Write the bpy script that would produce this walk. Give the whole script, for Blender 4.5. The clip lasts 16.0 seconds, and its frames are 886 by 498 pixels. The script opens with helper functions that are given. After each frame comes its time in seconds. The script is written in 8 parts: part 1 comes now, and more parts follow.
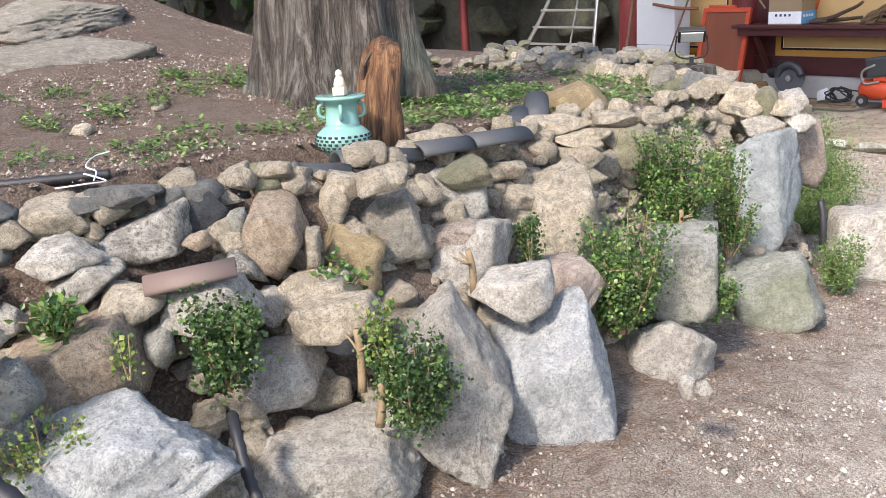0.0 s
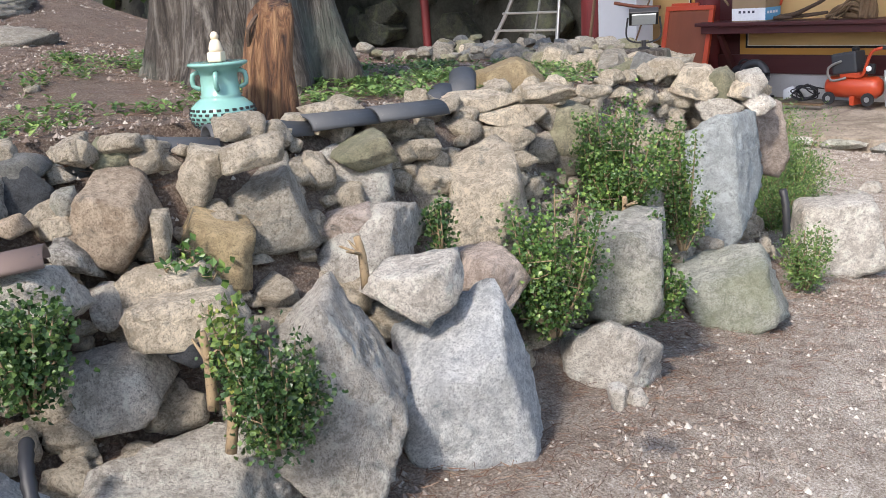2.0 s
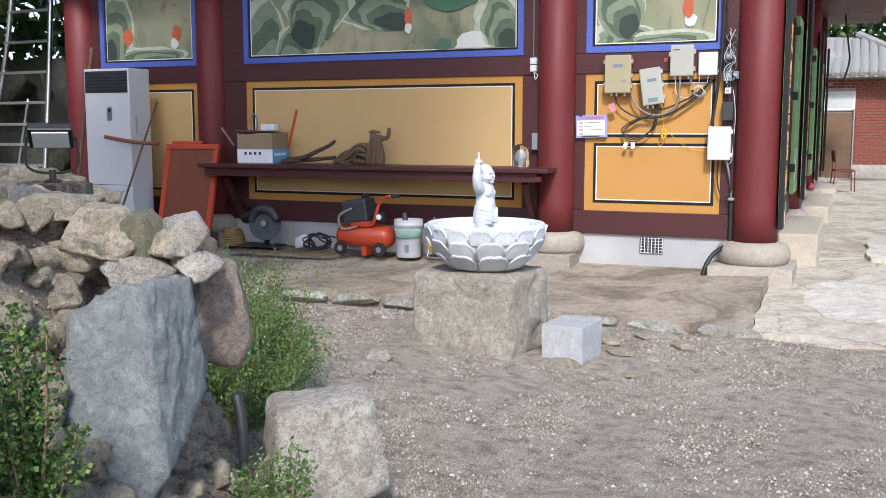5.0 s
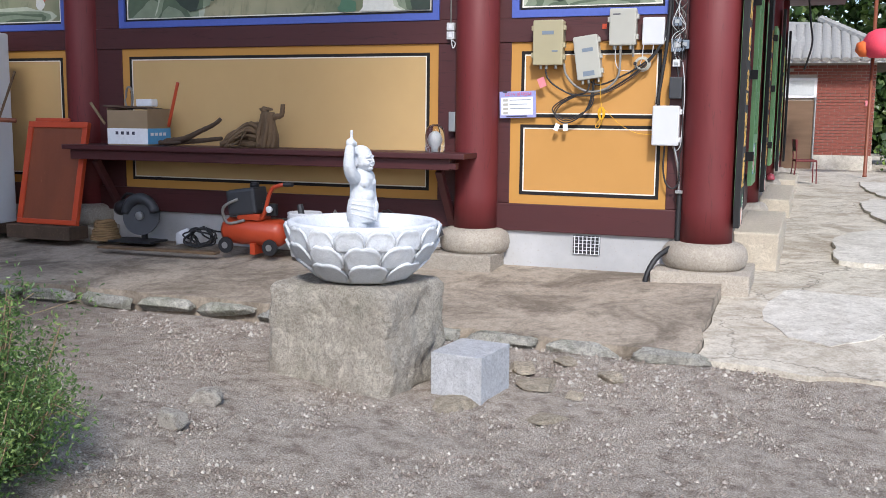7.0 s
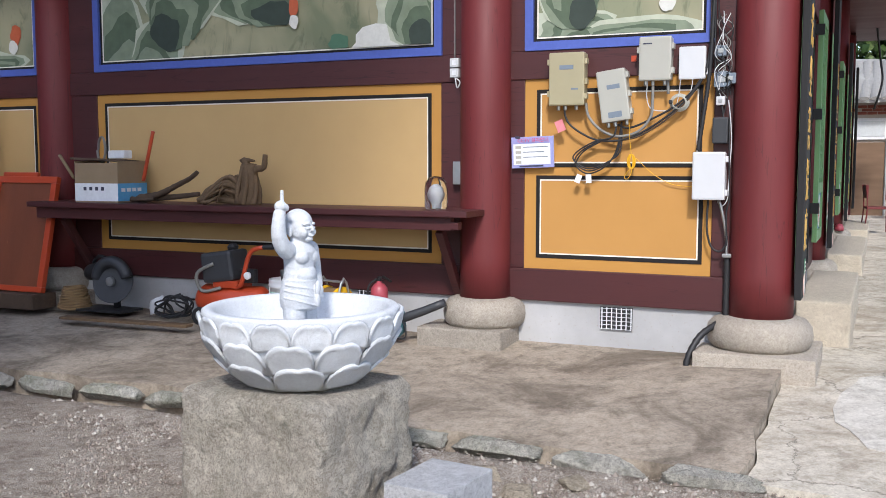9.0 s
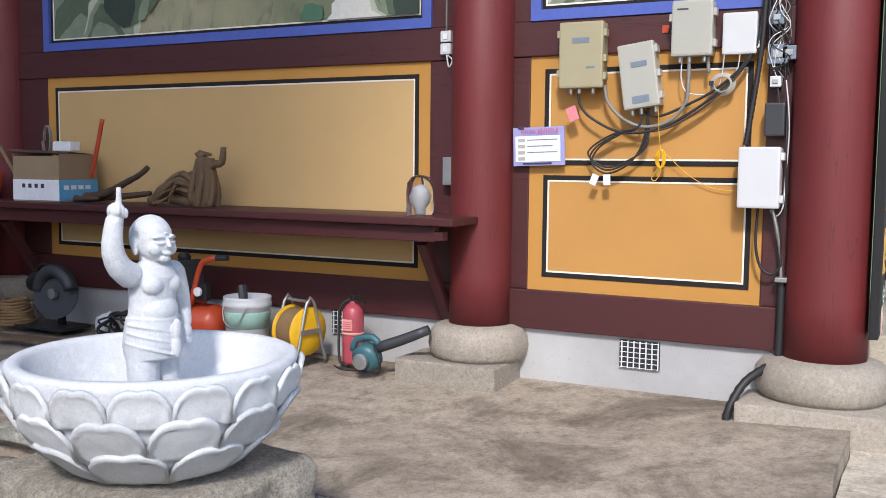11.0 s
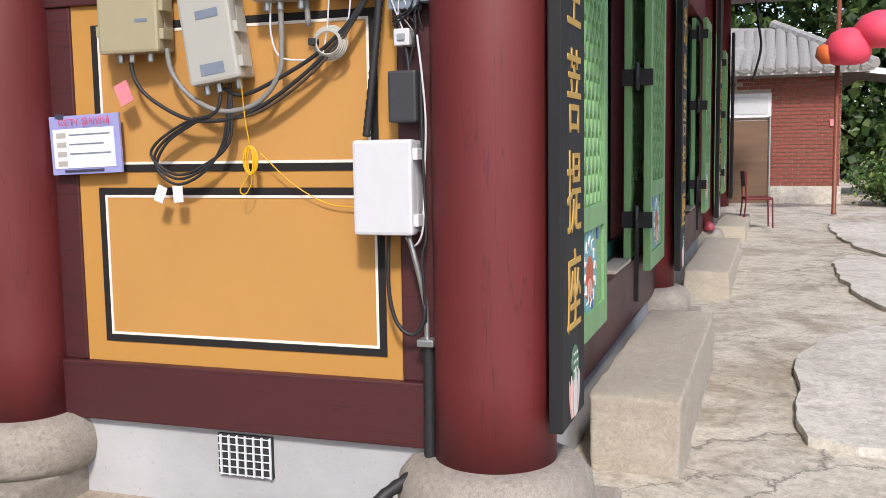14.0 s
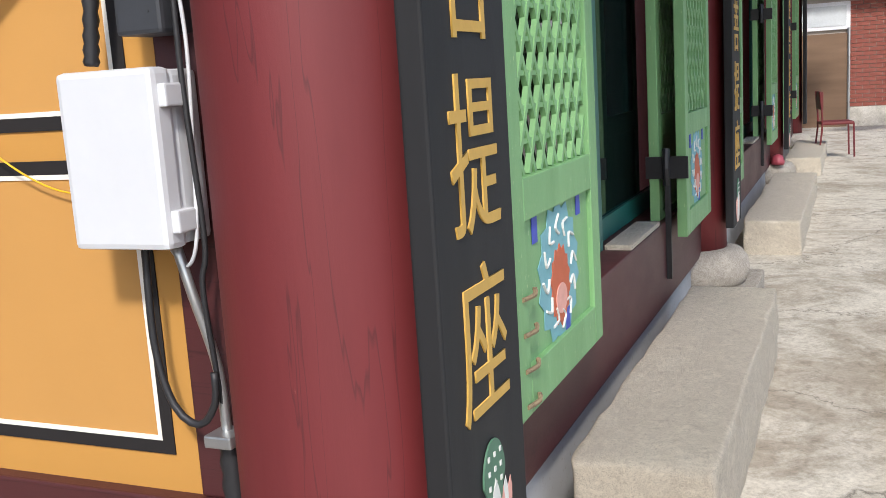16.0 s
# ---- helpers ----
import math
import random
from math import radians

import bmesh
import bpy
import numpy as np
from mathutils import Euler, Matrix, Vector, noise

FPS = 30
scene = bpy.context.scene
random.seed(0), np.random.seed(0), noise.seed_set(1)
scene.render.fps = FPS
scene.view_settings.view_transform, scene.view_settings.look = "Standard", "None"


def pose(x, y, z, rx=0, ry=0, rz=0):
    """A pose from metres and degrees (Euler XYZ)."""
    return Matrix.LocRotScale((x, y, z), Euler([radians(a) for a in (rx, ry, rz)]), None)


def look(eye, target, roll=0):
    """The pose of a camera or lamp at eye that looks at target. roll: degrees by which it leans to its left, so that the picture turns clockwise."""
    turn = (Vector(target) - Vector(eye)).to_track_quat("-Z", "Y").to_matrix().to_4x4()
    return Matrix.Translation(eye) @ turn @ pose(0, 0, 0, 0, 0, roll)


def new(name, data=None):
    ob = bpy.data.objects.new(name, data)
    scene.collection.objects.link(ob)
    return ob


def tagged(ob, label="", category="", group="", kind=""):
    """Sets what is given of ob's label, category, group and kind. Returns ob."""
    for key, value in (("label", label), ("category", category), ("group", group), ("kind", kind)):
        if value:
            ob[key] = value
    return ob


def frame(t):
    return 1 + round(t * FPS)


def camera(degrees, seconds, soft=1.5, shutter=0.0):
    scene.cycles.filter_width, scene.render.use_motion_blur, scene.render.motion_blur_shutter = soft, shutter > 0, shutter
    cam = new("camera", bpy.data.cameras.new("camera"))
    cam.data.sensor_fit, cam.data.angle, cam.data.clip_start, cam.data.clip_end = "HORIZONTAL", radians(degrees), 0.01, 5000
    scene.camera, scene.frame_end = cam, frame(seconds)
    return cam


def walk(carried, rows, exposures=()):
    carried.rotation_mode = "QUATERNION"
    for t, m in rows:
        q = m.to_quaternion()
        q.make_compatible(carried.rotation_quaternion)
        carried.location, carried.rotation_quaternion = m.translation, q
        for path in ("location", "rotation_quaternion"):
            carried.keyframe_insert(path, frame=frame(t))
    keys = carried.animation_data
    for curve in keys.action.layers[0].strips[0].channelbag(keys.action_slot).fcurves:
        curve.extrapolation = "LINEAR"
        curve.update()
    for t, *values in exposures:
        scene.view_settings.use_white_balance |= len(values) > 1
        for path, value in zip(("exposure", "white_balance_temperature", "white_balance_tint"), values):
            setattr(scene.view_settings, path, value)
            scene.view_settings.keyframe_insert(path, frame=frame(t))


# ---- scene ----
cam = camera(49.3, 16.0, 0.7)
PATH = [
    (0, (0.309, -0.14, 1.961), (1.506, 1.37, 1.426), -3.1),
    (0.5, (0.388, 0.036, 1.906), (1.497, 1.617, 1.389), -3.3),
    (1, (0.433, 0.068, 1.856), (1.401, 1.733, 1.318), -5.0),
    (1.5, (0.582, -0.012, 1.747), (1.586, 1.633, 1.214), -5.3),
    (2, (0.748, 0.056, 1.757), (1.989, 1.54, 1.247), -3.6),
    (2.5, (0.876, 0.193, 1.744), (2.313, 1.505, 1.278), -1.6),
    (3, (1.108, 0.289, 1.658), (2.687, 1.455, 1.274), 0.2),
    (3.5, (1.41, 0.376, 1.643), (3.099, 1.396, 1.316), 0.8),
    (4, (1.797, 0.541, 1.634), (3.566, 1.433, 1.363), 0.5),
    (4.2, (1.874, 0.567, 1.635), (3.663, 1.425, 1.38), 0.2),
    (6.3, (3.41, 0.834, 1.508), (5.254, 1.558, 1.237), 0.4),
    (6.5, (3.528, 0.792, 1.531), (5.371, 1.519, 1.256), 0.5),
    (7, (3.955, 0.765, 1.509), (5.808, 1.465, 1.236), 0.6),
    (7.5, (4.246, 0.787, 1.512), (6.099, 1.496, 1.257), 0.3),
    (8, (4.621, 0.762, 1.515), (6.472, 1.486, 1.293), -0.1),
    (8.5, (4.899, 0.728, 1.529), (6.738, 1.49, 1.33), -0.2),
    (9, (5.304, 0.826, 1.547), (7.119, 1.646, 1.366), -0.0),
    (9.2, (5.377, 0.838, 1.544), (7.179, 1.689, 1.365), -0.0),
    (11.3, (6.907, 1.013, 1.501), (8.676, 1.93, 1.326), 0.6),
    (11.5, (7.051, 0.993, 1.506), (8.835, 1.879, 1.326), 0.6),
    (12, (7.431, 0.867, 1.603), (9.251, 1.673, 1.406), 0.3),
    (12.5, (7.914, 0.847, 1.57), (9.77, 1.568, 1.382), 0.2),
    (13, (8.203, 0.834, 1.583), (10.074, 1.514, 1.388), 0.0),
    (13.5, (8.617, 0.713, 1.577), (10.498, 1.367, 1.389), -0.3),
    (14, (8.886, 0.634, 1.588), (10.767, 1.279, 1.374), -0.9),
    (14.5, (9.349, 0.627, 1.575), (11.216, 1.296, 1.324), -2.1),
    (15, (9.679, 0.671, 1.524), (11.52, 1.401, 1.246), -3.1),
    (15.5, (10.1, 0.646, 1.582), (11.914, 1.427, 1.269), -3.7),
    (16, (10.513, 0.663, 1.552), (12.324, 1.441, 1.212), -3.6),
]
walk(cam, [(t, look(eye, target, roll)) for t, eye, target, roll in PATH], [(0.0, 1.45, 6650, 14), (2.5, 1.18, 6450, 13), (4.2, 0.88, 6200, 12), (6.5, 0.72, 6100, 12), (9.0, 0.64, 6150, 12), (12.5, 0.60, 6350, 14), (14.5, 0.66, 6450, 15), (16.0, 0.76, 6300, 11)])

# ---- world and sun ----
world = bpy.data.worlds.new("world")
scene.world = world
world.use_nodes = True
wn = world.node_tree.nodes
sky = wn.new("ShaderNodeTexSky")
sky.sky_type = "NISHITA"
sky.sun_disc = False
sky.sun_elevation = radians(42)
sky.sun_rotation = radians(252)
sky.air_density, sky.dust_density, sky.ozone_density = 1.0, 1.5, 1.0
world.node_tree.links.new(sky.outputs[0], wn["Background"].inputs[0])
wn["Background"].inputs[1].default_value = 0.15
sun = new("sun", bpy.data.lights.new("sun", "SUN"))
sun.data.energy, sun.data.angle, sun.data.color = 2.35, radians(6.0), (1.0, 0.95, 0.87)
sun.matrix_world = look((-14.0, -5.4, 13.6), (0, 0, 0))


# ---- materials ----
def material(name, build):
    m = bpy.data.materials.new(name)
    m.use_nodes = True
    nt = m.node_tree
    build(nt, nt.nodes["Principled BSDF"])
    return m


def node(nt, kind, **values):
    n = nt.nodes.new(kind)
    for key, value in values.items():
        n.inputs[key.replace("_", " ")].default_value = value
    return n


def coords(nt, scale=(1, 1, 1)):
    tc = nt.nodes.new("ShaderNodeTexCoord")
    mp = nt.nodes.new("ShaderNodeMapping")
    mp.inputs["Scale"].default_value = scale
    nt.links.new(tc.outputs["Object"], mp.inputs[0])
    return mp.outputs[0]


def noise_tex(nt, co, scale, detail=6.0, rough=0.6, distort=0.0):
    n = node(nt, "ShaderNodeTexNoise", Scale=scale, Detail=detail, Roughness=rough, Distortion=distort)
    nt.links.new(co, n.inputs["Vector"])
    return n.outputs["Fac"]


def ramp(nt, fac, stops):
    r = nt.nodes.new("ShaderNodeValToRGB")
    els = r.color_ramp.elements
    while len(els) < len(stops):
        els.new(0.5)
    for el, (at, c) in zip(els, stops):
        el.position = at
        el.color = (*c, 1) if len(c) == 3 else c
    nt.links.new(fac, r.inputs[0])
    return r.outputs[0]


def mix(nt, fac, a, b, how="MIX"):
    n = nt.nodes.new("ShaderNodeMix")
    n.data_type, n.blend_type = "RGBA", how
    for socket, value in ((n.inputs[0], fac), (n.inputs[6], a), (n.inputs[7], b)):
        if isinstance(value, (int, float)):
            socket.default_value = value
        elif isinstance(value, tuple):
            socket.default_value = (*value, 1)
        else:
            nt.links.new(value, socket)
    return n.outputs[2]


def bump(nt, bsdf, height, strength, distance=0.01):
    b = node(nt, "ShaderNodeBump", Strength=strength, Distance=distance)
    nt.links.new(height, b.inputs["Height"])
    nt.links.new(b.outputs[0], bsdf.inputs["Normal"])


def shifted(nt, scale=1.0):
    """Object coordinates moved at random per object, so that alike pieces differ."""
    tc = nt.nodes.new("ShaderNodeTexCoord")
    info = nt.nodes.new("ShaderNodeObjectInfo")
    mul = nt.nodes.new("ShaderNodeVectorMath")
    mul.operation = "MULTIPLY_ADD"
    nt.links.new(info.outputs["Random"], mul.inputs[0])
    mul.inputs[1].default_value = (31, 17, 23)
    nt.links.new(tc.outputs["Object"], mul.inputs[2])
    return mul.outputs[0], info.outputs["Random"]


def stone(name, light, mid, dark, speck=260.0, stain=(0.10, 0.11, 0.10), moss=0.0, rough=0.9, depth=0.018):
    def build(nt, b):
        co, rnd = shifted(nt)
        big = noise_tex(nt, co, 5.0, 5, 0.6, 0.4)
        fine = noise_tex(nt, co, 60.0, 8, 0.75)
        grain = noise_tex(nt, co, speck * 0.7, 3, 0.85)
        base = ramp(nt, big, [(0.3, mid), (0.55, light), (0.75, mid)])
        base = mix(nt, ramp(nt, fine, [(0.36, (1, 1, 1)), (0.52, (0, 0, 0))]), base, dark)
        base = mix(nt, ramp(nt, grain, [(0.36, (0.75, 0.75, 0.75)), (0.5, (0, 0, 0))]), base, (dark[0] * 0.5, dark[1] * 0.5, dark[2] * 0.5))
        base = mix(nt, ramp(nt, grain, [(0.58, (0, 0, 0)), (0.72, (0.6, 0.6, 0.6))]), base, (min(1, light[0] * 1.35), min(1, light[1] * 1.35), min(1, light[2] * 1.35)))
        mottle = noise_tex(nt, co, 17.0, 10, 0.78, 0.6)
        kk = 1.0 if depth > 0.012 else 0.55
        base = mix(nt, ramp(nt, mottle, [(0.40, (0.62 * kk,) * 3), (0.50, (0, 0, 0))]), base, dark)
        base = mix(nt, ramp(nt, mottle, [(0.53, (0, 0, 0)), (0.62, (0.7 * kk,) * 3)]), base, tuple(min(0.9, c * 1.22) for c in light))
        spots = noise_tex(nt, co, 9.0, 7, 0.7, 1.2)
        base = mix(nt, ramp(nt, spots, [(0.58, (0, 0, 0)), (0.70, (0.75, 0.75, 0.75))]), base, stain)
        if moss:
            green = noise_tex(nt, co, 3.1, 6, 0.7)
            base = mix(nt, ramp(nt, green, [(0.5 - moss * 0.1, (0, 0, 0)), (0.66, (moss, moss, moss))]), base, (0.22, 0.24, 0.13))
        shade = nt.nodes.new("ShaderNodeHueSaturation")
        mr = nt.nodes.new("ShaderNodeMapRange")
        mr.inputs[3].default_value, mr.inputs[4].default_value = 0.82, 1.12
        nt.links.new(rnd, mr.inputs[0])
        nt.links.new(mr.outputs[0], shade.inputs["Value"])
        nt.links.new(base, shade.inputs["Color"])
        nt.links.new(shade.outputs[0], b.inputs["Base Color"])
        b.inputs["Roughness"].default_value = rough
        relief = nt.nodes.new("ShaderNodeMath")
        relief.operation = "ADD"
        nt.links.new(fine, relief.inputs[0])
        nt.links.new(grain, relief.inputs[1])
        pits = nt.nodes.new("ShaderNodeMath")
        pits.operation = "MULTIPLY_ADD"
        pits.inputs[1].default_value = 1.6
        nt.links.new(mottle, pits.inputs[0])
        nt.links.new(relief.outputs[0], pits.inputs[2])
        bump(nt, b, pits.outputs[0], 1.0, depth)
    return material(name, build)


ROCK = {
    "granite": stone("granite_rock", (0.79, 0.735, 0.65), (0.69, 0.635, 0.55), (0.38, 0.335, 0.275)),
    "grey2": stone("warm_grey_rock", (0.50, 0.455, 0.375), (0.42, 0.375, 0.30), (0.25, 0.215, 0.165)),
    "tan": stone("tan_rock", (0.73, 0.635, 0.49), (0.64, 0.545, 0.41), (0.36, 0.295, 0.21)),
    "brown": stone("brown_rock", (0.66, 0.53, 0.39), (0.56, 0.435, 0.31), (0.32, 0.23, 0.155)),
    "yellow": stone("yellow_rock", (0.57, 0.44, 0.25), (0.50, 0.37, 0.20), (0.36, 0.26, 0.14), 320),
    "pink": stone("pink_rock", (0.70, 0.59, 0.51), (0.62, 0.51, 0.43), (0.37, 0.28, 0.22)),
    "grey": stone("grey_rock", (0.66, 0.635, 0.56), (0.55, 0.525, 0.46), (0.29, 0.27, 0.235), moss=0.4),
    "lichen": stone("lichen_rock", (0.60, 0.57, 0.51), (0.34, 0.31, 0.26), (0.16, 0.14, 0.12), 120, (0.06, 0.06, 0.06)),
    "blue": stone("blue_white_rock", (0.74, 0.745, 0.72), (0.63, 0.64, 0.63), (0.38, 0.39, 0.39), 260, (0.20, 0.23, 0.25)),
    "slab": stone("blue_slab", (0.52, 0.56, 0.55), (0.45, 0.49, 0.49), (0.31, 0.33, 0.33), 380, (0.26, 0.28, 0.28)),
    "moss": stone("mossy_rock", (0.46, 0.42, 0.28), (0.36, 0.33, 0.22), (0.22, 0.20, 0.14), moss=0.7),
    "moss2": stone("lichen_grey_rock", (0.60, 0.60, 0.52), (0.50, 0.51, 0.44), (0.26, 0.26, 0.22), moss=0.6),
    # very low tones: the shade under the trees is put into the colour
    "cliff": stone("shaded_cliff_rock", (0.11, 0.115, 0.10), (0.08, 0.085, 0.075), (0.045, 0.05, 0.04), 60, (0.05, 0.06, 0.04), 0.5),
    "slate": stone("dark_slate", (0.09, 0.10, 0.11), (0.07, 0.075, 0.085), (0.04, 0.042, 0.05), 400, (0.13, 0.13, 0.13)),
    "slate2": stone("grey_slate", (0.30, 0.30, 0.28), (0.24, 0.24, 0.225), (0.15, 0.15, 0.14), 400, (0.27, 0.26, 0.22)),
}
COLUMN_STONE = stone("dressed_granite", (0.48, 0.43, 0.36), (0.42, 0.37, 0.31), (0.31, 0.27, 0.225), 420, (0.30, 0.26, 0.22), depth=0.004)
STEP_STONE = stone("step_stone", (0.70, 0.625, 0.505), (0.65, 0.575, 0.465), (0.53, 0.46, 0.365), 420, (0.42, 0.355, 0.28), depth=0.008)
PEDESTAL_STONE = stone("pedestal_stone", (0.66, 0.61, 0.52), (0.56, 0.50, 0.42), (0.36, 0.31, 0.25), 200, (0.13, 0.13, 0.10), moss=0.15)
BOWL_STONE = stone("carved_granite", (0.66, 0.685, 0.715), (0.64, 0.665, 0.695), (0.57, 0.59, 0.62), 520, (0.55, 0.57, 0.60), rough=0.75, depth=0.0016)
BLOCK_STONE = stone("sawn_granite", (0.60, 0.61, 0.63), (0.54, 0.55, 0.57), (0.36, 0.37, 0.39), 420, (0.46, 0.47, 0.48), depth=0.006)


def paint(name, colour, worn=None, rough=0.55, scale=7.0, wear=0.66, dirt=0.85, grain=(1, 1, 1), relief=0.15, cracks=None):
    worn = worn or tuple(c * 0.7 for c in colour)

    def build(nt, b):
        co = coords(nt, grain)
        big = noise_tex(nt, co, scale * 0.35, 5, 0.6)
        fine = noise_tex(nt, co, scale * 9, 8, 0.7)
        base = mix(nt, ramp(nt, big, [(0.3, (0, 0, 0)), (0.75, (1, 1, 1))]), tuple(c * dirt for c in colour), colour)
        base = mix(nt, ramp(nt, fine, [(wear, (0, 0, 0)), (wear + 0.06, (1, 1, 1))]), base, worn)
        if cracks:
            split = noise_tex(nt, coords(nt, cracks), 1.0, 4, 0.5, 0.3)
            base = mix(nt, ramp(nt, split, [(0.494, (0, 0, 0)), (0.499, (0.8, 0.8, 0.8)), (0.504, (0, 0, 0))]), base, tuple(c * 0.3 for c in colour))
        nt.links.new(base, b.inputs["Base Color"])
        r = ramp(nt, big, [(0.2, (rough * 1.15,) * 3), (0.8, (rough * 0.85,) * 3)])
        nt.links.new(r, b.inputs["Roughness"])
        bump(nt, b, fine, relief, 0.004)
    return material(name, build)


def plain(name, colour, rough=0.5, metal=0.0, scale=30.0, vary=0.18):
    def build(nt, b):
        co = coords(nt)
        n = noise_tex(nt, co, scale, 6, 0.65)
        base = mix(nt, n, tuple(c * (1 - vary) for c in colour), tuple(min(1, c * (1 + vary)) for c in colour))
        nt.links.new(base, b.inputs["Base Color"])
        b.inputs["Roughness"].default_value, b.inputs["Metallic"].default_value = rough, metal
        bump(nt, b, n, 0.06, 0.003)
    return material(name, build)


RED = paint("red_column_paint", (0.155, 0.018, 0.020), (0.30, 0.12, 0.10), 0.62, 6, 0.735, 0.72, (2.2, 2.2, 0.35), 0.12, (9, 9, 0.5))
MAROON = paint("maroon_beam_paint", (0.070, 0.017, 0.018), (0.14, 0.055, 0.048), 0.5, 6, 0.70, 0.8, (1, 0.35, 2.2), 0.2, (3, 0.5, 9))
OCHRE = paint("ochre_wall_paint", (0.50, 0.255, 0.066), (0.43, 0.21, 0.055), 0.75, 3, 0.70, 0.90)
OCHRE_PALE = paint("pale_ochre_paint", (0.56, 0.375, 0.165), (0.47, 0.30, 0.11), 0.75, 3, 0.70, 0.90)
OCHRE_EDGE = paint("ochre_border_paint", (0.49, 0.245, 0.052), (0.42, 0.20, 0.045), 0.7, 3, 0.72, 0.92)
BLACK_LINE = plain("black_line_paint", (0.009, 0.007, 0.007), 0.85)
WHITE_LINE = plain("white_line_paint", (0.74, 0.70, 0.62), 0.7)
BLUE = plain("blue_frame_paint", (0.075, 0.115, 0.42), 0.5)
WHITEWASH = paint("whitewashed_plinth", (0.48, 0.48, 0.485), (0.34, 0.30, 0.26), 0.9, 5, 0.60, 0.72, (1, 1, 1), 0.3)
GREEN = paint("green_door_paint", (0.20, 0.40, 0.17), (0.42, 0.56, 0.28), 0.5, 7, 0.62, 0.72, (3, 3, 0.5), 0.2)
TEAL = plain("teal_frame_paint", (0.018, 0.12, 0.10), 0.4)
BOARD = paint("black_board_paint", (0.008, 0.008, 0.009), (0.05, 0.05, 0.05), 0.75, 6, 0.72, 0.8, (2, 2, 0.5), 0.1)
GOLD = plain("gold_letter_paint", (0.50, 0.30, 0.06), 0.5)
STEEL = plain("grey_steel", (0.45, 0.46, 0.46), 0.35, 0.8)
ALU = plain("aluminium", (0.62, 0.63, 0.64), 0.35, 0.9)
IRON = plain("black_iron", (0.02, 0.02, 0.022), 0.45, 0.3)
RUBBER = plain("black_rubber", (0.018, 0.018, 0.02), 0.55)
GREY_CABLE = plain("grey_conduit", (0.21, 0.205, 0.19), 0.5)
WHITE_PLASTIC = plain("white_plastic", (0.57, 0.58, 0.60), 0.4, 0, 12, 0.05)
BEIGE_PLASTIC = plain("beige_plastic", (0.36, 0.32, 0.20), 0.4, 0, 12, 0.05)
GREY_PLASTIC = plain("pale_grey_plastic", (0.40, 0.395, 0.35), 0.4, 0, 12, 0.05)
LABEL_GREY = plain("grey_label", (0.17, 0.21, 0.26), 0.5)
YELLOW_PLASTIC = plain("yellow_plastic", (0.75, 0.42, 0.01), 0.4)
PINK = plain("pink_paper", (0.68, 0.22, 0.25), 0.7)
PAPER = plain("white_paper", (0.72, 0.73, 0.76), 0.6)
LILAC = plain("lilac_print", (0.30, 0.31, 0.58), 0.5)
RED_TEXT = plain("red_print", (0.62, 0.08, 0.16), 0.6)
DARK_TEXT = plain("dark_print", (0.04, 0.04, 0.07), 0.6)
ORANGE_RED = paint("orange_red_enamel", (0.50, 0.065, 0.022), (0.30, 0.10, 0.06), 0.35, 6, 0.70)
ENGINE = plain("charcoal_plastic", (0.035, 0.037, 0.042), 0.5)
FADED_RED = paint("faded_red_enamel", (0.44, 0.075, 0.10), (0.50, 0.20, 0.20), 0.35, 6, 0.72)
CARTON = paint("brown_cardboard", (0.30, 0.215, 0.13), None, 0.85, 8)
SKY_BLUE = plain("blue_print", (0.10, 0.34, 0.60), 0.6)
DRIFTWOOD = paint("driftwood", (0.19, 0.12, 0.065), (0.10, 0.06, 0.03), 0.8, 9, 0.52, 0.6, (3, 3, 0.6), 0.5)
DARKWOOD = paint("dark_root_wood", (0.085, 0.052, 0.032), (0.17, 0.11, 0.06), 0.75, 9, 0.58, 0.6, (2, 2, 0.7), 0.5)
PANEL_WOOD = paint("red_brown_board", (0.22, 0.06, 0.024), (0.30, 0.11, 0.05), 0.5, 4, 0.64, 0.65, (2, 2, 0.4), 0.2)
ROPE = paint("jute_rope", (0.26, 0.16, 0.07), (0.14, 0.08, 0.04), 0.9, 20, 0.55, 0.7)
TEAL_TOOL = plain("teal_tool_plastic", (0.04, 0.12, 0.14), 0.45)
BRICK_RED = paint("red_brick", (0.27, 0.075, 0.052), (0.15, 0.055, 0.045), 0.85, 8, 0.58, 0.75)
MORTAR = plain("mortar", (0.42, 0.38, 0.34), 0.95)
ROOF_TILE = paint("grey_roof_tile", (0.34, 0.33, 0.305), (0.20, 0.195, 0.18), 0.8, 6, 0.58, 0.7)
BLACK_TILE = paint("black_clay_tile", (0.060, 0.063, 0.068), (0.11, 0.11, 0.105), 0.6, 8, 0.62, 0.75)
BROWN_TILE = paint("brown_clay_tile", (0.17, 0.12, 0.10), (0.10, 0.08, 0.07), 0.7, 8, 0.6, 0.75)
CELADON = plain("celadon_glaze", (0.17, 0.33, 0.29), 0.15, 0, 20, 0.15)
IVORY = plain("ivory_figure", (0.62, 0.52, 0.38), 0.5)
LANTERN = plain("pink_lantern_cloth", (0.72, 0.06, 0.11), 0.7)
ORANGE_CLOTH = plain("orange_cloth", (0.75, 0.16, 0.04), 0.7)
SHED_DOOR = paint("brown_shed_door", (0.20, 0.12, 0.07), (0.12, 0.08, 0.05), 0.7, 6, 0.6, 0.7, (0.4, 0.4, 3))
# near-black: the unlit depth of the room and of holes is in this colour
SHADE_BLACK = plain("inside_shade_black", (0.02, 0.022, 0.022), 0.8)
PAINTED_FACE = plain("painted_blue", (0.16, 0.36, 0.40), 0.6)
PAINTED_RED = plain("painted_orange", (0.46, 0.10, 0.04), 0.6)
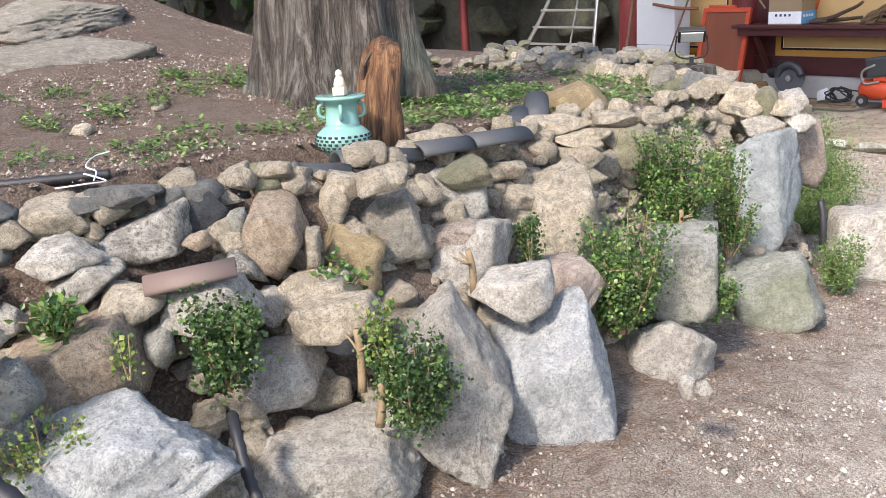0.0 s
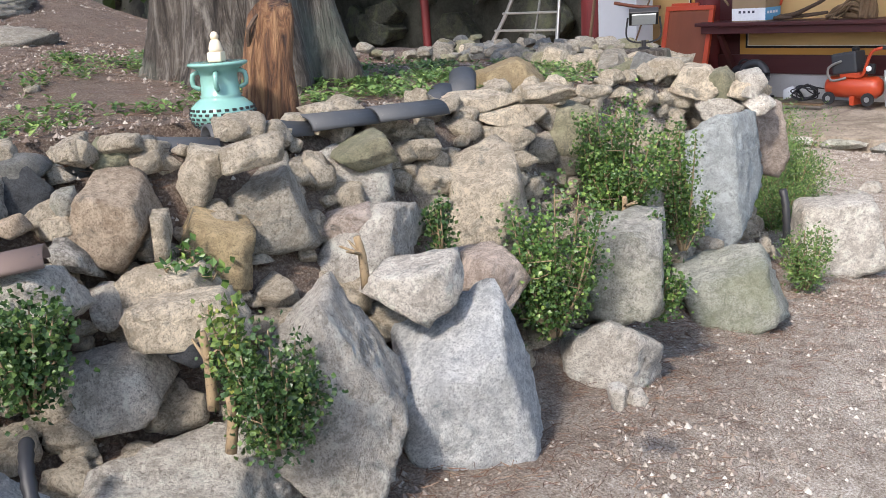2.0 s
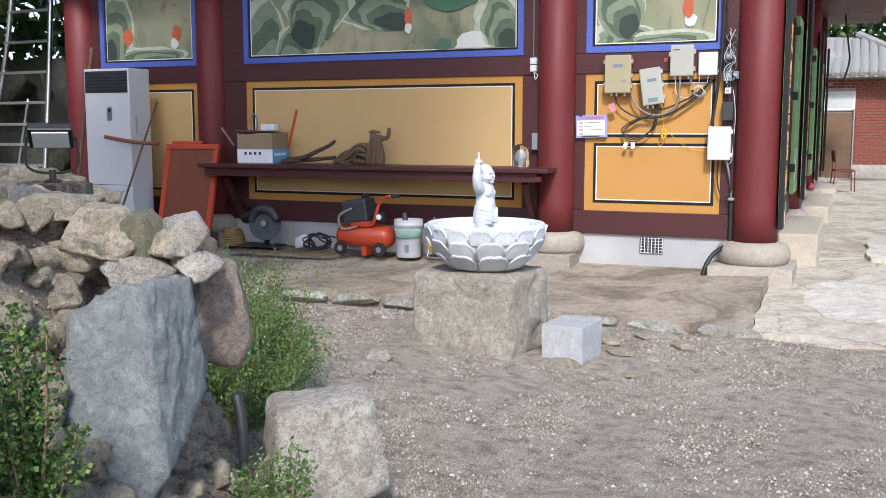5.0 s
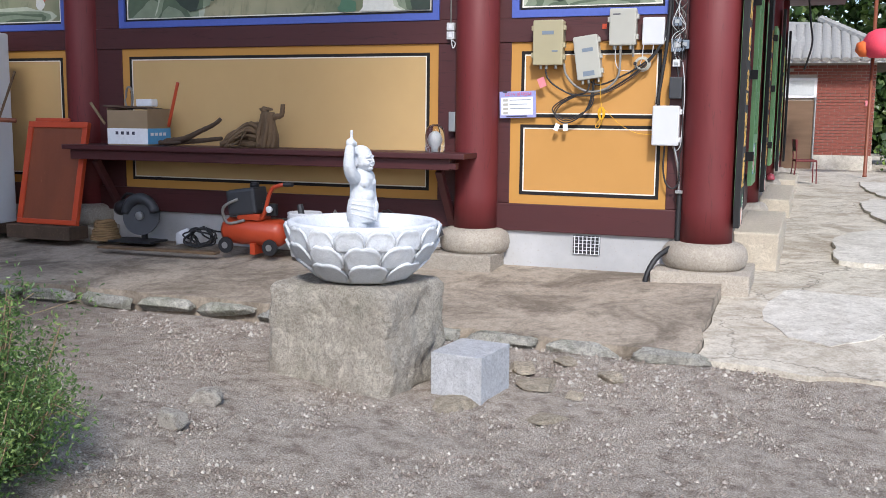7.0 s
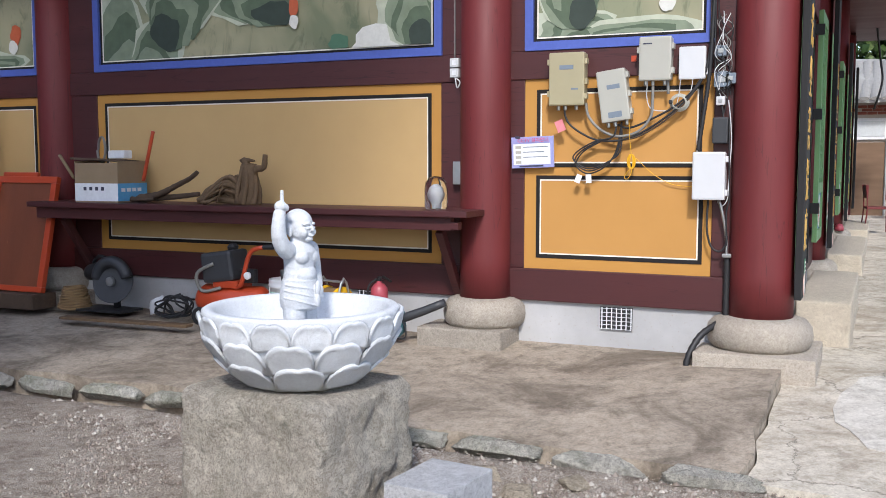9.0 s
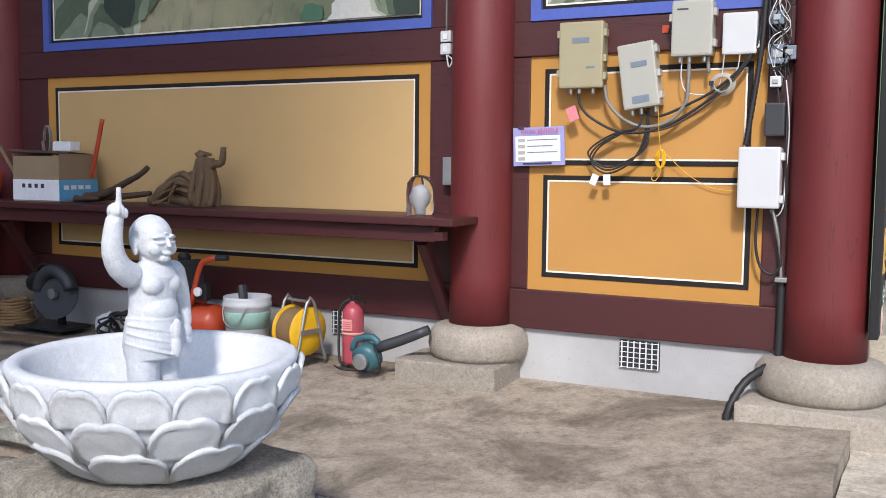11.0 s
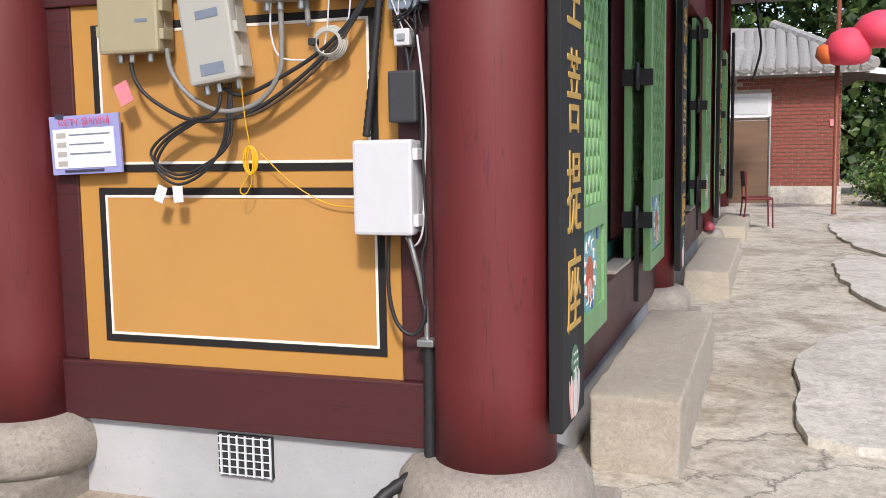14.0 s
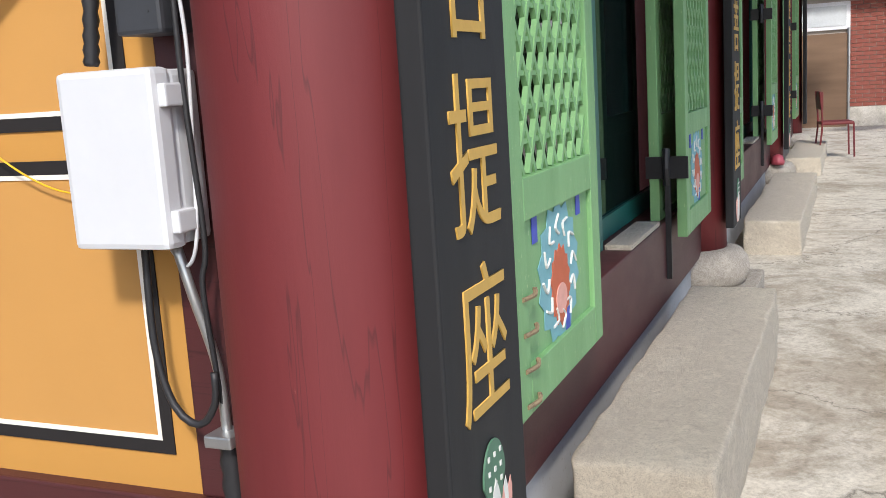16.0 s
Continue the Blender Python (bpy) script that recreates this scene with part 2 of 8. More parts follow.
PAINTED_SAGE = plain("painted_sage", (0.20, 0.245, 0.17), 0.6, 0, 9, 0.4)
PAINTED_PALE = plain("painted_pale_green", (0.44, 0.47, 0.37), 0.6, 0, 9, 0.3)
PAINTED_MOSS = plain("painted_moss", (0.085, 0.12, 0.075), 0.6, 0, 9, 0.4)
PAINTED_DEEP = plain("painted_deep_green", (0.03, 0.045, 0.035), 0.6, 0, 9, 0.4)
PAINTED_WHITE = plain("painted_white", (0.62, 0.62, 0.58), 0.6)
PAINTED_GREEN = plain("painted_green", (0.07, 0.16, 0.10), 0.6)
PAINTED_PINK = plain("painted_pink", (0.66, 0.33, 0.27), 0.6)
PAINTED_INDIGO = plain("painted_indigo", (0.05, 0.07, 0.38), 0.6)


def glass_mat(name, tint, rough=0.02):
    def build(nt, b):
        b.inputs["Base Color"].default_value = (*tint, 1)
        b.inputs["Roughness"].default_value = rough
        b.inputs["Transmission Weight"].default_value = 1.0
        b.inputs["IOR"].default_value = 1.45
    return material(name, build)


GLASS = glass_mat("clear_glass", (0.95, 0.96, 0.96))
# opaque near-black pane, the unlit space behind it put into its colour
DOOR_GLASS = plain("shade_black_door_glass", (0.008, 0.016, 0.014), 0.03, 0.0, 2, 0.1)
LAMP_GLASS = plain("floodlight_glass", (0.55, 0.58, 0.60), 0.15)


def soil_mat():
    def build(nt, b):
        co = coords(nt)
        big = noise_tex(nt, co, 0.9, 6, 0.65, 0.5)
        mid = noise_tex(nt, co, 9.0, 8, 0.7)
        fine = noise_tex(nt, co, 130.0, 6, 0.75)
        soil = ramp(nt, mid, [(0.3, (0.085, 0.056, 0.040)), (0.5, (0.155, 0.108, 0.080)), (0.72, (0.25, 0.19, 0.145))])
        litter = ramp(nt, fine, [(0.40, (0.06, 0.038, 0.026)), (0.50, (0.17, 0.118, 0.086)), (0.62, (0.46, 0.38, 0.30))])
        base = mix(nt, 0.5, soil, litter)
        sep = nt.nodes.new("ShaderNodeSeparateXYZ")
        nt.links.new(co, sep.inputs[0])
        ad = nt.nodes.new("ShaderNodeMath")
        ad.operation = "MULTIPLY_ADD"
        nt.links.new(big, ad.inputs[0])
        ad.inputs[1].default_value = 2.6
        nt.links.new(sep.outputs[0], ad.inputs[2])
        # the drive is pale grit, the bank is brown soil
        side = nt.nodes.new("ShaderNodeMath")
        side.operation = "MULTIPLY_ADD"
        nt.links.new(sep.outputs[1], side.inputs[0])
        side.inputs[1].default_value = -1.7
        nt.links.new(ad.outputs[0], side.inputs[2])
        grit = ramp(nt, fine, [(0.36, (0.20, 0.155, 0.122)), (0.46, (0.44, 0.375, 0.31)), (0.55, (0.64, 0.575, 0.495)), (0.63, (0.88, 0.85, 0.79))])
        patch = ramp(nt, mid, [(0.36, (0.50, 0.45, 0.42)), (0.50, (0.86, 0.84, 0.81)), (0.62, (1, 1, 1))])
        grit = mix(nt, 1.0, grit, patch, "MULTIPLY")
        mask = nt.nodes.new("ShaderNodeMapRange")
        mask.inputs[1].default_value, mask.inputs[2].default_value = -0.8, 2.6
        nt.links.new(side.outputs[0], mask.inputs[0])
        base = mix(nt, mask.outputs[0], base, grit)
        nt.links.new(base, b.inputs["Base Color"])
        b.inputs["Roughness"].default_value = 0.95
        ad2 = nt.nodes.new("ShaderNodeMath")
        ad2.operation = "ADD"
        nt.links.new(mid, ad2.inputs[0])
        nt.links.new(fine, ad2.inputs[1])
        bump(nt, b, ad2.outputs[0], 0.9, 0.03)
    return material("soil_and_grit", build)


def concrete_mat(name, light, dark, stain, crack=True):
    def build(nt, b):
        co = coords(nt)
        big = noise_tex(nt, co, 1.3, 7, 0.68, 0.8)
        fine = noise_tex(nt, co, 55.0, 8, 0.75)
        streak = noise_tex(nt, co, 4.5, 8, 0.75, 0.25)
        base = ramp(nt, big, [(0.38, dark), (0.53, light), (0.7, tuple(c * 1.12 for c in light))])
        base = mix(nt, ramp(nt, streak, [(0.52, (0, 0, 0)), (0.66, (0.6, 0.6, 0.6))]), base, stain)
        base = mix(nt, ramp(nt, fine, [(0.3, (0.5, 0.5, 0.5)), (0.55, (0, 0, 0))]), base, tuple(c * 0.6 for c in dark))
        mottle = noise_tex(nt, co, 13.0, 10, 0.8, 0.5)
        base = mix(nt, 1.0, base, ramp(nt, mottle, [(0.36, (0.70, 0.68, 0.65)), (0.50, (0.97, 0.96, 0.95)), (0.64, (1.12, 1.12, 1.12))]), "MULTIPLY")
        height = fine
        if crack:
            v = node(nt, "ShaderNodeTexVoronoi", Scale=0.62)
            v.feature = "DISTANCE_TO_EDGE"
            warp = nt.nodes.new("ShaderNodeVectorMath")
            warp.operation = "MULTIPLY_ADD"
            nn = node(nt, "ShaderNodeTexNoise", Scale=3.0, Detail=7.0, Roughness=0.7)
            nt.links.new(co, nn.inputs["Vector"])
            nt.links.new(nn.outputs["Color"], warp.inputs[0])
            warp.inputs[1].default_value = (0.55, 0.55, 0.0)
            nt.links.new(co, warp.inputs[2])
            nt.links.new(warp.outputs[0], v.inputs["Vector"])
            line = ramp(nt, v.outputs["Distance"], [(0.0, (0.85, 0.85, 0.85)), (0.006, (0, 0, 0))])
            base = mix(nt, line, base, tuple(c * 0.35 for c in dark))
            height = mix(nt, line, fine, (0, 0, 0))
        nt.links.new(base, b.inputs["Base Color"])
        b.inputs["Roughness"].default_value = 0.9
        bump(nt, b, height, 0.5, 0.008)
    return material(name, build)


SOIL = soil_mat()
APRON = concrete_mat("apron_concrete", (0.37, 0.315, 0.25), (0.17, 0.138, 0.105), (0.10, 0.085, 0.06), False)
YARD = concrete_mat("yard_concrete", (0.58, 0.535, 0.45), (0.37, 0.32, 0.25), (0.24, 0.195, 0.145))
PATCH = concrete_mat("pale_concrete_patch", (0.62, 0.59, 0.53), (0.52, 0.49, 0.43), (0.32, 0.29, 0.25), False)
# concrete darkened in its colour for the tree shade over this wall
CLIFF = concrete_mat("shade_dark_retaining_wall", (0.085, 0.088, 0.075), (0.045, 0.047, 0.04), (0.03, 0.035, 0.025), False)


def bark_mat():
    def build(nt, b):
        co = coords(nt, (7, 7, 0.8))
        n = noise_tex(nt, co, 4.0, 9, 0.72, 0.6)
        big = noise_tex(nt, coords(nt), 2.2, 5, 0.6)
        base = ramp(nt, n, [(0.36, (0.022, 0.016, 0.012)), (0.5, (0.10, 0.082, 0.066)), (0.64, (0.27, 0.24, 0.205))])
        base = mix(nt, ramp(nt, big, [(0.5, (0, 0, 0)), (0.68, (0.55, 0.55, 0.55))]), base, (0.22, 0.27, 0.22))
        nt.links.new(base, b.inputs["Base Color"])
        b.inputs["Roughness"].default_value = 0.95
        bump(nt, b, n, 1.0, 0.09)
    return material("stringy_bark", build)


def stump_mat():
    def build(nt, b):
        co = coords(nt, (9, 9, 0.9))
        n = noise_tex(nt, co, 4.0, 9, 0.7, 0.8)
        base = ramp(nt, n, [(0.36, (0.035, 0.016, 0.009)), (0.50, (0.17, 0.078, 0.034)), (0.66, (0.37, 0.21, 0.10))])
        nt.links.new(base, b.inputs["Base Color"])
        b.inputs["Roughness"].default_value = 0.8
        bump(nt, b, n, 1.0, 0.04)
    return material("split_stump_wood", build)


BARK = bark_mat()
STUMPWOOD = stump_mat()
TWIG = paint("pale_twig", (0.26, 0.19, 0.11), (0.12, 0.08, 0.05), 0.85, 12, 0.55)


def leaf_mat(name, dark, light, tip):
    def build(nt, b):
        g = nt.nodes.new("ShaderNodeNewGeometry")
        c = ramp(nt, g.outputs["Random Per Island"], [(0.0, dark), (0.7, light), (0.95, tip)])
        nt.links.new(c, b.inputs["Base Color"])
        b.inputs["Roughness"].default_value = 0.42
        b.inputs["Transmission Weight"].default_value = 0.0
        b.inputs["Subsurface Weight"].default_value = 0.0
        tr = nt.nodes.new("ShaderNodeBsdfTranslucent")
        nt.links.new(c, tr.inputs[0])
        mx = nt.nodes.new("ShaderNodeMixShader")
        mx.inputs[0].default_value = 0.3
        out = nt.nodes["Material Output"]
        nt.links.new(b.outputs[0], mx.inputs[1])
        nt.links.new(tr.outputs[0], mx.inputs[2])
        nt.links.new(mx.outputs[0], out.inputs[0])
    return material(name, build)


LEAF = leaf_mat("box_leaf", (0.035, 0.085, 0.020), (0.10, 0.185, 0.045), (0.23, 0.33, 0.085))
LEAF_PALE = leaf_mat("pale_box_leaf", (0.06, 0.12, 0.025), (0.16, 0.23, 0.05), (0.34, 0.37, 0.09))
LEAF_DARK = leaf_mat("dark_box_leaf", (0.022, 0.055, 0.016), (0.055, 0.11, 0.03), (0.16, 0.24, 0.07))
LEAF_TREE = leaf_mat("tree_leaf", (0.025, 0.055, 0.014), (0.06, 0.11, 0.025), (0.12, 0.17, 0.05))
LEAF_SOFT = leaf_mat("feathery_leaf", (0.06, 0.12, 0.035), (0.14, 0.235, 0.065), (0.28, 0.38, 0.12))


def mural_mat():
    def build(nt, b):
        co = coords(nt)
        sx = coords(nt, (1, 2.2, 0.9))
        n = noise_tex(nt, sx, 2.6, 7, 0.62, 1.4)
        m = noise_tex(nt, co, 0.9, 4, 0.5, 0.5)
        base = ramp(nt, m, [(0.36, (0.17, 0.19, 0.115)), (0.5, (0.33, 0.31, 0.20)), (0.64, (0.24, 0.255, 0.16))])
        base = mix(nt, ramp(nt, n, [(0.54, (0, 0, 0)), (0.66, (0.45, 0.45, 0.45))]), base, (0.05, 0.08, 0.045))
        nt.links.new(base, b.inputs["Base Color"])
        b.inputs["Roughness"].default_value = 0.65
    return material("landscape_painting", build)


def rockpaint_mat():
    def build(nt, b):
        co = coords(nt, (1, 3.0, 0.7))
        n = noise_tex(nt, co, 5.0, 6, 0.6, 1.6)
        base = ramp(nt, n, [(0.38, (0.025, 0.035, 0.03)), (0.5, (0.16, 0.19, 0.15)), (0.62, (0.42, 0.45, 0.38))])
        nt.links.new(base, b.inputs["Base Color"])
        b.inputs["Roughness"].default_value = 0.65
    return material("painted_rocks", build)


MURAL = mural_mat()
ROCKPAINT = rockpaint_mat()


# ---- mesh helpers ----
def mesh_of(bm, name, mat, smooth=False):
    me = bpy.data.meshes.new(name)
    bm.to_mesh(me)
    bm.free()
    me.materials.append(mat)
    if smooth:
        me.polygons.foreach_set("use_smooth", [True] * len(me.polygons))
    return me


def part(name, bm, mat, parent=None, label="", smooth=False, at=None):
    ob = new(name, mesh_of(bm, name, mat, smooth))
    ob.parent = parent
    if at is not None:
        ob.matrix_basis = at
    return tagged(ob, label) if label else ob


def thing(name, m, label, category, group="", kind=""):
    ob = new(name)
    ob.empty_display_size = 0.1
    ob.matrix_basis = m
    return tagged(ob, label, category, group, kind)


def box(bm, x0, y0, z0, x1, y1, z1, bevel=0.0, m=None):
    got = bmesh.ops.create_cube(bm, size=1.0)["verts"]
    mm = Matrix.Translation(((x0 + x1) / 2, (y0 + y1) / 2, (z0 + z1) / 2)) @ Matrix.Diagonal((x1 - x0, y1 - y0, z1 - z0, 1))
    bmesh.ops.transform(bm, matrix=(m @ mm) if m else mm, verts=got)
    if bevel:
        edges = list({e for v in got for e in v.link_edges})
        bmesh.ops.bevel(bm, geom=edges, offset=bevel, segments=2, affect="EDGES", profile=0.6)
    return bm


def boxed(x0, y0, z0, x1, y1, z1, bevel=0.0, m=None):
    return box(bmesh.new(), x0, y0, z0, x1, y1, z1, bevel, m)


def lathe(bm, profile, seg=32, m=None, wobble=0.0):
    rings = []
    for i, (r, z) in enumerate(profile):
        ring = []
        for k in range(seg):
            a = 2 * math.pi * k / seg
            rr = r * (1 + wobble * noise.noise(Vector((math.cos(a) * 1.3, math.sin(a) * 1.3, z * 2))))
            ring.append(bm.verts.new((rr * math.cos(a), rr * math.sin(a), z)))
        rings.append(ring)
    for a, b in zip(rings, rings[1:]):
        for k in range(seg):
            bm.faces.new((a[k], a[(k + 1) % seg], b[(k + 1) % seg], b[k]))
    bm.faces.new(list(reversed(rings[0])))
    bm.faces.new(rings[-1])
    if m:
        bmesh.ops.transform(bm, matrix=m, verts=[v for r in rings for v in r])
    return bm


def tube(bm, pts, r, seg=8, ridged=0.0, taper=1.0):
    """A round tube along a smooth line through the points."""
    pts = [Vector(p) for p in pts]
    line = []
    n = len(pts)
    for i in range(n - 1):
        p0, p1, p2, p3 = pts[max(i - 1, 0)], pts[i], pts[i + 1], pts[min(i + 2, n - 1)]
        steps = max(2, int((p2 - p1).length / max(r * (1.0 if ridged else 2.5), 0.004)))
        steps = min(steps, 60 if ridged else 14)
        for s in range(steps):
            t = s / steps
            line.append(0.5 * ((2 * p1) + (p2 - p0) * t + (2 * p0 - 5 * p1 + 4 * p2 - p3) * t * t + (3 * p1 - p0 - 3 * p2 + p3) * t ** 3))
    line.append(pts[-1])
    rings = []
    side = None
    for i, p in enumerate(line):
        d = (line[min(i + 1, len(line) - 1)] - line[max(i - 1, 0)]).normalized()
        if side is None:
            side = d.orthogonal().normalized()
        side = (side - d * side.dot(d)).normalized()
        up = d.cross(side)
        rr = r * (1 + (taper - 1) * i / max(1, len(line) - 1)) * (1 + (ridged if i % 2 else -ridged))
        rings.append([bm.verts.new(p + side * rr * math.cos(2 * math.pi * k / seg) + up * rr * math.sin(2 * math.pi * k / seg)) for k in range(seg)])
    for a, b in zip(rings, rings[1:]):
        for k in range(seg):
            bm.faces.new((a[k], a[(k + 1) % seg], b[(k + 1) % seg], b[k]))
    bm.faces.new(list(reversed(rings[0])))
    bm.faces.new(rings[-1])
    return bm


def tubed(pts, r, seg=8, ridged=0.0, taper=1.0):
    return tube(bmesh.new(), pts, r, seg, ridged, taper)


def plate(outline, x, depth, m=None):
    """A flat shape in the y-z plane at x, going depth towards -x."""
    bm = bmesh.new()
    f = bm.faces.new([bm.verts.new((x, y, z)) for y, z in outline])
    got = bmesh.ops.extrude_face_region(bm, geom=[f])["geom"]
    vs = [g for g in got if isinstance(g, bmesh.types.BMVert)]
    bmesh.ops.translate(bm, verts=vs, vec=(-depth, 0, 0))
    bmesh.ops.recalc_face_normals(bm, faces=bm.faces)
    if m:
        bmesh.ops.transform(bm, matrix=m, verts=bm.verts)
    return bm


def lettering(name, words, size, m, mat, parent, depth=0.002):
    cu = bpy.data.curves.new(name, "FONT")
    cu.body, cu.size, cu.extrude = words, size, depth
    cu.align_x, cu.align_y = "CENTER", "CENTER"
    cu.materials.append(mat)
    ob = new(name, cu)
    ob.parent = parent
    ob.matrix_basis = m
    return ob


# ---- ground ----
TOP_LINE = [(-2.701, 2.824), (0.380, 2.519), (1.175, 2.361), (1.916, 2.319), (2.766, 2.546), (3.555, 2.755), (4.656, 2.966), (5.190, 3.184), (5.596, 3.663), (6.103, 4.595), (6.533, 6.290), (6.900, 9.000), (7.200, 22.000)]
FOOT_LINE = [(-2.678, 1.714), (0.307, 1.631), (1.468, 1.717), (2.116, 1.718), (2.494, 1.766), (3.104, 1.964), (4.063, 2.192), (5.011, 2.436), (5.537, 2.888), (5.950, 3.528), (6.942, 4.599), (7.312, 6.270), (7.600, 9.000), (7.900, 22.000)]


def line_y(line, xs):
    return np.interp(xs, [p[0] for p in line], [p[1] for p in line])


def line_distance(line, X, Y):
    best = np.full(X.shape, 1e9)
    for (ax, ay), (bx, by) in zip(line, line[1:]):
        ux, uy = bx - ax, by - ay
        t = np.clip(((X - ax) * ux + (Y - ay) * uy) / (ux * ux + uy * uy), 0, 1)
        best = np.minimum(best, np.hypot(X - ax - t * ux, Y - ay - t * uy))
    return best


def inside(line, X, Y):
    """Whether points lie behind the line, on the bank's side."""
    xs = [p[0] for p in line]
    return (Y > line_y(line, X)) & (X < np.interp(Y, [p[1] for p in line if p[1] > 2.3], [p[0] for p in line if p[1] > 2.3]))


def drive_z(X, Y=1.5):
    along = np.interp(X, [-60, -6, 0, 1.5, 2.4, 3.1, 4.0, 4.6, 6.0, 7.1, 8.1, 9.2, 9.9, 12.0, 60.0], [1.6, 1.1, 0.73, 0.66, 0.61, 0.53, 0.40, 0.32, 0.15, 0.06, -0.03, -0.02, 0.02, 0.10, 0.40])
    fall = -0.26 * np.clip((1.5 - Y) / 1.3, 0, 1) * np.clip((5.5 - X) / 3.0, 0, 1)
    return along + fall + 0.09 * np.clip(Y - 1.9, 0, 2) * np.clip((X - 4.5) / 2.0, 0, 1) * np.clip((9.9 - X) / 2.0, 0, 1)


def bank_z(X, Y):
    z = np.interp(X, [-40, 0, 1.0, 2.0, 2.9, 3.8, 4.75, 6.0, 60], [1.55, 1.40, 1.43, 1.43, 1.39, 1.335, 1.285, 1.28, 1.25])
    rise = np.clip(Y - 3.2, 0, 30) * 0.115 * np.clip((5.3 - X) / 3.0, 0, 1)
    hill = np.clip(Y - 5.6, 0, 30) * 0.20 * np.clip((5.0 - X) / 2.0, 0, 1)
    return z + rise + hill


def ground_z(X, Y):
    X, Y = np.asarray(X, float), np.asarray(Y, float)
    top, foot = inside(TOP_LINE, X, Y), inside(FOOT_LINE, X, Y)
    dt, df = line_distance(TOP_LINE, X, Y), line_distance(FOOT_LINE, X, Y)
    t = np.where(top, 1.0, np.where(foot, df / (df + dt + 1e-6), 0.0))
    t = t ** 1.5
    return drive_z(X, Y) * (1 - t) + bank_z(X, Y) * t


def at_ground(x, y):
    return float(ground_z(x, y))


def ground_mesh():
    def steps(lo, a, b, hi, fine, coarse):
        return np.concatenate([np.linspace(lo, a, coarse, endpoint=False), np.arange(a, b, fine), np.linspace(b, hi, coarse)])
    xs = steps(-320.0, -1.0, 10.2, 420.0, 0.07, 34)
    ys = steps(-320.0, -1.6, 8.0, 420.0, 0.07, 34)
    X, Y = np.meshgrid(xs, ys, indexing="ij")
    Z = ground_z(X, Y)
    rough = np.array([noise.noise(Vector((x * 2.1, y * 2.1, 0))) * 0.018 + noise.noise(Vector((x * 9, y * 9, 3))) * 0.008 for x, y in zip(X.ravel(), Y.ravel())]).reshape(X.shape)
    Z = Z + rough - np.where((X > 9.9) & (Y < 22), 0.12, 0.0)
    nx, ny = X.shape
    verts = np.stack([X, Y, Z], -1).reshape(-1, 3).tolist()
    faces = [(i * ny + j, (i + 1) * ny + j, (i + 1) * ny + j + 1, i * ny + j + 1) for i in range(nx - 1) for j in range(ny - 1)]
    me = bpy.data.meshes.new("ground")
    me.from_pydata(verts, [], faces)
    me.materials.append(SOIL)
    me.polygons.foreach_set("use_smooth", [True] * len(me.polygons))
    return tagged(new("ground", me), "brown soil bank above a pale gravel drive", "ground", kind="structure")


ground_mesh()

def slab(name, outline, top, low, mat, label, jag=0.0, segs=1):
    """A concrete slab: an outline in plan, cut into short stretches with broken edges; top is a function of the place."""
    bm = bmesh.new()
    ring = []
    for (ax, ay), (bx, by) in zip(outline, outline[1:] + outline[:1]):
        n = max(1, int(math.hypot(bx - ax, by - ay) / 0.12)) if jag else segs
        for k in range(n):
            x, y = ax + (bx - ax) * k / n, ay + (by - ay) * k / n
            ring.append((x + jag * noise.noise(Vector((x * 3, y * 3, 1))), y + jag * noise.noise(Vector((x * 3, y * 3, 7)))))
    f = bm.faces.new([bm.verts.new((x, y, top(x, y))) for x, y in ring])
    if f.calc_area() and f.normal.z < 0:
        f.normal_flip()
    got = bmesh.ops.extrude_face_region(bm, geom=[f])["geom"]
    bmesh.ops.translate(bm, verts=[g for g in got if isinstance(g, bmesh.types.BMVert)], vec=(0, 0, -low))
    bmesh.ops.recalc_face_normals(bm, faces=bm.faces)
    ob = new(name, mesh_of(bm, name, mat))
    return tagged(ob, label, "pavement", kind="structure")


def apron_top(x, y):
    return min(0.24, 0.09 + (x - 9.95) * 0.105) + max(0, y - 5) * 0.012


slab("pavement", [(9.90, 1.36), (9.98, 3.1), (10.12, 5.0), (10.05, 7.0), (9.95, 10.0), (10.0, 16), (12.4, 16), (12.4, 1.36)], apron_top, 0.2, APRON, "stained brown concrete apron along the hall's wall", 0.05)


def yard_top(x, y):
    return 0.045 + (min(x, 12.8) - 9.8) * 0.055 + max(0, x - 12.8) * 0.006


for name, x0, x1 in (("pavement_yard", 9.75, 12.0), ("pavement_front", 12.0, 70.0)):
    outline = [(x0, -12), (x1, -12), (x1, 1.9), (x0 if x0 > 11 else 9.95, 1.9 if x0 > 11 else 1.33)]
    if x0 < 11:
        outline = [(10.1, -12), (12, -12), (12, 1.355), (9.92, 1.345), (9.78, 0.7), (9.95, -1.5)]
    slab(name, outline, yard_top, 0.25, YARD, "grey cracked concrete yard in front of the hall", 0.04 if x0 < 11 else 0.0)
for ox, oy, w, d in ((11.35, 0.55, 0.75, 0.55), (14.6, -0.1, 1.5, 0.75), (19.0, -0.5, 1.6, 0.6), (23.4, -0.6, 2.0, 0.5), (13.1, -1.4, 0.9, 0.6)):
    oct_ = [(ox + w * math.cos(a) * (1 + 0.25 * math.sin(3 * a + ox)), oy + d * math.sin(a) * (1 + 0.2 * math.cos(2 * a + oy))) for a in [i * math.pi / 7 for i in range(14)]]
    slab("pavement_patch", oct_, lambda x, y: yard_top(x, y) + 0.006, 0.05, PATCH, "pale repair patch in the concrete yard", 0.05)

